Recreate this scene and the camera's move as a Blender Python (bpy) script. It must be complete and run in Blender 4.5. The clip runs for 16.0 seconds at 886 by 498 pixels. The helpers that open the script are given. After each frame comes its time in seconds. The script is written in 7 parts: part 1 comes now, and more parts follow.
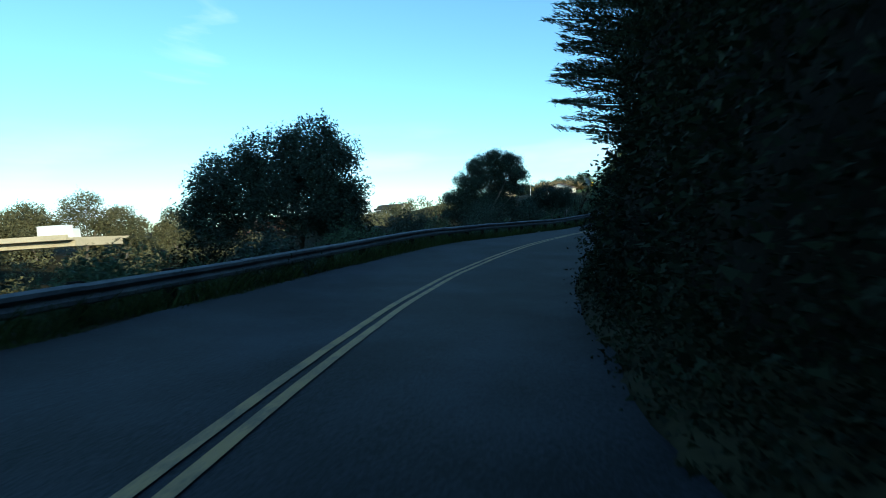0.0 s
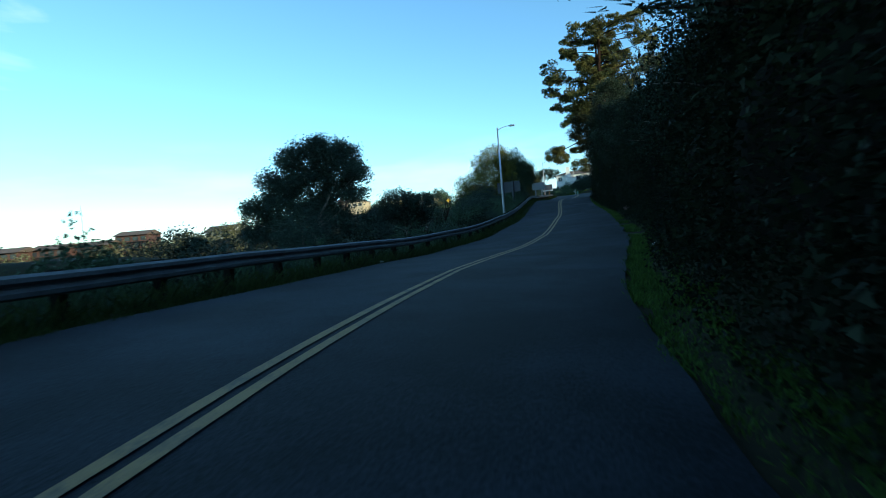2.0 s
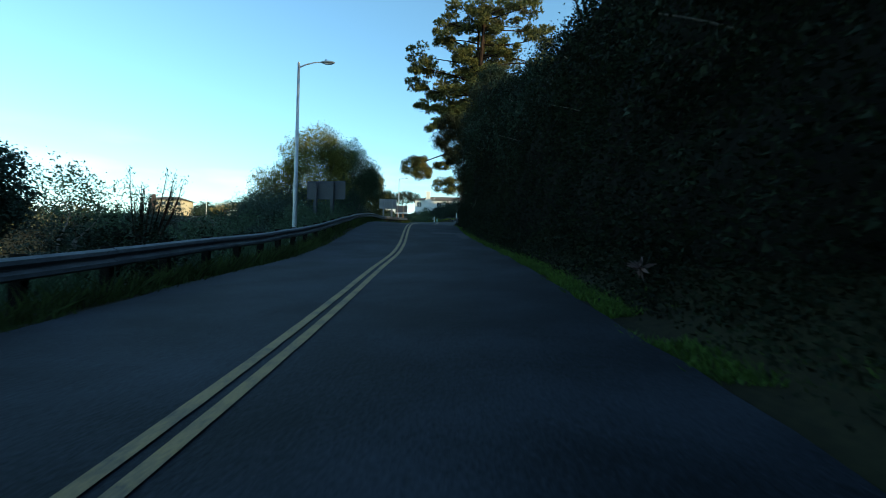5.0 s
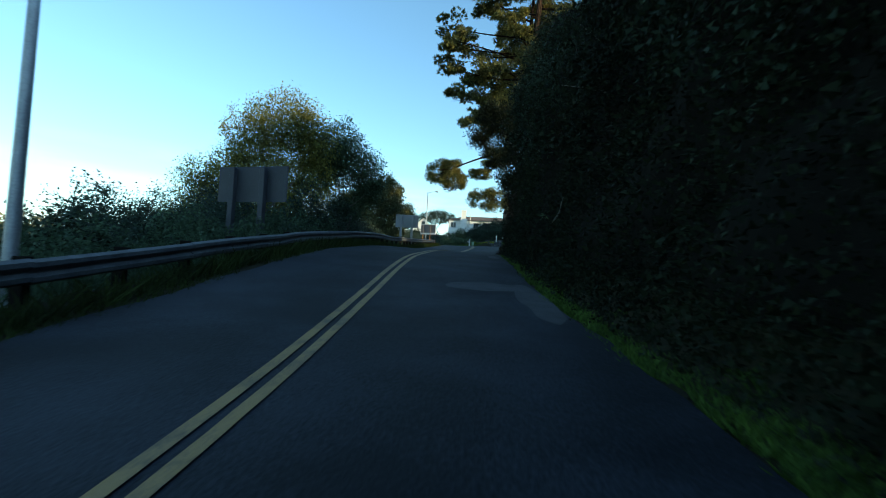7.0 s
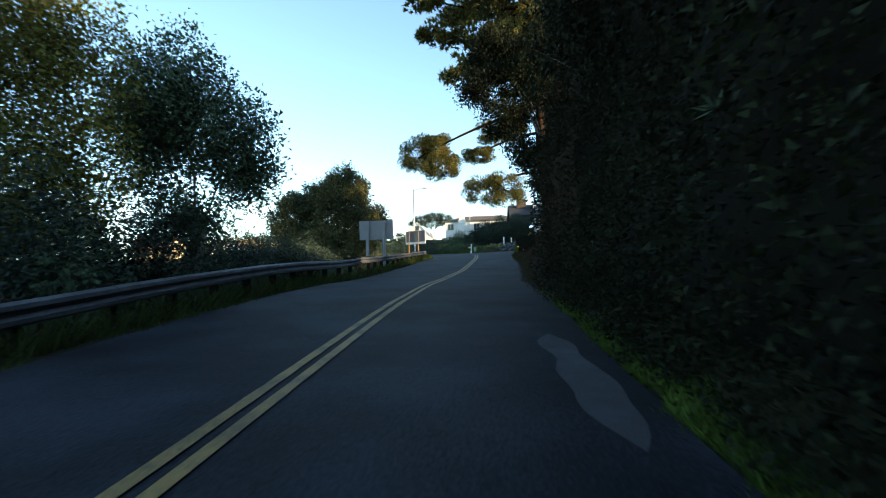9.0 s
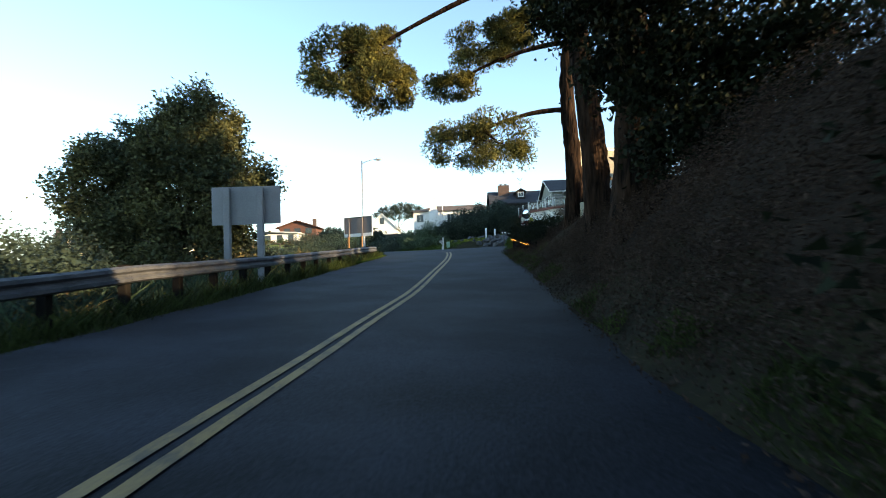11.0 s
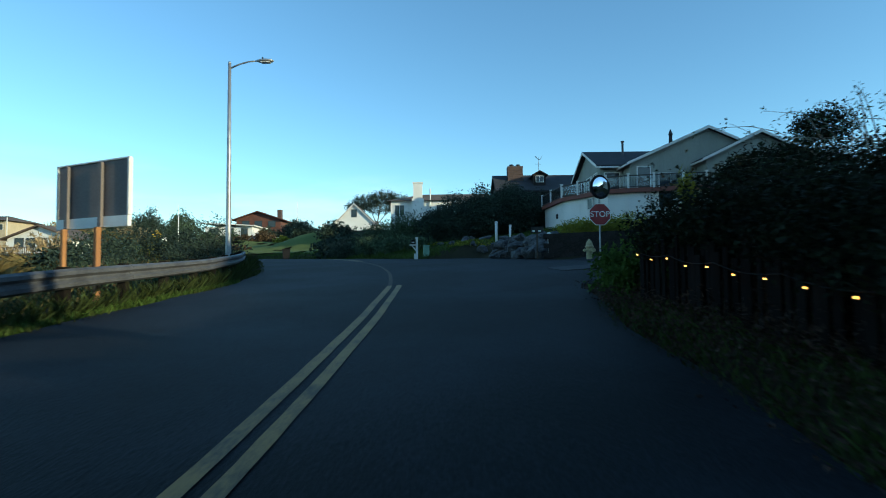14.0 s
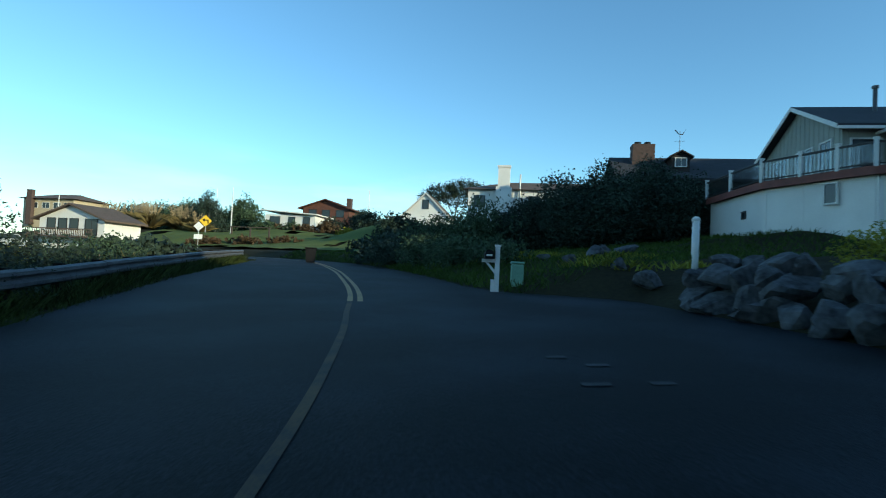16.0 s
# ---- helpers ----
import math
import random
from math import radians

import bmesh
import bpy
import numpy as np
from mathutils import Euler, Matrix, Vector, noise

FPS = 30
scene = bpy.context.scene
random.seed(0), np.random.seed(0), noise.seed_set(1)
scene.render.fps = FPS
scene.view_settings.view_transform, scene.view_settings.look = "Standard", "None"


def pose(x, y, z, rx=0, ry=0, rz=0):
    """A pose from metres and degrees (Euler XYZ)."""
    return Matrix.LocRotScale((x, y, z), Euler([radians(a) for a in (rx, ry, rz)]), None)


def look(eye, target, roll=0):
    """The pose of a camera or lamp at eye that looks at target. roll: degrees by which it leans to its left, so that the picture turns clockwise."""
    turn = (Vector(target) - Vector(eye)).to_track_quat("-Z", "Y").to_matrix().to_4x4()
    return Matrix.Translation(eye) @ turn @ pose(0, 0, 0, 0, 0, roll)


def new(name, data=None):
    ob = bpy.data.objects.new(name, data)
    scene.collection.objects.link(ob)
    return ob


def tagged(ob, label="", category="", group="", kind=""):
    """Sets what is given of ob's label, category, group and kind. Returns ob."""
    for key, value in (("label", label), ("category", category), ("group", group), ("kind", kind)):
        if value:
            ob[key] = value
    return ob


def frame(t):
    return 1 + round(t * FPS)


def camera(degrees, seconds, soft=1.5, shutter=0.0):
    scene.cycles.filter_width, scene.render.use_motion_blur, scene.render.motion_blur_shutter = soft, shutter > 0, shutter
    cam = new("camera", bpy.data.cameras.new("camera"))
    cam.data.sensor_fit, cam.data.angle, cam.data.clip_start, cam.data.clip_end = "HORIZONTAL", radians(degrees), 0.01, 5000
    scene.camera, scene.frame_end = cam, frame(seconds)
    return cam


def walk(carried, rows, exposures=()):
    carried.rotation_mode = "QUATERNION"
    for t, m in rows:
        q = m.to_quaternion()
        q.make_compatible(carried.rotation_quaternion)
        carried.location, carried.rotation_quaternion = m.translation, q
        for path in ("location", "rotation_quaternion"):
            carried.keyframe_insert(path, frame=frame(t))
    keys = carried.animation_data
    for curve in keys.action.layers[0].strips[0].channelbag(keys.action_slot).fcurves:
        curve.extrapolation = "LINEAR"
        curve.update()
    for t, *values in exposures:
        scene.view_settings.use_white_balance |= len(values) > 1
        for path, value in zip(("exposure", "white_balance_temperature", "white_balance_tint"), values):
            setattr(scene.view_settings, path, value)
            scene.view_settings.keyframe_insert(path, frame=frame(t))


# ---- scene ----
cam = camera(80.0, 16.0, soft=1.0, shutter=0.2)

PATH = [
    (0, (6.99, -57.452, -3.488), (5.988, -55.723, -3.567), -3.4),
    (0.5, (5.121, -53.239, -3.511), (4.214, -51.459, -3.601), -3.7),
    (1, (3.51, -49.008, -3.504), (2.717, -47.174, -3.576), -3.5),
    (1.5, (2.253, -44.828, -3.501), (1.591, -42.942, -3.577), -4.0),
    (2, (1.541, -40.578, -3.442), (1.034, -38.644, -3.485), -4.9),
    (2.5, (1.069, -36.349, -3.31), (0.725, -34.379, -3.319), -4.6),
    (3, (0.863, -32.176, -3.163), (0.684, -30.184, -3.145), -2.6),
    (3.5, (0.843, -28.083, -3.0), (0.809, -26.084, -2.97), -1.0),
    (4, (1.006, -23.812, -2.879), (1.073, -21.813, -2.847), -0.7),
    (4.5, (1.208, -19.409, -2.747), (1.273, -17.411, -2.726), 0.4),
    (7, (1.62, 2.888, -1.124), (1.509, 4.883, -1.019), 3.0),
    (7.5, (1.604, 7.295, -0.683), (1.486, 9.288, -0.563), 1.9),
    (8, (1.547, 11.652, -0.166), (1.431, 13.644, -0.031), 0.2),
    (8.5, (1.5, 15.949, 0.369), (1.384, 17.941, 0.497), -1.4),
    (9, (1.497, 20.237, 0.814), (1.379, 22.23, 0.928), -1.8),
    (11.5, (1.915, 42.243, 1.992), (1.92, 44.24, 2.085), -1.7),
    (12, (2.205, 46.521, 2.295), (2.227, 48.519, 2.395), -1.3),
    (12.5, (2.488, 50.683, 2.456), (2.517, 52.68, 2.563), -2.3),
    (13, (2.611, 54.827, 2.808), (2.631, 56.825, 2.909), -1.3),
    (13.5, (2.734, 58.954, 3.162), (2.742, 60.952, 3.257), -0.8),
    (14, (2.786, 63.105, 3.498), (2.775, 65.103, 3.587), -0.6),
    (14.5, (2.842, 67.268, 3.906), (2.799, 69.266, 3.991), -0.1),
    (15, (2.826, 71.348, 4.297), (2.75, 73.345, 4.39), 0.7),
    (15.5, (2.466, 75.455, 4.612), (2.286, 77.445, 4.694), 2.0),
    (16, (1.941, 79.399, 4.866), (1.618, 81.371, 4.937), 2.6),
]
EXPOSURES = [(0.0, 1.0, 5650, -13), (3.0, 1.03, 5800, -12), (4.5, 1.15, 6400, -11), (7.0, 1.2, 6500, -10), (8.0, 1.35, 6900, -6), (9.0, 1.80, 7500, 2), (11.5, 1.93, 7700, 7), (12.1, 1.9, 7400, 5), (12.7, 1.6, 6800, -1), (13.2, 1.2, 6200, -8), (14.0, 0.8, 5800, -12), (16.0, 0.7, 5700, -12)]
walk(cam, [(t, look(eye, target, roll)) for t, eye, target, roll in PATH], EXPOSURES)

# ---- daylight ----
SUN_AZ, SUN_EL = radians(118), radians(13)      # clockwise from +y, above the horizon
SKY = 0.15
world = bpy.data.worlds.new("sky")
scene.world = world
world.use_nodes = True
wn, wl = world.node_tree.nodes, world.node_tree.links
sky = wn.new("ShaderNodeTexSky")
sky.sky_type, sky.sun_disc = "NISHITA", False
sky.sun_elevation, sky.sun_rotation = SUN_EL, SUN_AZ
sky.air_density, sky.dust_density, sky.ozone_density = 1.0, 0.2, 3.0
# thin low clouds near the horizon and a few wisps higher up
geo = wn.new("ShaderNodeNewGeometry")
sep = wn.new("ShaderNodeSeparateXYZ")
wl.new(geo.outputs["Position"], sep.inputs[0])
stretch = wn.new("ShaderNodeMapping")
stretch.inputs["Scale"].default_value = (2.2, 2.2, 11.0)
wl.new(geo.outputs["Position"], stretch.inputs["Vector"])
puff = wn.new("ShaderNodeTexNoise")
puff.inputs["Scale"].default_value, puff.inputs["Detail"].default_value = 1.6, 7
wl.new(stretch.outputs[0], puff.inputs["Vector"])
cover = wn.new("ShaderNodeValToRGB")
cover.color_ramp.elements[0].position, cover.color_ramp.elements[1].position = 0.50, 0.68
wl.new(puff.outputs["Fac"], cover.inputs[0])
low = wn.new("ShaderNodeMapRange")
low.inputs[1].default_value, low.inputs[2].default_value = 0.20, 0.05
low.inputs[3].default_value, low.inputs[4].default_value = 0.0, 0.75
wl.new(sep.outputs["Z"], low.inputs[0])
amount = wn.new("ShaderNodeMath")
amount.operation = "MULTIPLY"
wl.new(cover.outputs[0], amount.inputs[0]), wl.new(low.outputs[0], amount.inputs[1])
wisp_map = wn.new("ShaderNodeMapping")
wisp_map.inputs["Scale"].default_value = (1.6, 1.6, 6.0)
wl.new(geo.outputs["Position"], wisp_map.inputs["Vector"])
wisp = wn.new("ShaderNodeTexNoise")
wisp.inputs["Scale"].default_value, wisp.inputs["Detail"].default_value, wisp.inputs["Distortion"].default_value = 1.9, 8, 0.6
wl.new(wisp_map.outputs[0], wisp.inputs["Vector"])
thin = wn.new("ShaderNodeMapRange")
thin.inputs[1].default_value, thin.inputs[2].default_value, thin.inputs[3].default_value, thin.inputs[4].default_value = 0.66, 0.82, 0.0, 0.4
wl.new(wisp.outputs["Fac"], thin.inputs[0])
west = wn.new("ShaderNodeMapRange")
west.inputs[1].default_value, west.inputs[2].default_value = -0.30, -0.60
wl.new(sep.outputs["X"], west.inputs[0])
drift = wn.new("ShaderNodeMath")
drift.operation = "MULTIPLY"
wl.new(thin.outputs[0], drift.inputs[0]), wl.new(west.outputs[0], drift.inputs[1])
both = wn.new("ShaderNodeMath")
both.operation = "MAXIMUM"
wl.new(drift.outputs[0], both.inputs[0]), wl.new(amount.outputs[0], both.inputs[1])
clouds = wn.new("ShaderNodeMix")
clouds.data_type = "RGBA"
wl.new(both.outputs[0], clouds.inputs["Factor"])
wl.new(sky.outputs[0], clouds.inputs["A"])
clouds.inputs["B"].default_value = (4.3, 4.5, 5.8, 1)
back = wn["Background"]
back.inputs["Strength"].default_value = SKY
wl.new(clouds.outputs["Result"], back.inputs["Color"])

sun_data = bpy.data.lights.new("sun", "SUN")
sun_data.energy, sun_data.angle, sun_data.color = 3.2, radians(0.6), (1.0, 0.78, 0.52)
sun = new("sun", sun_data)
to_sun = Vector((math.sin(SUN_AZ) * math.cos(SUN_EL), math.cos(SUN_AZ) * math.cos(SUN_EL), math.sin(SUN_EL)))
sun.matrix_world = to_sun.to_track_quat("Z", "Y").to_matrix().to_4x4()

# ---- materials ----
def material(name, colour, colour2=None, rough=0.8, metal=0.0, scale=4.0, fine=40.0, bump=0.15, leafy=0.0, spread=0.0, stretch_z=1.0, detail=6, lo=0.35, hi=0.68, spec=0.5, relief=0.02):
    """A surface whose colour drifts between two tones at two scales, with fine relief. leafy: light let through. spread: change from piece to piece."""
    m = bpy.data.materials.new(name)
    m.use_nodes = True
    n, l = m.node_tree.nodes, m.node_tree.links
    bsdf = n["Principled BSDF"]
    colour2 = colour2 or tuple(c * 0.65 for c in colour)
    tc, mp = n.new("ShaderNodeTexCoord"), n.new("ShaderNodeMapping")
    mp.inputs["Scale"].default_value = (1, 1, stretch_z)
    l.new(tc.outputs["Object"], mp.inputs[0])
    a, b = n.new("ShaderNodeTexNoise"), n.new("ShaderNodeTexNoise")
    for node, s, d in ((a, scale, detail), (b, fine, 3)):
        node.inputs["Scale"].default_value, node.inputs["Detail"].default_value = s, d
        l.new(mp.outputs[0], node.inputs["Vector"])
    mixn = n.new("ShaderNodeMath")
    mixn.operation = "MULTIPLY_ADD"
    mixn.inputs[1].default_value = 0.45
    l.new(b.outputs["Fac"], mixn.inputs[0])
    half = n.new("ShaderNodeMath")
    half.operation = "MULTIPLY"
    half.inputs[1].default_value = 0.55
    l.new(a.outputs["Fac"], half.inputs[0])
    l.new(half.outputs[0], mixn.inputs[2])
    ramp = n.new("ShaderNodeValToRGB")
    ramp.color_ramp.elements[0].position, ramp.color_ramp.elements[1].position = lo, hi
    ramp.color_ramp.elements[0].color, ramp.color_ramp.elements[1].color = (*colour2, 1), (*colour, 1)
    l.new(mixn.outputs[0], ramp.inputs[0])
    out = ramp.outputs[0]
    if spread:
        g, hsv, mr = n.new("ShaderNodeNewGeometry"), n.new("ShaderNodeHueSaturation"), n.new("ShaderNodeMapRange")
        mr.inputs[3].default_value, mr.inputs[4].default_value = 1 - spread, 1 + spread
        l.new(g.outputs["Random Per Island"], mr.inputs[0])
        l.new(mr.outputs[0], hsv.inputs["Value"])
        l.new(out, hsv.inputs["Color"])
        out = hsv.outputs[0]
    l.new(out, bsdf.inputs["Base Color"])
    bsdf.inputs["Roughness"].default_value, bsdf.inputs["Metallic"].default_value = rough, metal
    bsdf.inputs["Specular IOR Level"].default_value = spec
    if bump:
        bp = n.new("ShaderNodeBump")
        bp.inputs["Strength"].default_value, bp.inputs["Distance"].default_value = bump, relief
        l.new(b.outputs["Fac"], bp.inputs["Height"])
        l.new(bp.outputs[0], bsdf.inputs["Normal"])
    if leafy:
        tr, mx = n.new("ShaderNodeBsdfTranslucent"), n.new("ShaderNodeMixShader")
        l.new(out, tr.inputs["Color"])
        mx.inputs[0].default_value = leafy
        l.new(bsdf.outputs[0], mx.inputs[1]), l.new(tr.outputs[0], mx.inputs[2])
        l.new(mx.outputs[0], n["Material Output"].inputs["Surface"])
    return m


# Both asphalts darker and bluer than real: the shade's tone is put in.
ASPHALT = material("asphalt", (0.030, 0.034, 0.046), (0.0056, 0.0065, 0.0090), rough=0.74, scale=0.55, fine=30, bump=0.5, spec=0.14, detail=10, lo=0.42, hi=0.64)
DARK_ASPHALT = material("darker_asphalt", (0.020, 0.024, 0.032), (0.0034, 0.0040, 0.0056), rough=0.70, scale=0.45, fine=36, bump=0.5, spec=0.13, detail=10, lo=0.44, hi=0.64)
PATCHED = material("worn_asphalt_patch", (0.052, 0.052, 0.058), (0.020, 0.020, 0.024), rough=0.9, scale=2.5, fine=50, bump=0.3)
YELLOW = material("yellow_road_paint", (0.30, 0.18, 0.046), (0.085, 0.056, 0.024), rough=0.65, scale=2.6, fine=38, bump=0.15, lo=0.36, hi=0.56)
YELLOW_WORN = material("worn_yellow_paint", (0.085, 0.050, 0.014), (0.016, 0.014, 0.012), rough=0.8, scale=3.0, fine=45, bump=0.1, lo=0.38, hi=0.62)
SOIL = material("grassy_soil", (0.040, 0.037, 0.017), (0.018, 0.0155, 0.0105), rough=1.0, scale=0.5, fine=9, bump=0.6, spec=0.1)
GRASS = material("grass_blades", (0.078, 0.12, 0.019), (0.036, 0.058, 0.012), rough=0.7, scale=0.6, fine=5, bump=0, leafy=0.3, spread=0.35, spec=0.15)
DRY_GRASS = material("dry_weeds", (0.26, 0.19, 0.08), (0.10, 0.09, 0.035), rough=0.9, scale=0.7, fine=6, bump=0, leafy=0.3, spread=0.35, spec=0.15)
STEEL = material("galvanised_steel", (0.50, 0.52, 0.54), (0.30, 0.31, 0.32), rough=0.5, metal=0.75, scale=2.5, fine=30, bump=0.05)
RAIL_STEEL = material("dark_rail_steel", (0.15, 0.155, 0.165), (0.06, 0.062, 0.07), rough=0.6, metal=0.2, scale=2.5, fine=30, bump=0.08, spec=0.3)
# Darker copy of the grass colour, with the verge's shade put into it.
SHADED_GRASS = material("shaded_grass", (0.066, 0.090, 0.024), (0.028, 0.036, 0.013), rough=0.8, scale=0.6, fine=5, bump=0, leafy=0.25, spread=0.45, spec=0.1)
LAWN = material("mown_lawn", (0.14, 0.17, 0.05), (0.085, 0.105, 0.034), rough=1.0, scale=0.25, fine=8, bump=0.5, spec=0.1)
POST_WOOD = material("weathered_timber", (0.10, 0.08, 0.062), (0.05, 0.04, 0.032), rough=0.9, scale=3, fine=25, stretch_z=0.15)
BARK = material("pine_bark", (0.046, 0.028, 0.019), (0.007, 0.0055, 0.005), rough=1.0, scale=5.0, fine=11, bump=1.0, stretch_z=0.16, spec=0.05, lo=0.40, hi=0.60, relief=0.10)
GREY_BARK = material("grey_bark", (0.20, 0.17, 0.14), (0.10, 0.085, 0.07), rough=0.95, scale=3, fine=20, bump=0.6, stretch_z=0.3)
# Lightened and blued so the colour carries the hazy veil over left trees.
LEAF_DARK = material("veiled_evergreen_leaves", (0.052, 0.076, 0.054), (0.028, 0.042, 0.033), rough=0.6, scale=0.5, fine=4, bump=0, leafy=0.12, spread=0.4, spec=0.12)
LEAF_CYPRESS = material("cypress_sprays", (0.036, 0.054, 0.032), (0.018, 0.028, 0.018), rough=0.7, scale=0.5, fine=4, bump=0, leafy=0.10, spread=0.4, spec=0.12)
# Golden and green mix puts sunlit and shaded needles into the colour.
LEAF_PINE = material("sunlit_and_shaded_needles", (0.225, 0.190, 0.050), (0.042, 0.066, 0.032), rough=0.65, scale=0.45, fine=3, bump=0, leafy=0.18, spread=0.4, spec=0.12)
# Golden and blue-green tones stand for sunlit and shaded parts of the crown.
LEAF_SUN_SHADE = material("sun_and_shade_evergreen", (0.150, 0.140, 0.050), (0.036, 0.056, 0.038), rough=0.6, scale=0.45, fine=3, bump=0, leafy=0.16, spread=0.4, spec=0.12)
# Yellow tone stands for low sun on the willow's crown.
LEAF_SUNLIT = material("sunlit_leaves", (0.25, 0.215, 0.045), (0.075, 0.095, 0.03), rough=0.6, scale=0.35, fine=4, bump=0, leafy=0.35, spread=0.4, spec=0.12)
LEAF_GREEN = material("shrub_leaves", (0.085, 0.125, 0.068), (0.044, 0.068, 0.040), rough=0.65, scale=0.4, fine=4, bump=0, leafy=0.2, spread=0.4, spec=0.12)
# Near-black leaf colour with the bank's shade put into it.
LEAF_SHADED = material("shaded_leaves", (0.022, 0.030, 0.013), (0.006, 0.008, 0.005), rough=0.75, scale=0.35, fine=3, bump=0, leafy=0.15, spread=0.5, spec=0.12)
LEAF_DEAD = material("dead_bramble", (0.085, 0.054, 0.040), (0.036, 0.026, 0.020), rough=0.9, scale=0.5, fine=3, bump=0, leafy=0.1, spread=0.5, spec=0.12)
LEAF_GUM = material("gum_tree_leaves", (0.16, 0.15, 0.085), (0.08, 0.085, 0.045), rough=0.7, scale=0.2, fine=2, bump=0, leafy=0.2, spread=0.4, spec=0.12)
LEAF_GOLD = material("yellow_green_shrub", (0.32, 0.30, 0.03), (0.14, 0.15, 0.025), rough=0.65, scale=0.6, fine=5, bump=0, leafy=0.25, spread=0.3, spec=0.12)
LEAF_RUST = material("russet_shrub", (0.125, 0.082, 0.045), (0.07, 0.052, 0.03), rough=0.7, scale=0.6, fine=5, bump=0, leafy=0.2, spread=0.4, spec=0.12)
PALE_LEAF = material("withered_pink_leaves", (0.20, 0.13, 0.12), (0.10, 0.07, 0.065), rough=0.8, scale=2, fine=8, bump=0, leafy=0.2, spread=0.4, spec=0.1)
DRY_BRANCH = material("bleached_wood", (0.17, 0.155, 0.12), (0.09, 0.08, 0.065), rough=0.9, scale=3, fine=20, bump=0.3)
PALE_PLUME = material("pale_plume", (0.72, 0.70, 0.66), (0.5, 0.48, 0.44), rough=0.9, scale=2, fine=8, bump=0, leafy=0.4, spread=0.2)
PLUME = material("pampas_plumes", (0.55, 0.43, 0.25), (0.32, 0.24, 0.13), rough=0.9, scale=2, fine=8, bump=0, leafy=0.3, spread=0.3)
BROWN_EARTH = material("brown_earth_bank", (0.042, 0.030, 0.022), (0.018, 0.014, 0.011), rough=1.0, scale=1.2, fine=14, bump=0.9, spec=0.05)
# Near-black stand-in for the shade inside the ivy thicket.
THICKET_SHADE = material("thicket_shade", (0.012, 0.011, 0.008), (0.006, 0.0055, 0.0045), rough=1.0, scale=0.8, fine=8, bump=0.8, spec=0.05)
WHITE_WALL = material("white_painted_wall", (0.80, 0.79, 0.76), (0.68, 0.67, 0.64), rough=0.7, scale=0.8, fine=30, bump=0.08)
WHITE_TRIM = material("white_painted_trim", (0.74, 0.73, 0.70), (0.62, 0.61, 0.58), rough=0.55, scale=3, fine=30, bump=0.05)
GREY_BOARD = material("grey_green_boards", (0.33, 0.34, 0.30), (0.25, 0.26, 0.23), rough=0.8, scale=1.2, fine=25, bump=0.15, stretch_z=0.3)
BEIGE = material("beige_stucco", (0.52, 0.43, 0.29), (0.40, 0.33, 0.22), rough=0.85, scale=1, fine=30)
ROOF_DARK = material("dark_roof_shingles", (0.040, 0.041, 0.048), (0.022, 0.023, 0.027), rough=0.9, scale=1.5, fine=18, bump=0.5)
ROOF_BROWN = material("brown_roof_shingles", (0.14, 0.10, 0.075), (0.075, 0.055, 0.042), rough=0.9, scale=1.5, fine=16, bump=0.5)
# Brown shingle darkened to put the house front's shade into the colour.
SHINGLE = material("shaded_weathered_shingles", (0.034, 0.027, 0.025), (0.019, 0.016, 0.015), rough=0.9, scale=2, fine=14, bump=0.5)
HOUSE_RED = material("red_brown_house_boards", (0.15, 0.06, 0.04), (0.08, 0.035, 0.025), rough=0.85, scale=1.5, fine=14, bump=0.3)
DARK_RED_WOOD = material("dark_reddish_siding", (0.105, 0.048, 0.036), (0.06, 0.03, 0.024), rough=0.85, scale=1.5, fine=14, bump=0.3)
RED_WOOD = material("reddish_brown_siding", (0.24, 0.085, 0.05), (0.13, 0.05, 0.033), rough=0.85, scale=1.5, fine=14, bump=0.3)
BRICK = material("chimney_brick", (0.105, 0.068, 0.057), (0.06, 0.042, 0.037), rough=0.9, scale=4, fine=22, bump=0.4)
DECK_RED = material("red_brown_deck_board", (0.22, 0.075, 0.055), (0.13, 0.05, 0.04), rough=0.75, scale=2, fine=20)
IRON = material("dark_iron", (0.03, 0.03, 0.032), (0.02, 0.02, 0.02), rough=0.5, metal=0.3, scale=5, fine=30, bump=0.05)
STONE = material("blue_grey_boulder", (0.115, 0.12, 0.13), (0.012, 0.013, 0.016), rough=0.9, scale=1.3, fine=9, bump=0.7)
DARK_CONCRETE = material("dark_concrete", (0.080, 0.082, 0.088), (0.040, 0.041, 0.045), rough=0.9, scale=1.2, fine=20, bump=0.2, spec=0.2)
BLOCK = material("dark_rough_blocks", (0.040, 0.036, 0.034), (0.018, 0.017, 0.016), rough=0.95, scale=2.6, fine=14, bump=1.0, spec=0.15)
BRIDGE = material("pale_bridge_concrete", (0.58, 0.50, 0.36), (0.45, 0.39, 0.28), rough=0.9, scale=0.2, fine=3, bump=0.1)
# Darker copy of the pale sign back, with the plants' shade in it.
SIGN_SHADED = material("shaded_sign_back", (0.052, 0.057, 0.070), (0.034, 0.038, 0.048), rough=0.6, metal=0.1, scale=1.5, fine=20, bump=0.04)
SIGN_PALE = material("pale_aluminium_sign_back", (0.27, 0.275, 0.285), (0.20, 0.203, 0.212), rough=0.6, metal=0.1, scale=1.5, fine=20, bump=0.04)
# Post timber darkened to near black to stand for shade under the rail.
SHADED_POST = material("shaded_rail_post", (0.022, 0.019, 0.016), (0.010, 0.009, 0.008), spec=0.05, rough=0.95, scale=3, fine=25, stretch_z=0.15)
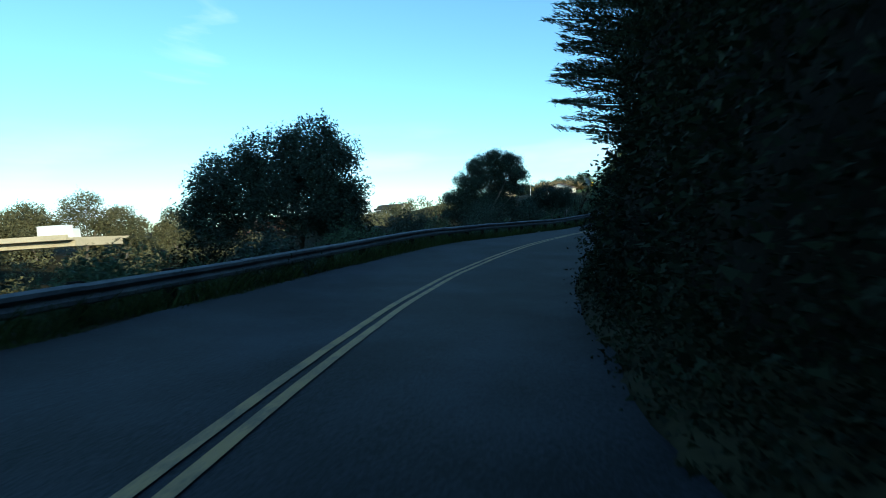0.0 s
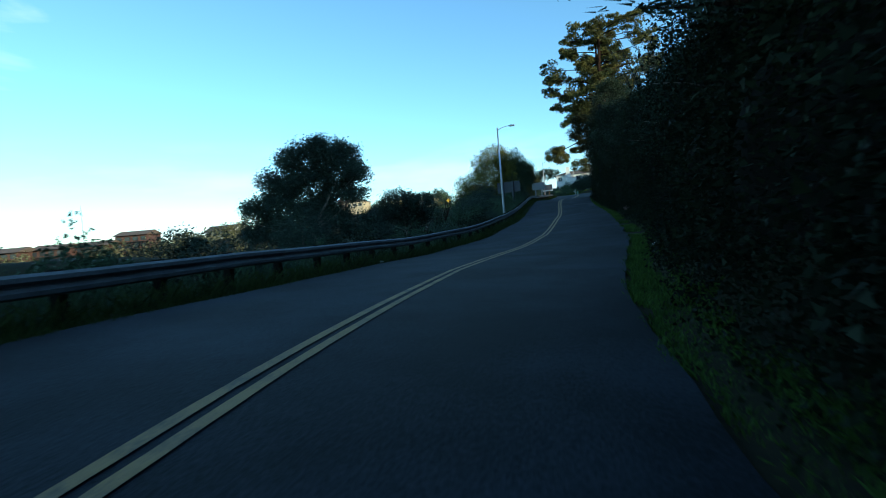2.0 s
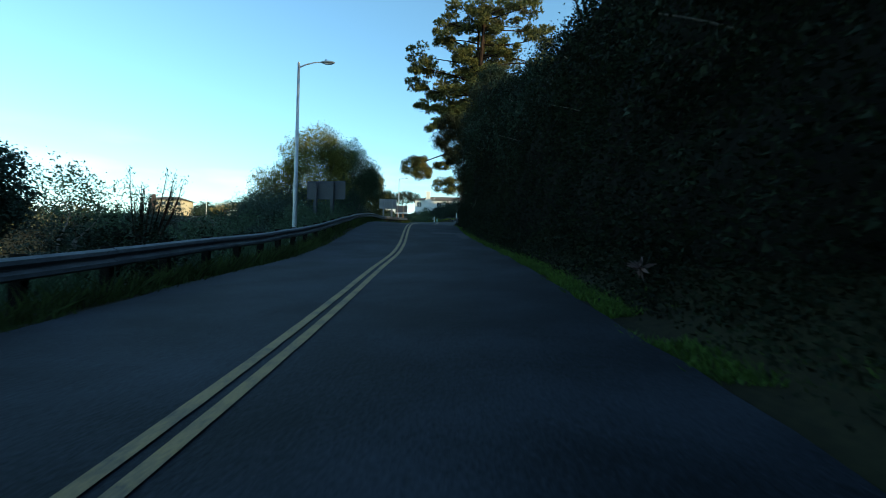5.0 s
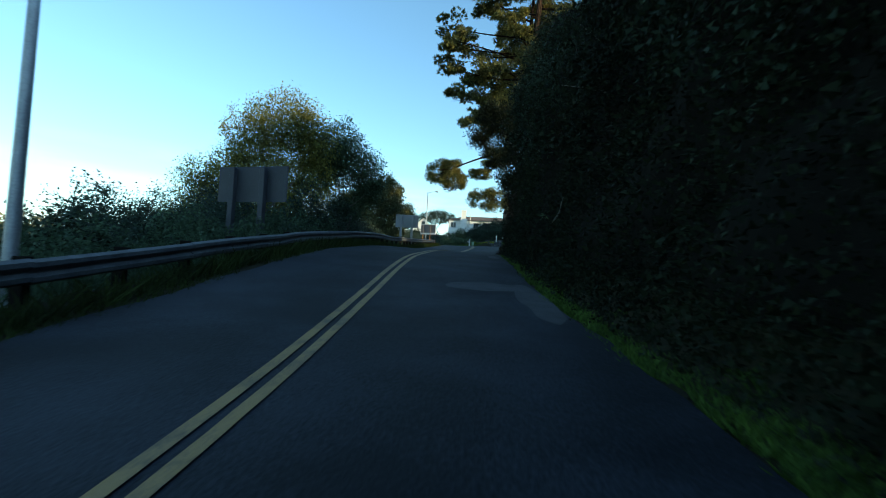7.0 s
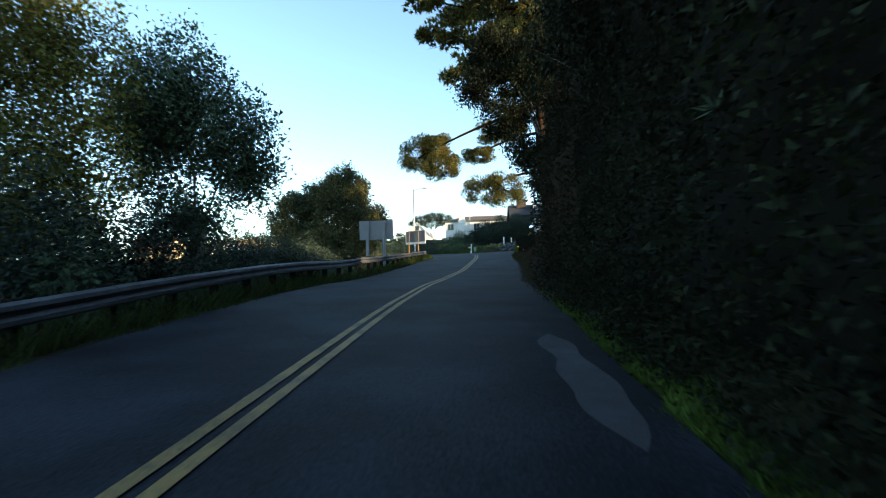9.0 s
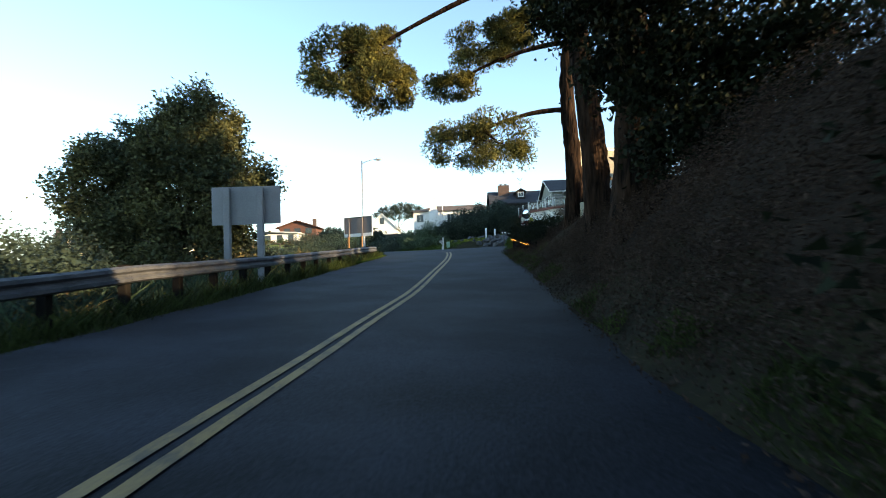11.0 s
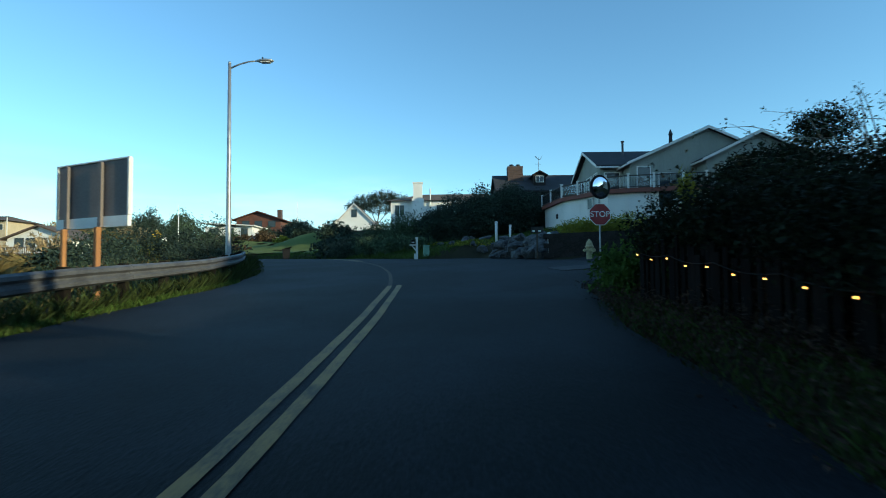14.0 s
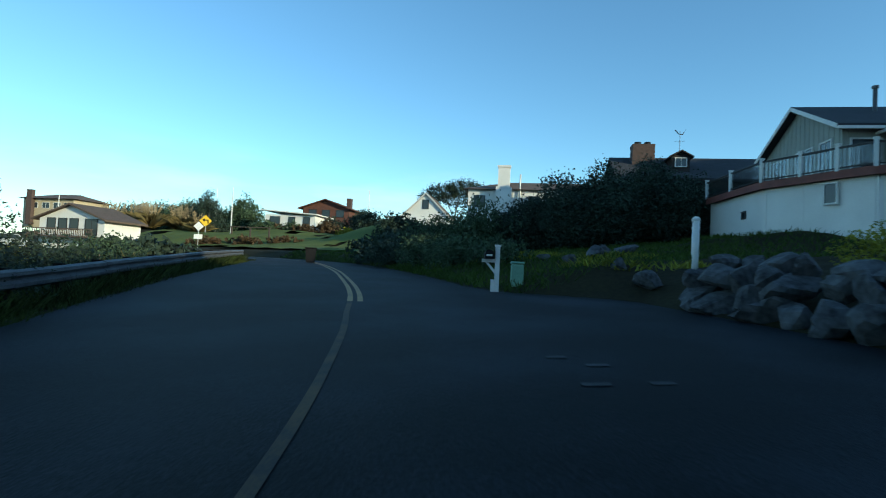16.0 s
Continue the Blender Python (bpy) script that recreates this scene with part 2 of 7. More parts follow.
VERGE = material("verge_grass_blades", (0.105, 0.165, 0.030), (0.045, 0.078, 0.018), rough=0.75, scale=0.8, fine=6, bump=0, leafy=0.3, spread=0.4, spec=0.12)
SIGN_DARK = material("brown_sign_back", (0.22, 0.19, 0.18), (0.15, 0.13, 0.125), rough=0.8, scale=1.5, fine=20)
SIGN_WHITE = material("white_sign_panel", (0.80, 0.80, 0.78), (0.72, 0.72, 0.70), rough=0.5, scale=2, fine=20, bump=0.02)
SIGN_RED = material("red_sign_sheeting", (0.27, 0.018, 0.022), (0.20, 0.014, 0.018), rough=0.5, scale=3, fine=30, bump=0.02)
SIGN_YELLOW = material("yellow_sign_sheeting", (0.85, 0.55, 0.02), (0.75, 0.48, 0.02), rough=0.45, scale=3, fine=30, bump=0.02)
ORANGE_WOOD = material("warm_timber_post", (0.42, 0.20, 0.07), (0.25, 0.12, 0.05), rough=0.8, scale=3, fine=22, stretch_z=0.15)
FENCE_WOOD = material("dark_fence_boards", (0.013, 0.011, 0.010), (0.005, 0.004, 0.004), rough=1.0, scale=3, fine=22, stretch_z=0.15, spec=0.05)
# Cream board with mottled shade painted in as darker blotches.
DAPPLED = material("shadow_dappled_board", (0.46, 0.41, 0.31), (0.17, 0.155, 0.125), rough=0.7, scale=0.6, fine=2.5, bump=0, detail=2, lo=0.40, hi=0.60)
HYDRANT = material("dull_yellow_hydrant_paint", (0.42, 0.37, 0.20), (0.26, 0.23, 0.13), rough=0.6, scale=5, fine=30)
CREAM = material("cream_paint", (0.62, 0.57, 0.42), (0.48, 0.44, 0.33), rough=0.55, scale=4, fine=30)
GREEN_BOX = material("pale_green_plastic", (0.26, 0.42, 0.30), (0.19, 0.32, 0.23), rough=0.6, scale=4, fine=30)
BLACK = material("black_plastic", (0.012, 0.012, 0.014), (0.008, 0.008, 0.009), rough=0.7, scale=5, fine=30, spec=0.15)
CAR_SILVER = material("silver_car_paint", (0.5, 0.52, 0.55), (0.44, 0.46, 0.49), rough=0.3, metal=0.4, scale=2, fine=20, bump=0)
CAR_WHITE = material("white_car_paint", (0.75, 0.75, 0.75), (0.7, 0.7, 0.7), rough=0.3, scale=2, fine=20, bump=0)
RUBBER = material("tyre_rubber", (0.02, 0.02, 0.02), rough=0.9)


def plain(name, colour, rough, metal=0.0, glow=0.0, ior=None):
    m = bpy.data.materials.new(name)
    m.use_nodes = True
    b = m.node_tree.nodes["Principled BSDF"]
    b.inputs["Base Color"].default_value = (*colour, 1)
    b.inputs["Roughness"].default_value, b.inputs["Metallic"].default_value = rough, metal
    if glow:
        b.inputs["Emission Color"].default_value, b.inputs["Emission Strength"].default_value = (*colour, 1), glow
    return m


GLASS = plain("window_glass", (0.03, 0.04, 0.05), 0.06)
CLEAR = plain("clear_glass", (0.85, 0.9, 0.92), 0.02)
CLEAR.node_tree.nodes["Principled BSDF"].inputs["Transmission Weight"].default_value = 1.0
MIRROR = plain("mirror", (0.9, 0.92, 0.95), 0.03, 1.0)
BULB = plain("warm_bulb", (1.0, 0.40, 0.08), 0.4, 0.0, 3.5)
LENS = plain("lamp_lens", (0.75, 0.77, 0.78), 0.25)

# ---- building helpers ----
def mesh_of(name, verts, faces):
    me = bpy.data.meshes.new(name)
    me.from_pydata([tuple(v) for v in verts], [], faces)
    me.update()
    return me


def quads_mesh(name, corners):
    """A mesh of loose faces from an array of shape (n, corners, 3)."""
    corners = np.ascontiguousarray(corners, dtype=np.float32)
    n, k = corners.shape[:2]
    me = bpy.data.meshes.new(name)
    me.vertices.add(k * n), me.loops.add(k * n), me.polygons.add(n)
    me.vertices.foreach_set("co", corners.ravel())
    me.loops.foreach_set("vertex_index", np.arange(k * n, dtype=np.int32))
    me.polygons.foreach_set("loop_start", np.arange(0, k * n, k, dtype=np.int32))
    me.polygons.foreach_set("loop_total", np.full(n, k, dtype=np.int32))
    me.update(calc_edges=True)
    return me


def put(name, me, mat, parent=None, label="", smooth=False):
    ob = new(name, me)
    me.materials.clear()
    me.materials.append(mat)
    if smooth:
        me.polygons.foreach_set("use_smooth", [True] * len(me.polygons))
    if parent:
        ob.parent = parent
    if label:
        ob["label"] = label
    return ob


def part(name, bm, mat, parent, label="", smooth=False):
    me = bpy.data.meshes.new(name)
    bm.to_mesh(me)
    bm.free()
    return put(name, me, mat, parent, label, smooth)


def thing(name, at, label, category, group="", turn=0.0):
    ob = new(name)
    ob.empty_display_size = 0.2
    ob.matrix_world = pose(*at, 0, 0, turn)
    return tagged(ob, label, category, group)


def box(bm, x0, y0, z0, x1, y1, z1, bevel=0.0):
    v = [bm.verts.new(p) for p in ((x0, y0, z0), (x1, y0, z0), (x1, y1, z0), (x0, y1, z0), (x0, y0, z1), (x1, y0, z1), (x1, y1, z1), (x0, y1, z1))]
    f = [bm.faces.new([v[i] for i in q]) for q in ((3, 2, 1, 0), (4, 5, 6, 7), (0, 1, 5, 4), (1, 2, 6, 5), (2, 3, 7, 6), (3, 0, 4, 7))]
    if bevel:
        bmesh.ops.bevel(bm, geom=list({e for q in f for e in q.edges}), offset=bevel, segments=1, affect="EDGES")
    return bm


def boxed(*dims, bevel=0.0):
    return box(bmesh.new(), *dims, bevel=bevel)


def tube(bm, path, radii, sides=8, cap=True, lump=0.0):
    """A tapered tube along a list of points."""
    rings = []
    path = [Vector(p) for p in path]
    for i, p in enumerate(path):
        d = (path[min(i + 1, len(path) - 1)] - path[max(i - 1, 0)]).normalized()
        a = d.cross(Vector((0.13, 0.31, 0.94)) if abs(d.z) < 0.9 else Vector((1, 0, 0))).normalized()
        b = d.cross(a)
        ring = []
        for k in range(sides):
            w = 2 * math.pi * k / sides
            r = radii[i] * (1 + lump * noise.noise(Vector((p.x + 3 * math.cos(w), p.y + 3 * math.sin(w), p.z * 0.8))))
            ring.append(bm.verts.new(p + (a * math.cos(w) + b * math.sin(w)) * r))
        rings.append(ring)
    for r0, r1 in zip(rings, rings[1:]):
        for k in range(sides):
            bm.faces.new((r0[k], r0[(k + 1) % sides], r1[(k + 1) % sides], r1[k]))
    if cap:
        bm.faces.new(rings[0][::-1]), bm.faces.new(rings[-1])
    return bm


def prism(bm, outline, axis, a, b):
    """An outline of two coordinates, drawn out along axis from a to b."""
    def at(u, v, w):
        return {"x": (w, u, v), "y": (u, w, v), "z": (u, v, w)}[axis]
    lo, hi = [bm.verts.new(at(u, v, a)) for u, v in outline], [bm.verts.new(at(u, v, b)) for u, v in outline]
    bm.faces.new(lo[::-1]), bm.faces.new(hi)
    for i in range(len(lo)):
        j = (i + 1) % len(lo)
        bm.faces.new((lo[i], lo[j], hi[j], hi[i]))
    bmesh.ops.recalc_face_normals(bm, faces=bm.faces)
    return bm


# ---- the road's line: the path of the car, carried on at both ends ----
EYE_HEIGHT = 1.40


def smooth(v, n):
    k = np.hanning(n + 2)[1:-1]
    return np.convolve(np.pad(v, n // 2, mode="edge"), k / k.sum(), "valid")


eyes = np.array([row[1] for row in PATH], float)
lean = [row[3] for row in PATH]
line = [eyes[0] + (eyes[0] - eyes[1]) * k for k in (6, 4, 2)] + list(eyes)
lean = [lean[0]] * 3 + lean
step = eyes[-1] - eyes[-2]
heading, tip = math.atan2(-step[0], step[1]), eyes[-1].copy()
for k, grade in enumerate((0.06, 0.05, 0.045, 0.04, 0.035, 0.03, 0.025, 0.02, 0.02, 0.02, 0.02, 0.02)):
    heading += radians(4.5 if k < 4 else 0.5 if k < 9 else 13)
    tip = tip + 4 * np.array([-math.sin(heading), math.cos(heading), grade])
    line.append(tip)
    lean.append(max(0.0, 2.2 - 0.4 * k))
line = np.array(line)
along = np.r_[0, np.cumsum(np.linalg.norm(np.diff(line[:, :2], axis=0), axis=1))]
RS = np.arange(0, along[-1], 0.5)
RISE = ((0, 0), (40, 0), (52, 0.10), (62, 0.10), (70, 0.05), (76, 0), (84, 0.12), (90, 0.1), (100, 0), (106, 0.05), (116, 0.22), (124, 0.22), (130, 0.05), (150, 0.08), (165, 0.05), (240, 0.1))
RX, RY = (smooth(np.interp(RS, along, line[:, i]), 9) for i in (0, 1))
RZ = smooth(np.interp(RS, along, line[:, 2]) - EYE_HEIGHT + np.interp(RS, *zip(*RISE)), 15)
RB = np.tan(np.radians(smooth(np.interp(RS, along, lean), 21)))
RTX, RTY = np.gradient(RX), np.gradient(RY)
RTX, RTY = RTX / np.hypot(RTX, RTY), RTY / np.hypot(RTX, RTY)
END = RS[-1] - 1
CENTRE = ((0, -1.82), (27, -1.82), (36, -2.02), (45, -2.19), (58, -2.30), (66, -1.93), (72, -1.49), (80, -1.50), (90, -1.60), (94, -1.65), (101, -1.80), (106, -1.88), (118, -1.99), (131, -1.91), (136, -1.87), (140, -1.73), (145, -1.59), (152, -1.25), (158, -1.08), (161, -0.88), (168, -0.72), (175, -0.55), (180, -0.2), (187, 0.13), (195, 0.25), (250, 0.3))
LEFT = ((0, -5.6), (45, -5.6), (55, -5.9), (62, -6.05), (68, -5.8), (74, -4.9), (90, -4.9), (104, -4.7), (120, -5.6), (138, -6.1), (147, -6.0), (156, -5.5), (165, -5.2), (169, -5.15), (176, -5.3), (182, -4.95), (192, -3.95), (202, -3.3), (250, -3.2))
RIGHT = ((0, 1.2), (44, 1.0), (54, 1.3), (60, 1.75), (66, 2.1), (73, 2.2), (80, 2.1), (92, 1.75), (101, 1.42), (112, 1.4), (136, 1.75), (142, 1.95), (156, 2.2), (160, 3.0), (164, 5.6), (168, 6.3), (177, 6.1), (178.2, 4.9), (178.9, 3.6), (181, 3.3), (195, 3.6), (250, 3.6))


def table(rows, s):
    return np.interp(s, *zip(*rows))


def road(s, lat, lift=0.0):
    """The place at s metres along the road and lat metres to the right of its line, on the paved surface."""
    x, y, z, tx, ty, b = (float(np.interp(s, RS, v)) for v in (RX, RY, RZ, RTX, RTY, RB))
    return Vector((x + lat * ty, y - lat * tx, z + lat * b + lift))


def locate(x, y):
    """s and lat of places in the plan, as arrays."""
    x, y = np.asarray(x, float), np.asarray(y, float)
    s, lat = np.empty_like(x), np.empty_like(x)
    for k in range(0, len(x), 4000):
        d = (x[k:k + 4000, None] - RX) ** 2 + (y[k:k + 4000, None] - RY) ** 2
        i = d.argmin(1)
        dx, dy = x[k:k + 4000] - RX[i], y[k:k + 4000] - RY[i]
        s[k:k + 4000] = RS[i] + np.clip(dx * RTX[i] + dy * RTY[i], -0.5, 0.5)
        lat[k:k + 4000] = np.where(d.min(1) < 90000, dx * RTY[i] - dy * RTX[i], np.sqrt(d.min(1)) * np.sign(dx * RTY[i] - dy * RTX[i]))
    return s, lat


# ---- heights of the land ----
# Unseen hills near x 60 to 100 are raised to cast shade.
LAND = np.array(((-30, -60, -9), (-60, -40, -15), (-80, 0, -17), (-32, 0, -7), (-26, 30, -4), (-60, 50, -9), (-110, 50, -9), (-140, 100, 0.0), (-160, 60, -2),
                 (-220, 150, 4), (-30, 62, -1.5), (-22, 88, 2.6), (-40, 110, 4.6), (-56, 139, 7.3), (-35, 135, 6.3), (-20, 130, 6.2), (-30, 125, 6.0), (-20, 120, 5.4), (-45, 150, 8.2), (-62, 160, 9.3), (-55, 150, 8.5), (-75, 165, 9.5), (-40, 165, 9.8),
                 (-12, 150, 10.6), (-4, 122, 7.6), (2, 130, 8.5), (5, 108, 6.4), (9, 118, 8.2), (15, 106, 7.3), (24, 102, 7.6), (30, 90, 7.2), (14, 92, 5.9),
                 (16, 80, 4.2), (27, 79, 8.2), (22.5, 77, 7.4), (11, 83.6, 3.75), (16, 83.8, 4.0), (22, 85, 6.6), (12, 89.5, 5.4), (8.5, 90, 5.0), (8, 97, 5.6), (14, 66, 5.0), (26, 62, 7.0), (20, 45, 7.5), (18, 10, 5), (18, -30, 3), (40, -10, 12), (62, -6, 24.3), (62, -45, 27), (62, -90, 25), (62, 34, 17.0), (100, -30, 28), (50, 40, 14), (60, 62, 23), (63, 84, 27.5), (64, 102, 27), (78, 90, 28), (60, 52, 22),
                 (80, 0, 19), (0, 220, 13), (-100, 220, 9), (100, 160, 15), (250, 0, 22), (-350, -50, -6), (-350, 300, 8), (300, 350, 14), (0, 600, 14), (0, -300, -6), (150, -250, 12)), float)
BANK = ((0, 3.2), (120, 3.2), (128, 3.6), (136, 3.2), (141, 2.8), (146, 2.3), (149, 2.1), (154, 1.2), (159, 0.1), (170, 0.15), (172.5, 1.0), (185, 0.9), (195, 0.8), (250, 0.5))
STEEP = ((0, 0.8), (120, 0.8), (128, 0.88), (141, 0.85), (148, 0.74), (155, 0.4), (159, 0.05), (169.5, 0.05), (171.5, 0.5), (176, 0.5), (179, 0.3), (250, 0.5))
FALL = ((0, 0.22), (60, 0.2), (100, 0.16), (125, 0.12), (150, 0.10), (180, 0.06), (250, 0.02))


FLAT = ((0, 0.2), (46, 0.2), (56, 0.7), (84, 0.75), (98, 0.5), (118, 0.45), (124, 0.1), (250, 0.0))


def smoothstep(a, b, v):
    t = np.clip((v - a) / (b - a), 0, 1)
    return t * t * (3 - 2 * t)


def land(x, y):
    """Height of the ground, as an array."""
    x, y = np.asarray(x, float).ravel(), np.asarray(y, float).ravel()
    s, lat = locate(x, y)
    w = 1 / (((x[:, None] - LAND[:, 0]) ** 2 + (y[:, None] - LAND[:, 1]) ** 2) ** 1.6 + 40)
    far = (w * LAND[:, 2]).sum(1) / w.sum(1)
    z, b = np.interp(s, RS, RZ), np.interp(s, RS, RB)
    left, right = table(LEFT, s), table(RIGHT, s)
    out_l, out_r = np.maximum(left - lat, 0), np.maximum(lat - right, 0)
    near = z + b * np.clip(lat, left - 1.5, right + 1) - 0.05
    near += -0.05 * np.minimum(out_l, 1.3) - table(FALL, s) * np.maximum(out_l - 1.3, 0)
    near += np.minimum(np.maximum(out_r - table(FLAT, s), 0) * table(STEEP, s), table(BANK, s)) + 0.08 * np.maximum(out_r - 3, 0)
    rough = 0.10 * np.sin(x * 1.3 + y * 0.7) * np.sin(y * 1.1 - x * 0.4) * smoothstep(0.3, 2, out_l + out_r)
    mix = smoothstep(5, 16, np.maximum(out_l, out_r))
    return near * (1 - mix) + far * mix + rough - 0.02


def ground_at(x, y):
    return float(land([x], [y])[0])


# ---- ground and road ----
def spaced(lo, a, b, hi, fine):
    def grow(start, end):
        out, d, v = [], fine * 1.3, start
        while v < end:
            out.append(v)
            d *= 1.22
            v += d
        return out + [end]
    return np.array([-v for v in grow(-a, -lo)[::-1][:-1]] + list(np.arange(a, b, fine)) + grow(b, hi))


def build_ground():
    xs, ys = spaced(-3500, -17, 24, 3500, 0.6), spaced(-3500, -80, 126, 3500, 0.8)
    gx, gy = np.meshgrid(xs, ys)
    gz = land(gx, gy)
    nx, ny = len(xs), len(ys)
    verts = np.c_[gx.ravel(), gy.ravel(), gz]
    faces = [(j * nx + i, j * nx + i + 1, (j + 1) * nx + i + 1, (j + 1) * nx + i) for j in range(ny - 1) for i in range(nx - 1)]
    ob = put("ground", mesh_of("ground", verts, faces), SOIL, smooth=True)
    tagged(ob, "grassy earth sloping away beside the road", "ground", kind="structure")


def build_lawn():
    """Mown grass below the bend, laid on the ground."""
    xs, ys = np.linspace(-56, -13, 40), np.linspace(114, 172, 50)
    gx, gy = np.meshgrid(xs, ys)
    gz = land(gx, gy) + 0.22
    verts = np.c_[gx.ravel(), gy.ravel(), gz]
    faces = [(j * 40 + i, j * 40 + i + 1, (j + 1) * 40 + i + 1, (j + 1) * 40 + i) for j in range(49) for i in range(39)
             if noise.noise(Vector((i * 0.3, j * 0.25, 0))) < 0.35 and abs(float(locate([gx[j, i]], [gy[j, i]])[1][0])) > 8]
    tagged(put("lawn", mesh_of("lawn", verts, faces), LAWN, smooth=True), "mown green lawn below the bend of the road", "lawn", kind="structure")


def ribbon(name, mat, s0, s1, left, right, lift, label="", parent=None, skirt=0.0, ds=0.7, cells=1):
    """A strip laid on the road between two offsets, which may be functions of s."""
    n = max(2, int((s1 - s0) / ds) + 1)
    verts, faces = [], []
    for i in range(n):
        s = s0 + (s1 - s0) * i / (n - 1)
        a, b = (f(s) if callable(f) else f for f in (left, right))
        row = [road(s, a + (b - a) * k / cells, lift) for k in range(cells + 1)]
        if skirt:
            row = [row[0] - Vector((0, 0, skirt))] + row + [row[-1] - Vector((0, 0, skirt))]
        verts += row
    m = len(verts) // n
    for i in range(n - 1):
        for k in range(m - 1):
            faces.append((i * m + k, i * m + k + 1, (i + 1) * m + k + 1, (i + 1) * m + k))
    return put(name, mesh_of(name, verts, faces), mat, parent, label)


def ragged(rows, amount, seed):
    return lambda s: table(rows, s) + amount * noise.noise(Vector((s * 0.55, seed, 0))) + 0.4 * amount * noise.noise(Vector((s * 2.1, seed, 3)))


def build_road():
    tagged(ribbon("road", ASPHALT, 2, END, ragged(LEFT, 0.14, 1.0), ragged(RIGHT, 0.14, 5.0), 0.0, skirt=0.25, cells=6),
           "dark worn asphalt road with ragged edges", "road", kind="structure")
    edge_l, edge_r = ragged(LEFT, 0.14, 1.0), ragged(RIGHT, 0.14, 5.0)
    tagged(ribbon("junction_surface", DARK_ASPHALT, 150.6, END, lambda s: edge_l(s) + 0.02, lambda s: edge_r(s) - 0.02, 0.004, cells=6), "darker asphalt laid over the junction", "road", kind="structure")
    marks = thing("road_markings", road(100, -1.8), "faded double yellow centre line on the asphalt", "road marking")
    marks["kind"] = "structure"
    inv = marks.matrix_world.inverted()
    for s0, s1, side in ((3, 161.2, -1), (3, 161.2, 1), (176.6, END, -1), (176.6, END, 1)):
        mid = lambda s, k=side: table(CENTRE, s) + 0.106 * k
        ob = ribbon("stripe", YELLOW, s0, s1, lambda s: mid(s) - 0.058 + 0.008 * noise.noise(Vector((s * 3, 0, side))), lambda s: mid(s) + 0.058 + 0.008 * noise.noise(Vector((s * 3, 9, side))), 0.012, ds=0.35)
        ob.parent, ob.matrix_parent_inverse = marks, inv
    ob = ribbon("stripe", YELLOW_WORN, 161.3, 176.5, lambda s: table(CENTRE, s) - 0.15, lambda s: table(CENTRE, s) - 0.05, 0.012, "worn single yellow stripe", ds=0.35)
    ob.parent, ob.matrix_parent_inverse = marks, inv
    for s0, s1, a, b, seed in ((96.2, 100.6, 0.95, 1.5, 2.0), (99.3, 100.6, -0.4, 1.3, 4.0), (109.8, 114.0, 0.70, 1.15, 6.0)):
        mid = (s0 + s1) / 2
        half = (s1 - s0) / 2
        w = lambda s: max(0.05, 1 - ((s - mid) / half) ** 4)
        tagged(ribbon("asphalt_patch", PATCHED, s0, s1, lambda s: (a + b) / 2 + (a - b) / 2 * w(s) + 0.14 * noise.noise(Vector((s, seed, 0))) - 0.03 * (s - mid),
                      lambda s: (a + b) / 2 + (b - a) / 2 * w(s) + 0.14 * noise.noise(Vector((s, seed, 7))) - 0.03 * (s - mid), 0.004, ds=0.25),
               "pale worn patch in the asphalt", "road patch", kind="structure")


# ---- guard rail ----
RAIL_HEIGHT = ((0, 0.5), (33, 0.5), (42, 0.6), (52, 0.68), (56, 0.78), (62, 0.78), (81, 0.76), (90, 0.85), (104, 0.5), (110, 0.56), (121, 0.75), (134, 0.92), (140, 0.87), (148, 0.80), (156, 0.71), (167, 0.71), (174, 0.64), (182, 0.55), (250, 0.6))
BEAM = ((0.0, 0.0), (0.075, -0.035), (0.08, -0.085), (0.01, -0.135), (0.01, -0.175), (0.08, -0.225), (0.075, -0.275), (0.0, -0.31))


def build_rail():
    rail = thing("guard_rail", road(100, -6), "long galvanised steel guard rail on timber posts", "guard rail")
    inv = rail.matrix_world.inverted()
    side = lambda s: table(LEFT, s) - 0.75
    top = lambda s, out=0.0, down=0.0: road(s, side(s) + out, float(table(RAIL_HEIGHT, s)) + down)
    s = 4.0
    while s < 204:
        if s < 204:
            verts, faces, n, m = [], [], 9, len(BEAM)
            dip = 0.02 * noise.noise(Vector((s, 1, 1)))
            for i in range(n):
                q = s + 3.84 * i / (n - 1)
                verts += [top(q, o + (0.006 if i == 0 else 0), d + dip) for o, d in BEAM]
            for i in range(n - 1):
                for k in range(m - 1):
                    faces.append((i * m + k, (i + 1) * m + k, (i + 1) * m + k + 1, i * m + k + 1))
            ob = put("beam", mesh_of("beam", verts, faces), RAIL_STEEL, rail, smooth=False)
            ob.matrix_parent_inverse = inv
            mod = ob.modifiers.new("thick", "SOLIDIFY")
            mod.thickness = 0.012
        for k in (0.1, 2.0):
            p = top(s + k)
            t = Vector((float(np.interp(s, RS, RTX)), float(np.interp(s, RS, RTY)), 0))
            out = Vector((t.y, -t.x, 0))
            bm = bmesh.new()
            tall = p.z + 0.03 - ground_at(p.x, p.y) + 0.3
            box(bm, -0.08, -0.24, -tall, 0.08, -0.06, 0.03, bevel=0.012)
            box(bm, -0.07, -0.075, -0.30, 0.07, -0.004, 0.0)
            bm.transform(Matrix.Translation(p) @ Matrix(((t.x, out.x, 0, 0), (t.y, out.y, 0, 0), (0, 0, 1, 0), (0, 0, 0, 1))))
            ob = part("post", bm, SHADED_POST, rail)
            ob.matrix_parent_inverse = inv
        s += 3.81

# ---- plants ----
RNG = np.random.default_rng(7)


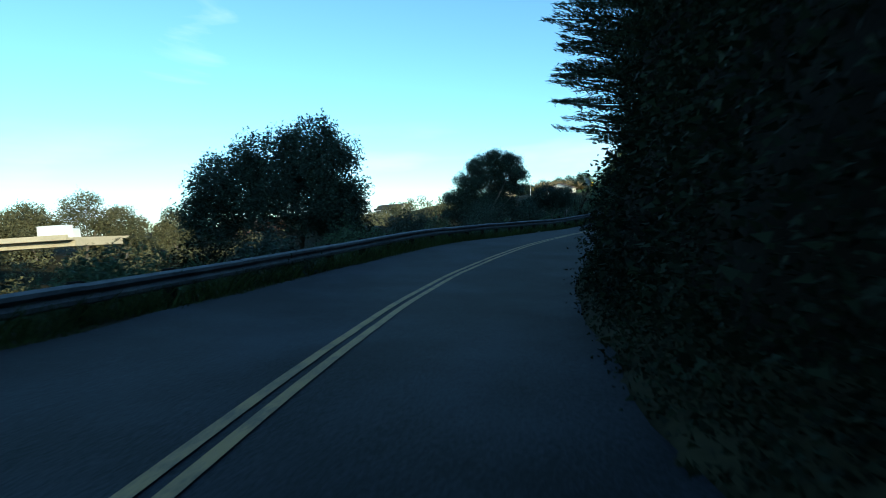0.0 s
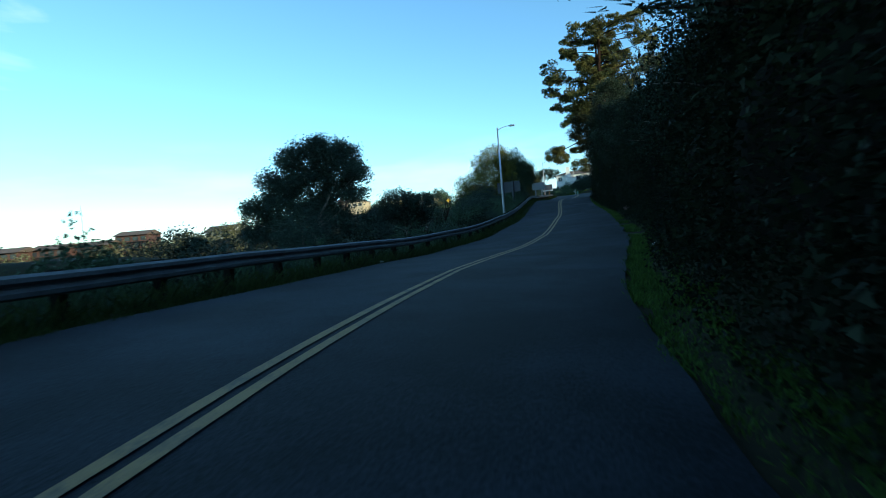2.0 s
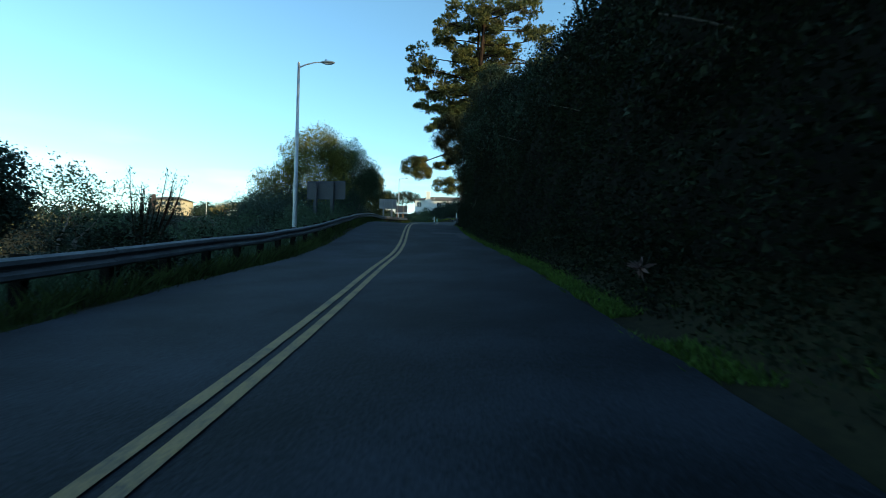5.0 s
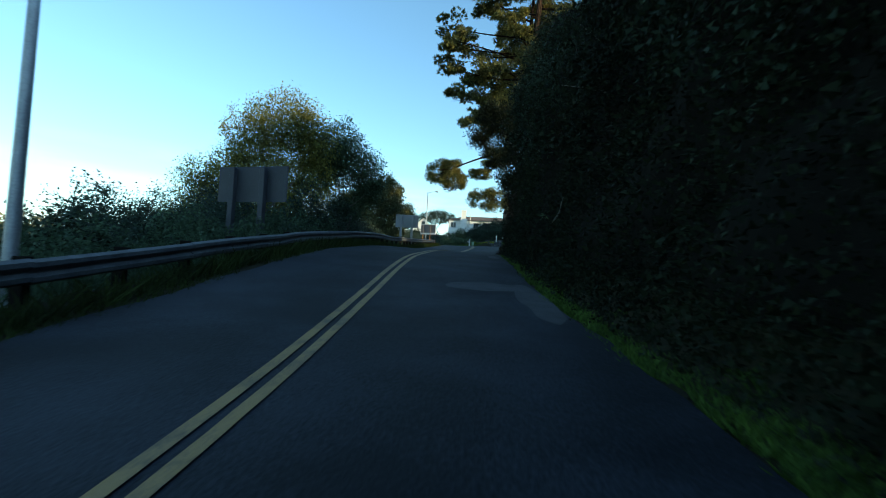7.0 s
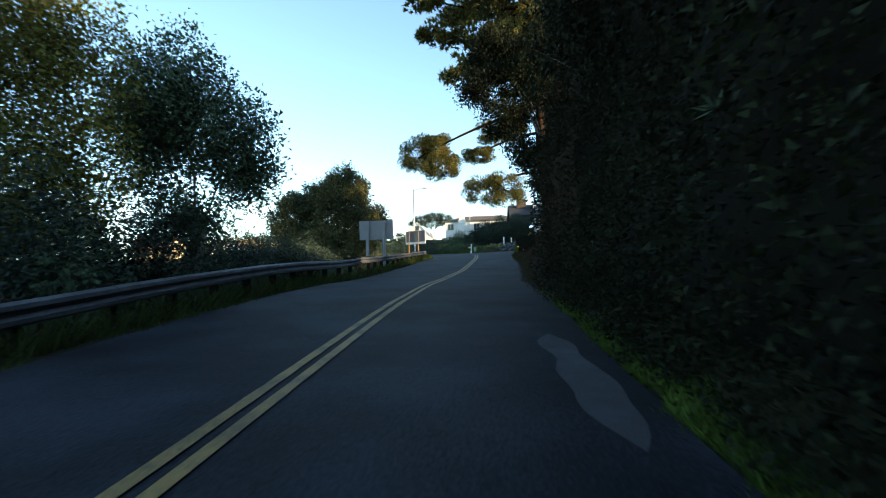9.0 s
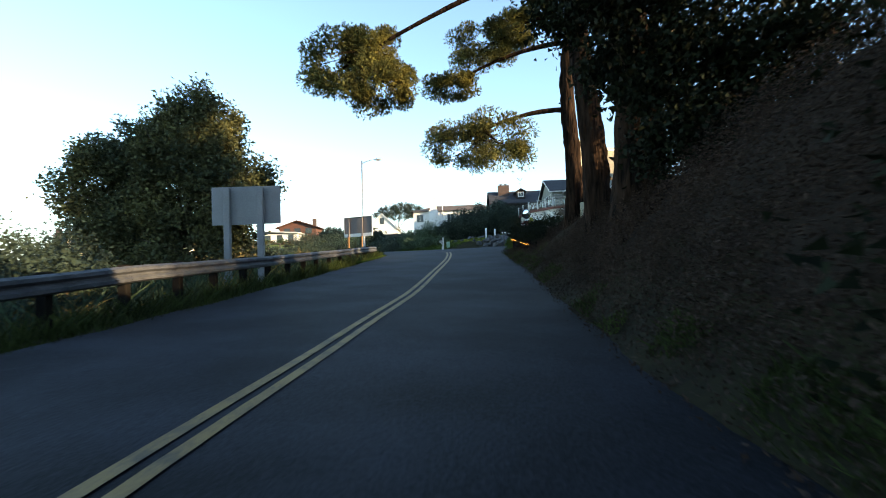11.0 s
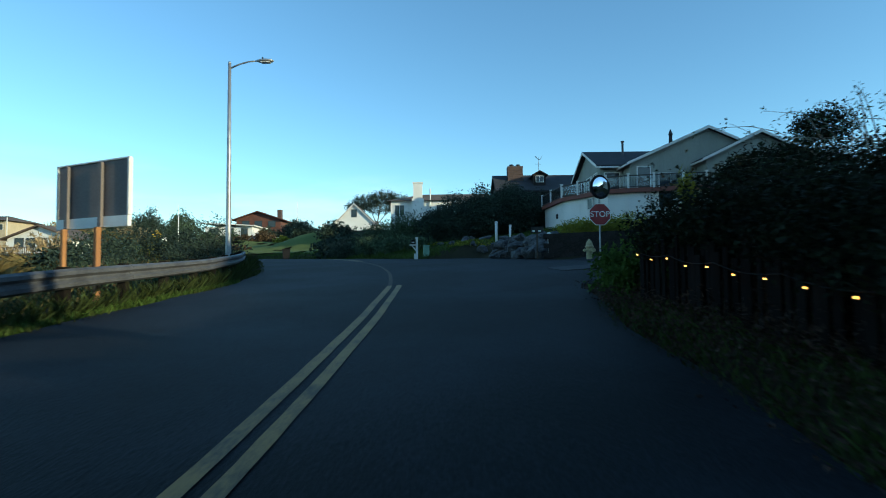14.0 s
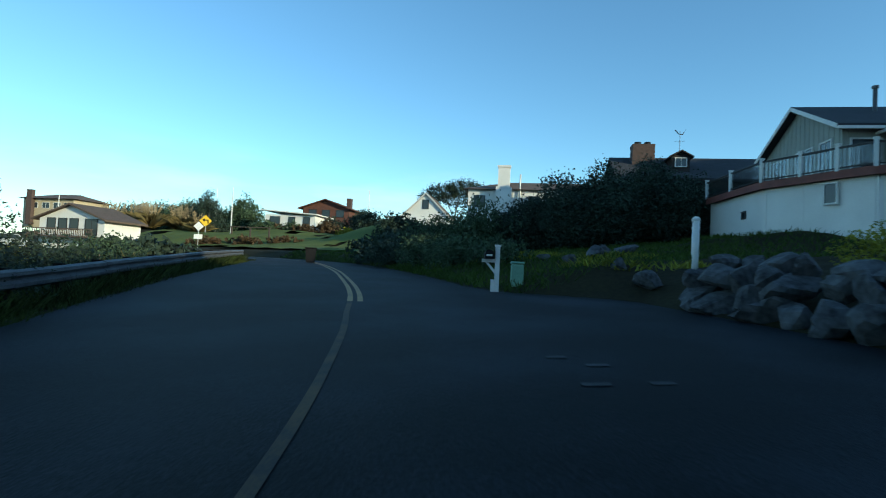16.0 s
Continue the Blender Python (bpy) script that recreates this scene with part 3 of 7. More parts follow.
def unit(v):
    return v / np.maximum(np.linalg.norm(v, axis=1, keepdims=True), 1e-9)


def leaf_quads(points, length, width, away=None, droop=0.0):
    """One pointed leaf at each place; away: the way the tips point, else at random."""
    n = len(points)
    a = unit(RNG.normal(size=(n, 3)) + (0 if away is None else 1.6 * away) + np.array((0, 0, -droop)))
    b = unit(np.cross(a, RNG.normal(size=(n, 3))))
    size = RNG.uniform(0.6, 1.35, (n, 1))
    a, b = a * length * size * 0.5, b * width * size * 0.5
    return np.stack([points + b - a * 0.7, points + a, points - b - a * 0.7], 1)


def rough_sphere(n, seed, squash=0.25):
    """Directions, with a factor for an uneven outline."""
    u = unit(RNG.normal(size=(n, 3)))
    f = 1 + squash * np.array([noise.noise(Vector(v * 1.9) + Vector((seed, seed * 0.7, 0))) + 0.6 * noise.noise(Vector(v * 4.5) + Vector((0, seed, 5))) for v in u])
    return u, f


def lobed(lobes, clumps, per, spread, length, width, point_out=False, droop=0.0, deep=0.3, squash=0.3):
    """Leaves in clumps over the skin of several lobes (centre, radii)."""
    area = np.array([(r[0] * r[1] + r[1] * r[2] + r[0] * r[2]) for _, r in lobes])
    out = []
    for (c, r), share in zip(lobes, area / area.sum()):
        n = max(6, int(clumps * share))
        u, f = rough_sphere(n, sum(c), squash)
        f = f * (1 - deep * RNG.random(n) ** 2)
        centre = np.asarray(c) + u * np.asarray(r) * f[:, None]
        pts = np.repeat(centre, per, 0) + RNG.normal(size=(n * per, 3)) * spread
        out.append(leaf_quads(pts, length, width, np.repeat(u, per, 0) if point_out else None, droop))
    return np.concatenate(out)


def limb(bm, a, b, r0, r1, bend=0.15, n=5, sides=7):
    a, b = Vector(a), Vector(b)
    d = b - a
    off = Vector((noise.noise(a), noise.noise(b), noise.noise(a + b))) * d.length * bend
    tube(bm, [a + d * t + off * math.sin(math.pi * t) for t in (i / n for i in range(n + 1))], [r0 + (r1 - r0) * i / n for i in range(n + 1)], sides)


def tree(name, base, lobes, label, leaf_mat, bark=None, trunk_r=0.2, clumps=500, per=14, spread=0.22, length=0.2, width=0.1, group="trees beside the road",
         point_out=False, stems=1, droop=0.0, deep=0.3, squash=0.3, wander=0.4, clumpy=False):
    bark = bark or GREY_BARK
    base = Vector((base[0], base[1], ground_at(base[0], base[1]) - 0.15)) if len(base) < 3 else Vector(base)
    ob = thing(name, base, label, "tree", group)
    inv = ob.matrix_world.inverted()
    mid = sum((Vector(c) for c, _ in lobes), Vector()) / len(lobes)
    for k in range(stems):
        bm = bmesh.new()
        foot = base + Vector((wander * math.cos(k * 2.4), wander * math.sin(k * 2.4), 0)) * (k > 0)
        fork = foot.lerp(mid, 0.45) + Vector((wander * math.sin(k * 1.7), wander * math.cos(k * 2.1), 0))
        limb(bm, foot, fork, trunk_r, trunk_r * 0.7, 0.05, 6, 10)
        part("trunk", bm, bark, ob, smooth=True).matrix_parent_inverse = inv
        for i, (c, r) in enumerate(lobes):
            if i % stems == k:
                bm = bmesh.new()
                limb(bm, fork, Vector(c), trunk_r * 0.5, trunk_r * 0.12)
                for q in range(3):
                    tip = Vector(c) + Vector((r[0] * math.cos(q * 2.2 + i), r[1] * math.sin(q * 2.2 + i), r[2] * 0.5)) * 0.8
                    limb(bm, Vector(c).lerp(fork, 0.25), tip, trunk_r * 0.16, trunk_r * 0.05, 0.1, 4, 5)
                part("limb", bm, bark, ob, smooth=True).matrix_parent_inverse = inv
    if clumpy:
        lobes = [(c, tuple(0.92 * k for k in r)) for c, r in lobes] + [(tuple(q), tuple(k)) for c, r in lobes for q, k in puffs_in(c, r, 7, 0.57)]
    crown = put("crown", quads_mesh("crown", lobed(lobes, clumps, per, spread, length, width, point_out, droop, deep, squash)), leaf_mat, ob)
    crown.matrix_parent_inverse = inv
    return ob


def shrub(name, at, size, label, mat, clumps=120, per=12, length=0.16, width=0.08, group="", lobes=4, category="shrub", deep=0.55):
    """A bush of several lobes on its own stems; size: half widths and height."""
    x, y = at[:2]
    z = ground_at(x, y) if len(at) < 3 else at[2]
    ob = thing(name, (x, y, z - 0.05), label, category, group)
    inv = ob.matrix_world.inverted()
    ls = []
    for k in range(lobes):
        w = k * 2.4 + x
        f = 0.0 if k == 0 else 0.5
        ls.append(((x + f * size[0] * math.cos(w), y + f * size[1] * math.sin(w), z + size[2] * (0.5 if k == 0 else 0.36)), (size[0] * 0.62, size[1] * 0.62, size[2] * (0.52 if k == 0 else 0.4))))
    bm = bmesh.new()
    for c, r in ls:
        limb(bm, (x, y, z - 0.1), c, 0.05, 0.02, 0.1, 3, 5)
    part("stem", bm, GREY_BARK, ob).matrix_parent_inverse = inv
    leaves = put("foliage", quads_mesh("foliage", lobed(ls, clumps, per, 0.09 * min(size), length, width, deep=deep)), mat, ob)
    leaves.matrix_parent_inverse = inv
    return ob


def blades(name, points, height, width, mat, label, lean=0.35):
    """Grass: one narrow blade at each place."""
    n = len(points)
    h = height * RNG.uniform(0.5, 1.3, (n, 1))
    tip = points + np.c_[RNG.normal(size=(n, 2)) * lean * h, h]
    side = np.c_[unit(RNG.normal(size=(n, 2))), np.zeros(n)] * width * 0.5
    mid = points * 0.45 + tip * 0.55 + np.array((0, 0, 0.06)) * h
    ob = put(name, quads_mesh(name, np.stack([points - side, points + side, mid + side * 0.8, tip], 1)), mat)
    return tagged(ob, label, "grass", kind="stuff")


def strip_points(n, s0, s1, off):
    """Places on the ground along the road; off gives the offset for s and a random number."""
    s = RNG.uniform(s0, s1, n)
    lat = off(s, RNG.random(n))
    x, y, tx, ty = (np.interp(s, RS, v) for v in (RX, RY, RTX, RTY))
    x, y = x + lat * ty, y - lat * tx
    return np.c_[x, y, land(x, y)], s, lat


def build_grass():
    def left(s, u):
        return table(LEFT, s) + 0.12 - 1.9 * u ** 1.2
    def right(s, u):
        ragged_edge = 0.10 * np.sin(s * 1.7) + 0.08 * np.sin(s * 4.3 + 1)
        return table(RIGHT, s) + 0.02 + np.maximum(ragged_edge, -0.08) + (table(FOOT, s) - table(RIGHT, s) - 0.1) * u
    p, s, _ = strip_points(34000, 20, 200, left)
    keep = np.array([noise.noise(Vector((v[0] * 0.5, v[1] * 0.5, 0))) for v in p]) > -0.25
    blades("roadside_grass", p[keep], 0.15, 0.022, SHADED_GRASS, "short grass between asphalt and guard rail, shade in its colour")
    p, s, _ = strip_points(22000, 15, 200, lambda s, u: table(LEFT, s) - 0.42 - 0.4 * u)
    blades("rail_weeds", p, 0.40, 0.026, SHADED_GRASS, "tall weeds growing up round the guard rail posts", 0.5)
    p, s, _ = strip_points(52000, 46, 124, right)
    keep = np.array([noise.noise(Vector((v[0] * 0.4, v[1] * 0.4, 4))) for v in p]) > -0.42
    blades("verge_grass", p[keep], 0.10, 0.024, VERGE, "bright green grass along the foot of the bank", 0.6)
    p, s, _ = strip_points(11000, 124, 153, lambda s, u: table(RIGHT, s) + 0.05 + 0.55 * u)
    keep = np.array([noise.noise(Vector((v[0] * 0.7, v[1] * 0.7, 9))) for v in p]) > 0.08
    blades("bank_weeds", p[keep] + np.array((0, 0, 0.06)), 0.12, 0.026, SHADED_GRASS, "green weeds in patches at the foot of the bank", 0.7)
    # Brighter VERGE blades paint the patch of sun at the rail's end.
    p, s, _ = strip_points(6500, 152, 166, lambda s, u: table(LEFT, s) - 0.1 - 1.0 * u)
    blades("rail_end_grass", p, 0.14, 0.03, VERGE, "grass below the end of the rail, sunlight in its brighter green", 0.5)
    p, s, _ = strip_points(5000, 147, 157.5, lambda s, u: table(RIGHT, s) - 0.1 + 1.4 * u)
    blades("corner_grass", p, 0.13, 0.026, SHADED_GRASS, "green grass at the corner below the board fence", 0.5)
    p, s, _ = strip_points(26000, 15, 185, lambda s, u: table(LEFT, s) - 1.4 - 6.0 * u ** 1.3)
    keep = np.array([noise.noise(Vector((v[0] * 0.3, v[1] * 0.3, 8))) for v in p]) > -0.15
    blades("tall_weeds", p[keep], 0.75, 0.035, LEAF_GREEN, "tall rank weeds on the slope behind the guard rail", 0.4)
    p, s, _ = strip_points(9000, 120, 185, lambda s, u: table(LEFT, s) - 1.2 - 7.0 * u)
    keep = np.array([noise.noise(Vector((v[0] * 0.35, v[1] * 0.35, 2))) for v in p]) > 0.1
    blades("dry_weeds", p[keep], 0.7, 0.03, DRY_GRASS, "dry straw-coloured weeds behind the guard rail", 0.5)
    p, s, _ = strip_points(36000, 178.5, END, lambda s, u: table(RIGHT, s) + 0.15 + 15 * u ** 1.3)
    blades("yard_grass", p, 0.2, 0.035, GRASS, "uneven lawn grass on the sloping yard", 0.6)
    p, s, _ = strip_points(9000, 177, 200, lambda s, u: table(RIGHT, s) + 2.2 + 4 * u)
    keep = np.array([noise.noise(Vector((v[0] * 0.6, v[1] * 0.6, 6))) for v in p]) > 0.12
    blades("yard_weeds", p[keep], 0.22, 0.045, LEAF_GOLD, "low yellow-green plants among the yard grass", 0.8)


THICKET_TOP = ((0, 8.5), (45, 8.2), (60, 8.0), (80, 8.2), (100, 9.0), (112, 10.5), (121, 10.5), (125, 7.5), (128, 4.0), (135, 3.3), (141, 2.8), (147, 2.05), (151, 1.8), (156, 1.2), (158, 0.6))


FOOT = ((0, 1.5), (38, 1.45), (44, 1.55), (50, 1.95), (56, 2.5), (62, 2.95), (66, 3.25), (73, 3.2), (85, 2.85), (92, 2.45), (101, 2.05), (110, 1.95), (118, 1.95), (124, 2.0), (136, 2.25), (142, 2.45), (156, 2.7))


def lump(a, b, c):
    """Rounded bushes packed together: 1 in the middle of one, about 0 between them."""
    d = noise.voronoi(Vector((a, b, c)))[0]
    return 1 - 1.5 * d[0]


def thicket_skin(s, u):
    """Offset and height of the thicket's face: u runs from its foot to its top."""
    top = table(THICKET_TOP, s)
    foot = table(FOOT, s)
    h = top * u
    bush = np.array([1.15 * lump(a * 0.30, b * 0.34, 1) + 0.42 * lump(a * 0.85, b * 0.9, 4) for a, b in zip(s, h)])
    crest = np.array([0.9 * lump(a * 0.30, 7, 1) + 0.35 * lump(a * 0.9, 3, 2) for a in s])
    lean = np.where(s < 127, 2.5 - 1.5 * smoothstep(105, 113, s), 2.5)
    lat = foot + lean * u ** 1.25 - (0.75 * bush - 0.25) * np.clip(u * 5, 0.2, 1) * np.where(s < 125, 1.0, 0.6)
    return lat, h + crest * smoothstep(0.6, 1, u) * np.where(s < 125, 1.0, 0.3)


def build_thicket():
    def skin_points(n, s0, s1, sink, weight=1.0):
        s, u = RNG.uniform(s0, s1, n), RNG.random(n) ** weight
        lat, h = thicket_skin(s, u)
        x, y, z, tx, ty, b = (np.interp(s, RS, v) for v in (RX, RY, RZ, RTX, RTY, RB))
        lat = lat + sink
        return np.c_[x + lat * ty, y - lat * tx, z + b * table(RIGHT, s) + h], np.c_[-ty, tx, np.full(n, 0.3)], s, u
    # one uneven sheet behind the leaves; its near-black part stands for inner shade
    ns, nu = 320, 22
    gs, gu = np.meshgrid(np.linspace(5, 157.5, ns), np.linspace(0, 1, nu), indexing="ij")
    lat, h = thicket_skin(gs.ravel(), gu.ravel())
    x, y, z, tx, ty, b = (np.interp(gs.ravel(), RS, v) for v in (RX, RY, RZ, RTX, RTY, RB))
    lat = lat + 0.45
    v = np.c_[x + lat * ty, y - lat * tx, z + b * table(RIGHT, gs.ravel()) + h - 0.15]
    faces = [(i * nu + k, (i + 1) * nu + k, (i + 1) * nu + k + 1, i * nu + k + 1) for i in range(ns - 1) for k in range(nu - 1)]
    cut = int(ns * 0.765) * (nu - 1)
    tagged(put("thicket_backing", mesh_of("thicket_backing", v, faces[:cut]), THICKET_SHADE), "near-black backing sheet behind the ivy, standing for its shade", "earth bank", kind="structure")
    tagged(put("bramble_bank", mesh_of("bramble_bank", v, faces[cut:]), BROWN_EARTH), "brown earth bank under dead bramble", "earth bank", kind="structure")
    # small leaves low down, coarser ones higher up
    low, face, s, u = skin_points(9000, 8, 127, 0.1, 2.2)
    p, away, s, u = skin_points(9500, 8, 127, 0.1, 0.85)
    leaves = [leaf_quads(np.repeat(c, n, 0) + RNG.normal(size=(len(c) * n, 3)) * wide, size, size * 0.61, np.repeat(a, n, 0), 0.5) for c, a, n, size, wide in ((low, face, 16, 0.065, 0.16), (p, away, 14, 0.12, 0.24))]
    ob = put("ivy_thicket", quads_mesh("ivy_thicket", np.concatenate(leaves)), LEAF_SHADED)
    tagged(ob, "dense ivy and shrubs covering the steep bank, shade in their colour", "thicket", kind="stuff")
    p, away, s, u = skin_points(8500, 122, 157, 0.08)
    pts = np.repeat(p, 18, 0) + RNG.normal(size=(len(p) * 18, 3)) * 0.13
    ob = put("dead_bramble", quads_mesh("dead_bramble", leaf_quads(pts, 0.06, 0.020, np.repeat(away, 18, 0), 0.3)), LEAF_DEAD)
    tagged(ob, "brown dead bramble and ivy on the bank", "bramble", kind="stuff")
    p, s, _ = strip_points(5000, 120, 158, lambda s, u: table(RIGHT, s) + 0.15 + 9.0 * u)
    p[:, 2] += 0.12
    pts = np.repeat(p, 18, 0) + RNG.normal(size=(len(p) * 18, 3)) * np.array((0.17, 0.17, 0.12))
    ob = put("bank_bramble", quads_mesh("bank_bramble", leaf_quads(pts, 0.06, 0.022)), LEAF_DEAD)
    tagged(ob, "brown dead bramble spread over the top of the bank", "bramble", kind="stuff")
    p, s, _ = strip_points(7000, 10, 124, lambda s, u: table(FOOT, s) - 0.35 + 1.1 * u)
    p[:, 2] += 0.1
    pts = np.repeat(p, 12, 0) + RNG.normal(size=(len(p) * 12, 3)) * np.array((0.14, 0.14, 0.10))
    ob = put("foot_ivy", quads_mesh("foot_ivy", leaf_quads(pts, 0.075, 0.045)), LEAF_SHADED)
    tagged(ob, "ivy trailing over the foot of the bank, shade in its colour", "ivy", kind="stuff")
    p, s, _ = strip_points(6000, 118, 160, lambda s, u: table(RIGHT, s) - 0.05 + 1.7 * u ** 1.1)
    p[:, 2] += 0.05
    pts = np.repeat(p, 9, 0) + RNG.normal(size=(len(p) * 9, 3)) * np.array((0.12, 0.12, 0.05))
    ob = put("leaf_litter", quads_mesh("leaf_litter", leaf_quads(pts, 0.055, 0.026)), LEAF_DEAD)
    tagged(ob, "brown fallen leaves and dry stalks at the foot of the bank", "leaf litter", kind="stuff")
    # bare canes and vines hanging in the thicket
    for k in range(6):
        s0 = 80 + k * 6.3
        u0 = 0.25 + 0.5 * RNG.random()
        (a, ha), (b, hb) = (tuple(float(q[0]) for q in thicket_skin(np.array([s0 + d]), np.array([w]))) for d, w in ((0, u0), (RNG.uniform(-1.2, 1.2), max(0.05, u0 - 0.3))))
        bm = bmesh.new()
        limb(bm, road(s0, a - 0.25, ha), road(s0 + 0.8, b - 0.25, hb), 0.008, 0.005, 0.25, 6, 5)
        tagged(part("bare_vine", bm, BARK, None), "thin bare vine hanging in the thicket", "vine", "vines in the thicket")


def on_road(s, lat, h):
    p = road(s, lat)
    return (p.x, p.y, p.z + h)


def build_left_trees():
    tree("evergreen_tree", (-12.0, -38.6), [((-14.8, -40.2, -1.0), (1.9, 1.9, 1.9)), ((-13.0, -39.2, 0.15), (1.8, 1.8, 1.85)), ((-11.4, -38.0, 0.6), (1.55, 1.55, 1.7)), ((-10.2, -38.1, -0.5), (1.4, 1.5, 1.7)),
         ((-15.6, -40.6, -2.4), (1.7, 1.7, 1.6)), ((-12.5, -38.8, -1.8), (2.6, 2.4, 2.0)), ((-10.0, -37.8, -2.2), (1.4, 1.5, 1.6)), ((-11.0, -36.8, -2.6), (1.6, 1.5, 1.6))],
         "broad dark evergreen tree with a lobed domed crown", LEAF_DARK, trunk_r=0.22, clumps=5200, per=15, spread=0.17, length=0.15, width=0.085, stems=3, deep=0.55, squash=0.14, clumpy=True)
    tree("windswept_cypress", (-14.9, -8.6), [((-16.0, -8.4, 2.4), (2.0, 1.8, 1.5)), ((-14.4, -8.0, 3.0), (1.5, 1.6, 1.15)), ((-13.2, -8.0, 2.3), (1.2, 1.4, 1.2)), ((-17.6, -8.8, 0.9), (1.6, 1.5, 1.2)),
         ((-19.3, -9.0, -0.4), (1.4, 1.4, 0.8)), ((-15.8, -8.5, 0.6), (2.2, 1.8, 1.5)), ((-12.5, -8.2, 1.3), (1.0, 1.2, 0.7)), ((-17.3, -8.7, -0.9), (2.3, 1.7, 1.1)), ((-15.0, -8.4, -0.9), (1.3, 1.4, 0.9)), ((-19.0, -9.0, -2.0), (1.9, 1.6, 1.1)), ((-12.7, -8.2, -0.1), (1.0, 1.1, 0.5)), ((-13.7, -8.2, 0.7), (1.1, 1.2, 0.9)), ((-14.1, -8.3, -1.2), (1.2, 1.2, 0.9)), ((-12.6, -8.2, -2.2), (1.5, 1.4, 1.0)), ((-16.4, -8.4, -2.6), (2.4, 1.7, 1.0))],
         "windswept cypress with a dark slanting crown", LEAF_DARK, trunk_r=0.2, clumps=7600, per=15, spread=0.16, length=0.14, width=0.075, stems=4, deep=0.6, squash=0.22, wander=0.9, clumpy=True)
    tree("round_shrub_tree", (-11.4, -2.2), [((-11.6, -2.2, -0.6), (1.6, 1.6, 1.3)), ((-10.2, -1.6, -1.0), (1.3, 1.3, 1.1)), ((-12.9, -2.8, -1.4), (1.4, 1.4, 1.0)), ((-11.2, -0.8, -1.6), (1.6, 1.4, 1.0))],
         "low rounded dark shrub tree", LEAF_DARK, trunk_r=0.1, clumps=2200, per=14, spread=0.11, length=0.12, width=0.07, stems=2, deep=0.5, clumpy=True)
    tree("thin_shrub_tree", (-11.6, 3.6), [((-11.4, 3.0, -0.6), (1.1, 1.3, 1.0)), ((-10.8, 4.6, -0.9), (1.0, 1.2, 0.9)), ((-12.4, 5.2, -0.5), (1.0, 1.0, 0.8))],
         "thin open shrub with bare twigs", LEAF_GREEN, trunk_r=0.07, clumps=240, per=9, spread=0.2, length=0.15, width=0.06, stems=3)
    vase_shrub()
    tree("willow_tree", (-8.9, 31.0), [((-8.8, 30.8, 6.9), (1.9, 1.9, 1.6)), ((-10.4, 30.6, 5.8), (1.8, 1.8, 1.7)), ((-7.6, 31.4, 6.0), (1.5, 1.6, 1.6)), ((-9.6, 31.0, 4.2), (2.3, 2.0, 1.5)), ((-11.6, 30.6, 4.0), (1.3, 1.4, 1.3)),
         ((-7.8, 31.6, 3.6), (1.5, 1.5, 1.5)), ((-9.0, 31.4, 2.2), (2.4, 1.6, 1.2)), ((-11.5, 30.4, 2.0), (2.0, 1.6, 1.4)), ((-13.2, 30.6, 3.2), (1.4, 1.4, 1.4)), ((-13.6, 30.8, 1.0), (1.9, 1.5, 1.4))],
         "open tree with small leaves, golden sunlight in their colour", LEAF_SUNLIT, trunk_r=0.13, clumps=5000, per=15, spread=0.17, length=0.12, width=0.07, stems=5, deep=0.8, wander=0.8)
    tree("willow_tree", (-6.9, 34.4), [((-6.6, 34.2, 6.4), (1.3, 1.4, 1.5)), ((-5.3, 34.6, 5.1), (1.3, 1.3, 1.4)), ((-7.4, 34.6, 4.6), (1.2, 1.3, 1.4)), ((-6.4, 34.4, 2.6), (1.2, 1.1, 0.7)), ((-4.9, 34.8, 3.9), (0.9, 1.0, 0.9)), ((-8.0, 34.6, 5.9), (1.2, 1.3, 1.3))],
         "slender open tree with small blue-green leaves", LEAF_GREEN, trunk_r=0.09, clumps=2200, per=15, spread=0.19, length=0.13, width=0.075, stems=6, deep=0.85, wander=0.8)
    tree("dense_evergreen", (-8.3, 57.8), [((-8.0, 57.6, 8.0), (1.2, 1.2, 1.4)), ((-7.2, 57.4, 6.4), (1.5, 1.5, 1.4)), ((-9.0, 57.8, 6.6), (1.4, 1.5, 1.5)), ((-6.4, 57.4, 4.8), (1.5, 1.5, 1.3)), ((-8.4, 57.8, 4.6), (2.0, 1.8, 1.6)),
         ((-10.0, 58.0, 4.6), (1.5, 1.5, 1.5)), ((-8.0, 57.6, 2.8), (2.6, 1.8, 1.3)), ((-10.6, 58.0, 2.6), (1.5, 1.4, 1.3)), ((-11.4, 57.8, 3.8), (1.4, 1.4, 1.3)), ((-10.6, 58.2, 6.4), (1.5, 1.4, 1.2)), ((-12.2, 58.0, 5.2), (1.4, 1.3, 1.2)), ((-12.6, 57.6, 2.2), (1.5, 1.4, 1.3)), ((-6.9, 57.5, 7.6), (1.0, 1.1, 1.1)), ((-9.5, 57.8, 7.3), (1.2, 1.2, 1.0)), ((-11.5, 58.0, 6.5), (1.4, 1.3, 1.1)), ((-5.7, 57.2, 5.5), (1.2, 1.2, 1.0))],
         "dense dark evergreen tree with a lumpy domed crown", LEAF_SUN_SHADE, trunk_r=0.2, clumps=7600, per=15, spread=0.14, length=0.15, width=0.09, stems=1, deep=0.7, clumpy=True)
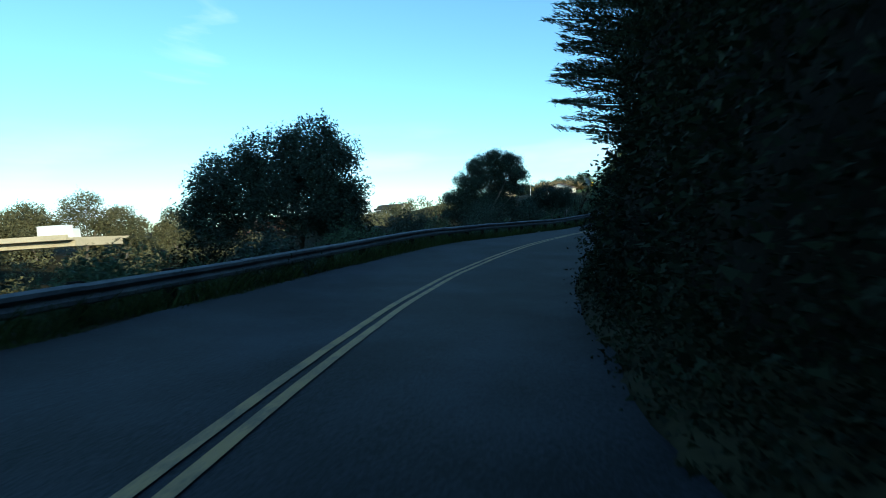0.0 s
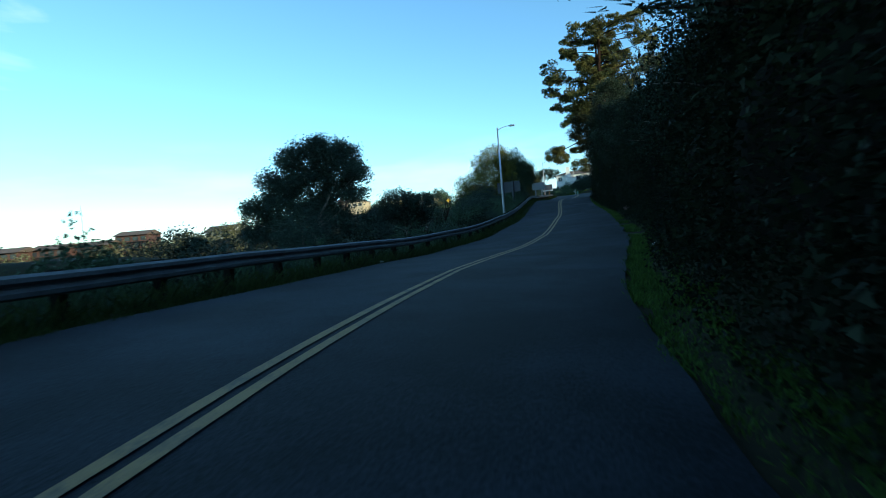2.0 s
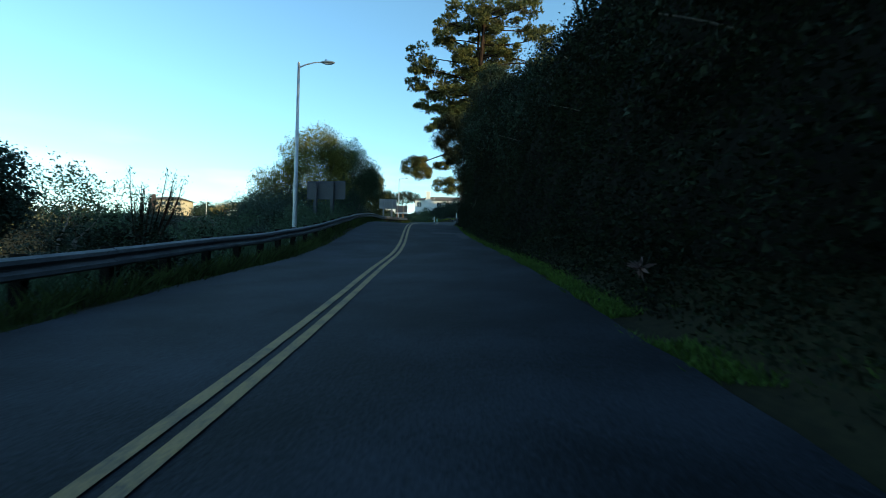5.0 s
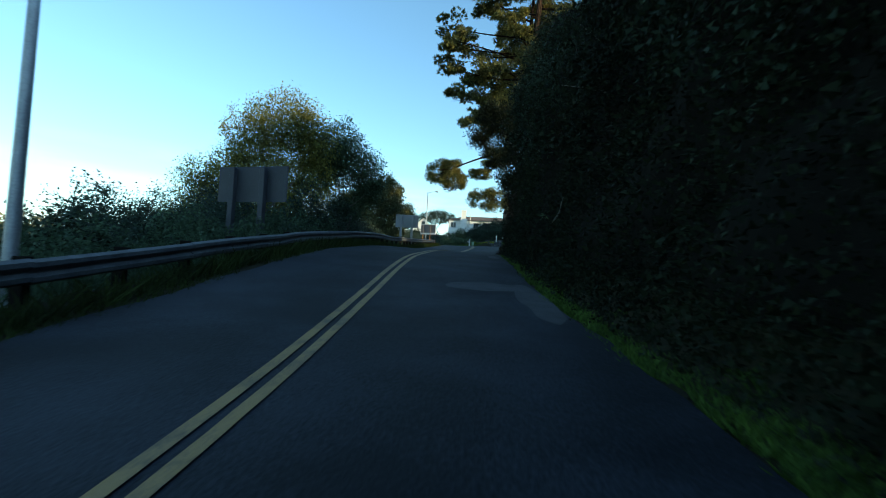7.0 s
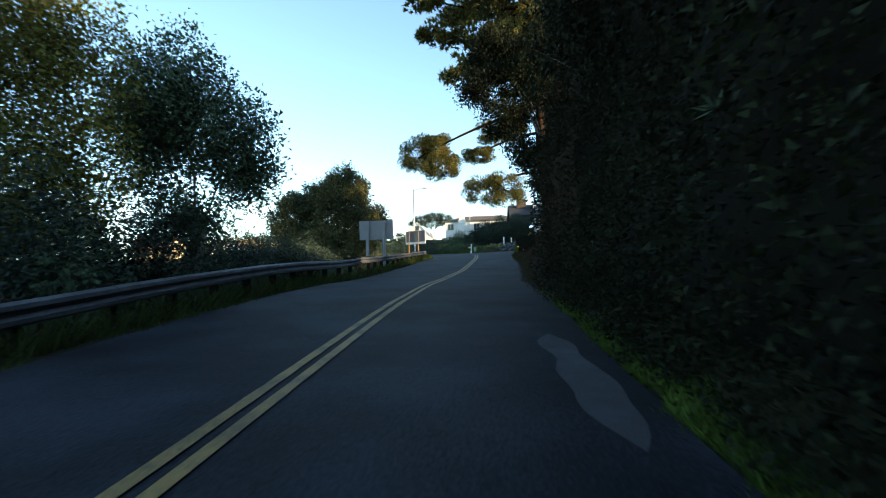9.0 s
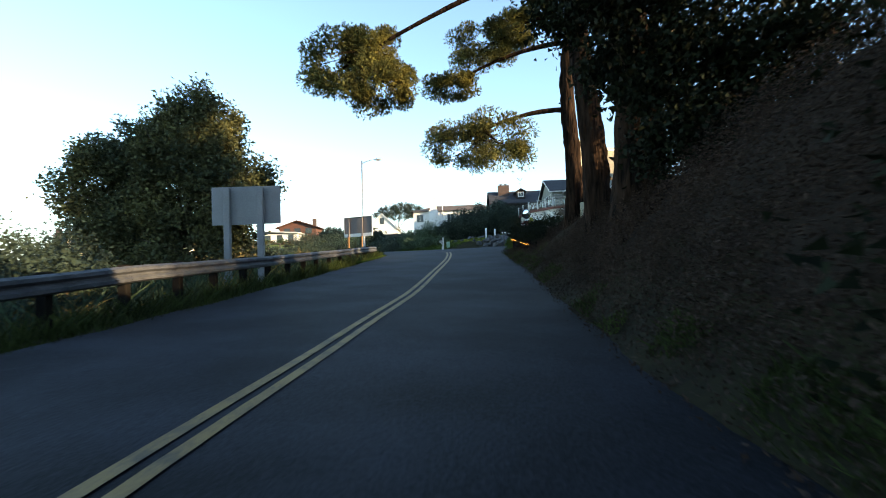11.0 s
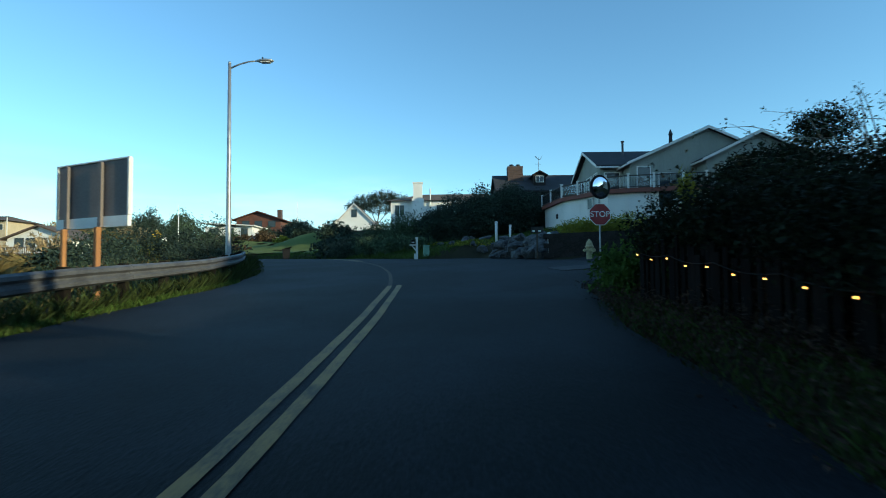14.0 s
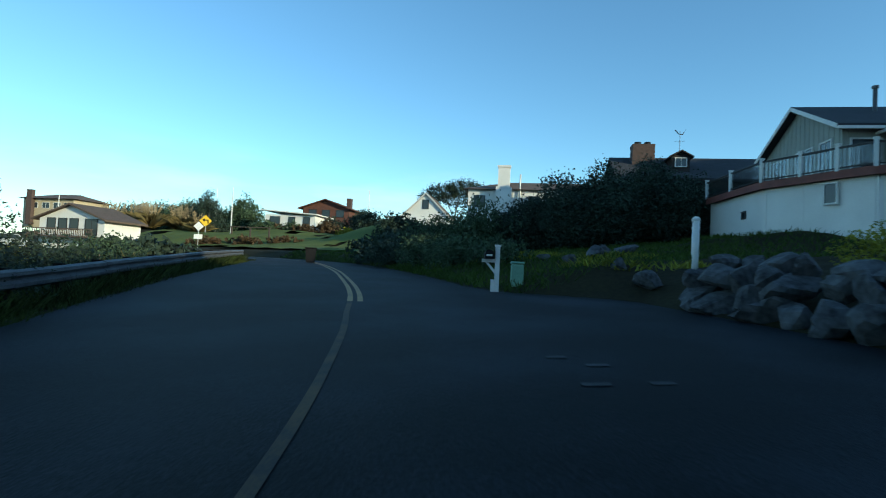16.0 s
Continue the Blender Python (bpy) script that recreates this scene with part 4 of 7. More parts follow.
    for k, (x, y, r, h, mat, what) in enumerate(((-9.0, 15.0, 1.6, 1.6, LEAF_GREEN, "low green"), (-7.8, 18.4, 1.4, 1.5, LEAF_GREEN, "low green"), (-11.5, 20.0, 2.0, 1.9, LEAF_GREEN, "leafy"), (-7.0, 24.0, 1.3, 1.6, LEAF_DARK, "dark"),
            (-12.5, 25.0, 2.0, 2.3, LEAF_GREEN, "leafy"), (-8.2, 40.0, 1.6, 2.2, LEAF_DARK, "dark"), (-9.5, 46.0, 2.0, 3.0, LEAF_DARK, "dark"), (-7.6, 50.0, 1.5, 2.2, LEAF_DARK, "dark"), (-9.8, 10.5, 1.4, 1.7, LEAF_GREEN, "thin"),
            (-9.6, -14.0, 1.5, 1.3, LEAF_GREEN, "low green"), (-12.0, -20.0, 2.0, 1.7, LEAF_DARK, "dark"), (-8.4, -26.0, 1.1, 1.4, LEAF_DARK, "dark"), (-13.0, -28.0, 2.0, 1.5, LEAF_GREEN, "low green"), (-4.6, -47.0, 1.2, 1.3, LEAF_DARK, "dark"),
            (-9.5, -50.0, 1.8, 1.2, LEAF_GREEN, "low green"), (-15.0, 2.0, 2.2, 2.2, LEAF_DARK, "dark"), (-20.0, -16.0, 2.5, 2.2, LEAF_DARK, "dark"), (-16.0, 14.0, 2.2, 2.4, LEAF_GREEN, "leafy"), (-18.0, -30.0, 2.5, 1.6, LEAF_GREEN, "low green"))):
        shrub("roadside_shrub", (x, y), (r, r, h), what + " shrub growing behind the guard rail", mat, clumps=int(90 * r * h), per=11, group="shrubs behind the guard rail")


def vase_shrub():
    """Upright bare shoots that fan out from one root, with few leaves."""
    x, y = -11.6, 8.7
    z = ground_at(x, y)
    ob = thing("upright_bare_shrub", (x, y, z), "upright shrub of bare fanning shoots with few leaves", "shrub", "shrubs behind the guard rail")
    inv = ob.matrix_world.inverted()
    tops = []
    for k in range(16):
        w = k * 2.4
        out, tall = RNG.uniform(0.2, 1.15), RNG.uniform(2.4, 4.1)
        foot = Vector((x + 0.15 * math.cos(w), y + 0.15 * math.sin(w), z - 0.1))
        tip = foot + Vector((out * math.cos(w) + 0.35, out * math.sin(w), tall))
        mid = foot.lerp(tip, 0.5) + Vector((0.3 * out * math.cos(w), 0.3 * out * math.sin(w), 0))
        path = [foot.lerp(mid, t).lerp(mid.lerp(tip, t), t) for t in (0, 0.25, 0.5, 0.75, 1)]
        part("shoot", tube(bmesh.new(), path, [0.045, 0.036, 0.028, 0.02, 0.008], 5), BARK, ob).matrix_parent_inverse = inv
        t = RNG.uniform(0.55, 1, 46)[:, None]
        tops.append(np.array(mid) * (1 - t) + np.array(tip) * t + RNG.normal(size=(46, 3)) * 0.10)
    put("leaves", quads_mesh("leaves", leaf_quads(np.concatenate(tops), 0.13, 0.05, np.tile(np.array(((0, 0, 1.0),)), (46 * 16, 1)))), LEAF_DARK, ob).matrix_parent_inverse = inv


def build_hedgerow():
    for k in range(34):
        s0 = 34 + k * 2.9 + RNG.uniform(-0.8, 0.8)
        out = RNG.uniform(2.2, 4.4)
        p = road(s0, float(table(LEFT, s0)) - out)
        r, h = RNG.uniform(0.9, 1.5), (RNG.uniform(1.0, 1.6) + 0.15 * out) * (0.75 if 84 < s0 < 112 else 1.0)
        mat = (LEAF_DARK, LEAF_GREEN, LEAF_SHADED)[k % 3]
        shrub("hedgerow_shrub", (p.x, p.y), (r, r, h), "tangled low shrub behind the guard rail", mat, clumps=int(115 * r * h), per=11, length=0.13, width=0.06, group="shrubs behind the guard rail")
    for x, y, r, h in ((-6.6, 14, 1.2, 1.5), (-6.5, 17, 1.2, 1.5), (-6.6, 23.5, 1.3, 2.0), (-6.8, 27, 1.3, 2.1), (-7, 30, 1.5, 3.5), (-6.6, 33, 1.5, 3.3), (-9.5, 33, 2.2, 4.2), (-12, 30, 2.4, 4.4), (-13, 34, 2.4, 3.2), (-7, 38, 1.6, 2.5), (-7.2, 43, 1.6, 2.5), (-7.4, 48, 1.6, 2.4), (-9, 17, 1.6, 2.6), (-10, 28, 2, 4.0), (-13.5, 27, 2.2, 4.0),
                       (-10.2, 22.5, 1.6, 2.8), (-9, 52, 1.8, 2.6), (-14.5, -12, 2.2, 3.0), (-18, -6, 2.4, 3.4), (-12.5, -5, 1.8, 2.6), (-14, 7, 1.8, 2.4), (-12.6, 12, 1.8, 2.4), (-8.6, 22.6, 1.5, 2.5), (-10.4, 19.4, 1.6, 2.7), (-7.8, 20.0, 1.2, 1.9)):
        shrub("hedgerow_shrub", (x, y), (r, r, h), "dense leafy shrub at the foot of the trees", LEAF_GREEN if x > -8 and y < 28 else LEAF_DARK, clumps=int(115 * r * h), per=12, length=0.12, width=0.06, group="shrubs behind the guard rail")


def build_right_trees():
    # the great cypress that reaches over the road
    base = on_road(52.5, 4.6, 3.2)
    ob = thing("overhanging_cypress", base, "dark cypress whose spiky boughs reach over the road", "tree", "trees above the bank")
    inv = ob.matrix_world.inverted()
    bm = bmesh.new()
    limb(bm, base, on_road(52.5, 4.4, 13), 0.42, 0.15, 0.04, 8, 12)
    part("trunk", bm, BARK, ob, smooth=True).matrix_parent_inverse = inv
    sprays = []
    for k in range(96):
        h = RNG.uniform(4.3, 12.5)
        w = RNG.uniform(-1.1, 1.1)
        reach = RNG.uniform(4.7, 6.7) * (1 - 0.03 * abs(h - 7.5))
        a = Vector(on_road(52.5, 4.5, h - 0.6))
        tip = Vector(on_road(52.5 + reach * math.sin(w), 4.5 - reach * math.cos(w), h + RNG.uniform(-0.1, 0.9)))
        bm = bmesh.new()
        limb(bm, a, tip, 0.07, 0.012, 0.08, 6, 5)
        part("bough", bm, BARK, ob).matrix_parent_inverse = inv
        t = RNG.uniform(0.25, 1.0, 300)[:, None]
        d = np.array((tip - a).normalized())
        p = np.array(a) * (1 - t) + np.array(tip) * t + RNG.normal(size=(300, 3)) * (0.08 + 0.34 * (1 - t)) * np.array((1, 1, 0.55))
        sprays.append(leaf_quads(p, 0.30, 0.05, 1.8 * np.repeat(d[None] + np.array(((0, 0, 0.1),)), 300, 0)))
    put("crown", quads_mesh("crown", np.concatenate(sprays)), LEAF_CYPRESS, ob).matrix_parent_inverse = inv
    # Last two trees unseen, added to shade the pines; first three raised for shade.
    for s, lat, h, r, mat in ((18, 6.0, 13.0, 3.2, LEAF_SHADED), (30, 5.6, 13.5, 3.2, LEAF_CYPRESS), (40, 5.6, 13.5, 3.2, LEAF_SHADED), (63, 6.0, 9.6, 2.8, LEAF_SHADED), (71, 6.4, 9.2, 2.8, LEAF_CYPRESS), (79, 6.2, 8.6, 2.6, LEAF_SHADED), (87, 6.2, 8.8, 2.7, LEAF_SHADED),
                              (95, 5.6, 9.4, 2.8, LEAF_CYPRESS), (102, 5.2, 9.8, 2.8, LEAF_SHADED), (110, 4.8, 11.0, 2.7, LEAF_CYPRESS), (116.5, 4.5, 13.0, 2.6, LEAF_SHADED), (121.5, 4.4, 14.0, 2.4, LEAF_SHADED), (131, 9.0, 10.0, 2.6, LEAF_CYPRESS), (136.5, 10.5, 9.0, 2.4, LEAF_SHADED), (142, 13.0, 7.0, 2.2, LEAF_CYPRESS)):
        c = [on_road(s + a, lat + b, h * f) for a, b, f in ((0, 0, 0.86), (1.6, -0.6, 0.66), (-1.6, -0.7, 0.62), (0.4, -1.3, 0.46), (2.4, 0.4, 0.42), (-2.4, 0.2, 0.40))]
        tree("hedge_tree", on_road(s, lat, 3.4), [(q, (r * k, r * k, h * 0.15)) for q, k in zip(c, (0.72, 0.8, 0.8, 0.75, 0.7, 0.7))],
             "tall evergreen on the bank, out-of-view ones added for shade", mat, trunk_r=0.2, clumps=900, per=17, spread=0.24, length=0.15, width=0.08, group="trees above the bank", deep=0.4)


def spiky_shrub():
    """Long leafy shoots that rise above the thicket."""
    base = on_road(90, 6.2, 6.5)
    ob = thing("spiky_shrub", base, "dark shrub with long leafy shoots above the thicket", "shrub", "trees above the bank")
    inv = ob.matrix_world.inverted()
    sprays = []
    for k in range(22):
        a = Vector(on_road(90 + RNG.uniform(-1.4, 1.4), 6.2 + RNG.uniform(-1.0, 1.2), 6.5))
        tip = a + Vector((RNG.uniform(-2.4, 0.8), RNG.uniform(-0.8, 0.8), RNG.uniform(3.6, 6.6)))
        mid = a.lerp(tip, 0.55) + Vector((0.4, 0, 0.4))
        path = [a.lerp(mid, t).lerp(mid.lerp(tip, t), t) for t in (0, 0.25, 0.5, 0.75, 1)]
        part("shoot", tube(bmesh.new(), path, [0.05, 0.04, 0.03, 0.02, 0.008], 5), BARK, ob).matrix_parent_inverse = inv
        t = RNG.uniform(0.3, 1, 150)[:, None]
        p = np.array(a) * (1 - t) ** 2 + np.array(mid) * 2 * t * (1 - t) + np.array(tip) * t ** 2 + RNG.normal(size=(150, 3)) * (0.06 + 0.16 * (1 - t))
        sprays.append(leaf_quads(p, 0.17, 0.07, np.repeat(np.array((tip - a).normalized())[None], 150, 0)))
    put("foliage", quads_mesh("foliage", np.concatenate(sprays)), LEAF_DARK, ob).matrix_parent_inverse = inv


def thicket_details():
    """A bleached branch and a few paler leafy shoots that stand out of the dark thicket."""
    ob = thing("bleached_branch", (3.5, 15.3, 0.2), "pale bleached dead branch curving out of the thicket", "branch")
    ride(part("wood", tube(bmesh.new(), [(3.42, 15.1, 0.25), (3.50, 15.18, 0.36), (3.60, 15.25, 0.50), (3.64, 15.30, 0.72), (3.70, 15.4, 0.9)], [0.012, 0.026, 0.022, 0.016, 0.008], 6, lump=0.3), DRY_BRANCH, None, smooth=True), ob)
    for s0, u0, lift, n, mat, what in ((105.0, 0.14, 0.30, 14, LEAF_GREEN, "pale green leafy shoot standing out of the thicket"), (78.5, 0.05, 0.12, 22, PALE_LEAF, "withered pinkish leaves at the foot of the thicket"), 
                                       (111.0, 0.22, 0.2, 14, LEAF_GREEN, "pale green leafy shoot standing out of the thicket")):
        lat, h = (float(v[0]) for v in thicket_skin(np.array([s0]), np.array([u0])))
        c = road(s0, lat - 0.25, h + lift)
        plant = thing("leafy_shoot", c, what, "plant", "shoots in the thicket")
        d = unit(RNG.normal(size=(n, 3)) + np.array((-0.3, -0.3, 0.2)))
        side = unit(np.cross(d, RNG.normal(size=d.shape))) * 0.03
        reach = RNG.uniform(0.12, 0.26, (n, 1))
        put("leaves", quads_mesh("leaves", np.stack([np.zeros_like(d), d * reach * 0.45 + side, d * reach, d * reach * 0.45 - side], 1)), mat, plant)
        part("stalk", tube(bmesh.new(), [(0, 0, 0), (0.12, 0.05, -0.2), (0.4, 0.1, -0.3)], [0.006, 0.008, 0.01], 5), BARK, plant)


def ivy_tree():
    tree("ivy_clad_tree", (6.9, 48.2), [((6.5, 48.2, 4.4), (1.2, 1.2, 1.1)), ((6.7, 48.4, 6.0), (1.4, 1.2, 1.2)), ((6.6, 48.0, 7.8), (1.5, 1.3, 1.2)), ((7.2, 48.4, 9.6), (1.6, 1.4, 1.2)), ((8.2, 48.0, 5.4), (1.4, 1.4, 1.4)), ((8.4, 47.8, 8.0), (1.5, 1.5, 1.5)), ((5.3, 48.5, 5.7), (0.9, 1.0, 1.0)), ((4.7, 48.8, 7.5), (1.3, 1.3, 1.1)), ((3.5, 49.2, 9.6), (1.5, 1.4, 1.2)), ((2.1, 49.4, 11.6), (1.5, 1.4, 1.2)), ((4.6, 49.2, 11.6), (1.8, 1.6, 1.5)), ((3.2, 49.6, 13.6), (1.9, 1.7, 1.3)), ((6.0, 49.0, 13.0), (1.9, 1.7, 1.6))],
         "tree overgrown with dark ivy on the bank", LEAF_SHADED, trunk_r=0.2, clumps=5600, per=15, spread=0.18, length=0.14, width=0.10, group="trees above the bank", deep=0.85, clumpy=True)


def twig_tree():
    tree("twiggy_shrub", (9.4, 57.2), [((9.2, 57.0, 6.3), (0.8, 0.7, 0.5)), ((9.9, 57.3, 6.7), (0.7, 0.6, 0.5)), ((8.8, 57.2, 5.6), (0.6, 0.6, 0.5))], "thin open shrub with small leaves on the bank", LEAF_DARK,
         trunk_r=0.05, clumps=150, per=9, spread=0.12, length=0.09, width=0.05, group="trees above the bank", stems=3, deep=0.8)


def bank_evergreen():
    tree("dark_evergreen", (6.6, 38.6), [((5.2, 38.2, 11.0), (1.5, 1.6, 1.5)), ((6.0, 38.4, 13.4), (1.7, 1.7, 1.5)), ((7.2, 38.8, 15.6), (1.9, 1.8, 1.5)), ((7.6, 38.6, 12.4), (2.0, 1.8, 1.8)), ((6.8, 38.4, 9.6), (2.0, 1.8, 1.6)), ((8.8, 39.0, 14.6), (1.8, 1.8, 1.8))],
         "dark evergreen tree standing in the thicket", LEAF_CYPRESS, trunk_r=0.2, clumps=4600, per=14, spread=0.17, length=0.16, width=0.09, stems=2, deep=0.6, clumpy=True)


def puffs_in(c, rad, n, reach=0.66):
    """Smaller rounded masses that make up one bough's foliage: centre and radius."""
    out = []
    for q in range(n):
        d = Vector((math.cos(q * 2.4 + c[1]), math.sin(q * 2.4 + c[1]), 0.85 * math.sin(q * 1.9 + c[0])))
        k = 0.42 + 0.10 * math.sin(q * 3.1 + c[2])
        out.append((np.array((c[0] + reach * d.x * rad[0], c[1] + reach * d.y * rad[1], c[2] + reach * d.z * rad[2])), np.array(rad) * k))
    return out


def needle_puff(centre, r, bursts, per, length, width, core, core_size):
    """Bursts of needles that spread from twig ends all over a rounded mass."""
    u = unit(RNG.normal(size=(bursts, 3)) + np.array((0, 0, 0.25)))
    root = centre + u * r * RNG.uniform(0.72, 1.0, (bursts, 1))
    d = unit(np.repeat(u, per, 0) * 0.9 + RNG.normal(size=(bursts * per, 3)) * 0.75)
    size = length * RNG.uniform(0.65, 1.2, (len(d), 1))
    side = unit(np.cross(d, RNG.normal(size=d.shape))) * width * 0.5
    base = np.repeat(root, per, 0) - d * size * 0.25
    inside = centre + unit(RNG.normal(size=(core, 3))) * r * RNG.uniform(0.1, 0.75, (core, 1))
    return np.concatenate([np.stack([base + side, base + d * size, base - side], 1), leaf_quads(inside, core_size, 0.45 * core_size)])


PINE_TRUNKS = ((7.22, 61.5, 2.7), (6.6, 54.5, 2.3), (6.45, 51.2, 2.2))


def pine(base, r, tall, lobes, label, low=(), sweep=0.0):
    ob = thing("monterey_pine", base, label, "tree", "pines on the bank")
    inv = ob.matrix_world.inverted()
    b = Vector(base)
    bm = bmesh.new()
    n = 22
    lean = Vector((0.035 if base[1] > 60 else 0.012, 0.015, 0))
    pts = [b + Vector((0, 0, tall * i / n)) + lean * tall * (i / n) + Vector((0.12 * math.sin(i * 0.7), 0.1 * math.cos(i * 0.9), 0)) * (i > 0) - Vector((sweep * (1 - math.exp(-tall * i / n / 2.2)), 0, 0)) for i in range(n + 1)]
    fine = [pts[i].lerp(pts[i + 1], q / 6) for i in range(n) for q in range(6)]
    tube(bm, fine, [r * ((1 - 0.72 * i / len(fine)) + 0.5 * math.exp(-i / 5)) for i in range(len(fine))], 40)
    for v in bm.verts:
        a = math.atan2(v.co.y - b.y, v.co.x - b.x)
        ridge = abs(noise.noise(Vector((5 * math.cos(a), 5 * math.sin(a), v.co.z * 0.9)))) + 0.5 * abs(noise.noise(Vector((11 * math.cos(a), 11 * math.sin(a), v.co.z * 2.5))))
        axis = Vector((b.x + lean.x * (v.co.z - b.z) - sweep * (1 - math.exp(-max(v.co.z - b.z, 0) / 2.2)), b.y + lean.y * (v.co.z - b.z), v.co.z))
        v.co += (v.co - axis) * (0.30 * ridge - 0.09)
    part("trunk", bm, BARK, ob, smooth=True).matrix_parent_inverse = inv
    for c, rad in list(lobes) + list(low):
        hang = (c, rad) in low
        z = min(max(c[2] + (min(0.45 * (b.x - c[0]), 3.6) - 1.2 if hang else -1.2), b.z + 3), b.z + tall * 0.95)
        k = (z - b.z) / tall * n
        start = pts[int(k)].lerp(pts[min(int(k) + 1, n)], k - int(k))
        if hang and low.index((c, rad)) and abs(c[2] - low[0][0][2]) < 2:
            start = Vector(low[0][0]) + Vector((0.4, 0, 0.4))
        bm = bmesh.new()
        if hang:
            mid = Vector(start).lerp(Vector(c), 0.45) + Vector((0, 0, 0.75))
            path = [Vector(start).lerp(mid, t).lerp(mid.lerp(Vector(c), t), t) for t in (i / 8 for i in range(9))]
            tube(bm, path, [0.13 - 0.011 * i for i in range(9)], 8, lump=0.25)
        else:
            limb(bm, start, c, 0.11, 0.04, 0.12, 7, 7)
        for q in range(6):
            tip = Vector(c) + Vector((rad[0] * math.cos(q * 1.05), rad[1] * math.sin(q * 1.05), rad[2] * 0.5 * math.sin(q * 2.2))) * 0.8
            limb(bm, Vector(start).lerp(Vector(c), 0.8), tip, 0.03, 0.01, 0.15, 4, 4)
        part("bough", bm, BARK, ob, smooth=True).matrix_parent_inverse = inv
    near, far = [], []
    for c, rad in low:
        near += [needle_puff(q, k, 220, 9, 0.13, 0.021, 170, 0.19) for q, k in puffs_in(c, rad, 14)]
    for c, rad in lobes:
        far += [needle_puff(q, k, 34, 9, 0.42, 0.12, 36, 0.42) for q, k in puffs_in(c, rad, 6)]
    put("crown", quads_mesh("crown", np.concatenate(near + far)), LEAF_PINE, ob).matrix_parent_inverse = inv


def build_pines():
    def layered(n, cx, cy, z0, z1, wide):
        out = []
        for k in range(n):
            t = (k + 0.5) / n
            z = z0 + (z1 - z0) * t
            reach = wide * (0.55 + 0.9 * math.sin(math.pi * min(t * 0.85 + 0.15, 1))) * RNG.uniform(0.45, 1.0)
            w = k * 2.39996
            q = RNG.uniform(0.8, 1.25)
            out.append(((cx + reach * math.cos(w), cy + reach * 0.8 * math.sin(w), z), (1.9 * q, 1.8 * q, 1.05 * q)))
        return out
    pine(PINE_TRUNKS[0], 0.38, 24, layered(24, 8.2, 62.0, 14.5, 28.0, 4.8), "tall pine with furrowed bark and clumped needles, sunlight in their gold",
         (((2.4, 63.0, 8.0), (1.7, 1.5, 1.35)), ((4.2, 62.2, 7.65), (1.65, 1.5, 1.5)), ((2.1, 63.5, 11.0), (1.3, 1.2, 0.7)), ((3.7, 63.2, 12.6), (1.7, 1.5, 1.1)), ((5.0, 62.6, 13.2), (1.2, 1.2, 0.9))))
    pine(PINE_TRUNKS[1], 0.39, 27, layered(30, 5.0, 55.5, 15.0, 31.0, 5.0) + [((-0.7, 55.6, 17.4), (1.5, 1.5, 0.85)), ((-1.5, 55.4, 20.2), (1.6, 1.6, 0.9)), ((1.2, 55.0, 14.8), (1.5, 1.5, 0.8)), ((-1.2, 56.0, 22.6), (1.8, 1.6, 0.9)), ((2.6, 55.2, 16.6), (1.6, 1.5, 0.9)), ((1.2, 55.8, 19.0), (1.8, 1.6, 1.0))], "tall pine leaning over the road edge with clumped needles", (((-2.3, 57.5, 9.5), (1.4, 1.3, 1.4)), ((-0.5, 57.4, 9.0), (1.25, 1.2, 1.25)), ((-1.1, 57.5, 10.4), (1.2, 1.1, 1.0))), sweep=0.5)
    pine(PINE_TRUNKS[2], 0.56, 27, layered(28, 10.5, 54.5, 14.0, 31.5, 6.0), "thick-trunked tall pine on the bank")

# ---- houses ----
def ride(ob, parent):
    """Hang a part built in world coordinates on its thing."""
    ob.parent, ob.matrix_parent_inverse = parent, parent.matrix_world.inverted()
    return ob


def window(parent, at, turn, wide, high, frame_mat=None, bars=(1, 1), name="window", lattice=False):
    """A framed pane standing 3 cm proud of a wall; at: middle of its sill."""
    m = pose(*at, 0, 0, turn)
    bm = bmesh.new()
    e = 0.07
    for dims in ((-wide / 2 - e, -0.05, -e, wide / 2 + e, 0.03, 0), (-wide / 2 - e, -0.05, high, wide / 2 + e, 0.03, high + e), (-wide / 2 - e, -0.05, 0, -wide / 2, 0.03, high), (wide / 2, -0.05, 0, wide / 2 + e, 0.03, high)):
        box(bm, *dims)
    for k in range(1, bars[0]):
        x = -wide / 2 + wide * k / bars[0]
        box(bm, x - 0.02, -0.035, 0, x + 0.02, 0.02, high)
    for k in range(1, bars[1]):
        z = high * k / bars[1]
        box(bm, -wide / 2, -0.033, z - 0.02, wide / 2, 0.02, z + 0.02)
    if lattice:
        for s in (-1, 1):
            for k in range(-1, 4):
                a, b = (-wide / 2 if s > 0 else wide / 2), high * (k / 3 - 0.33)
                lo, hi = max(0, -b / (high * 0.7)), min(1, (high - b) / (high * 0.7))
                if hi > lo:
                    tube(bm, [(a + s * wide * t, -0.02, b + high * 0.7 * t) for t in (lo, hi)], [0.018, 0.018], 4)
    bm.transform(m)
    win = ride(part(name, bm, frame_mat or WHITE_TRIM, None), parent)
    bm = boxed(-wide / 2, -0.015, 0, wide / 2, 0.015, high)
    bm.transform(m)
    ride(part("pane", bm, GLASS, None), win)
    return win


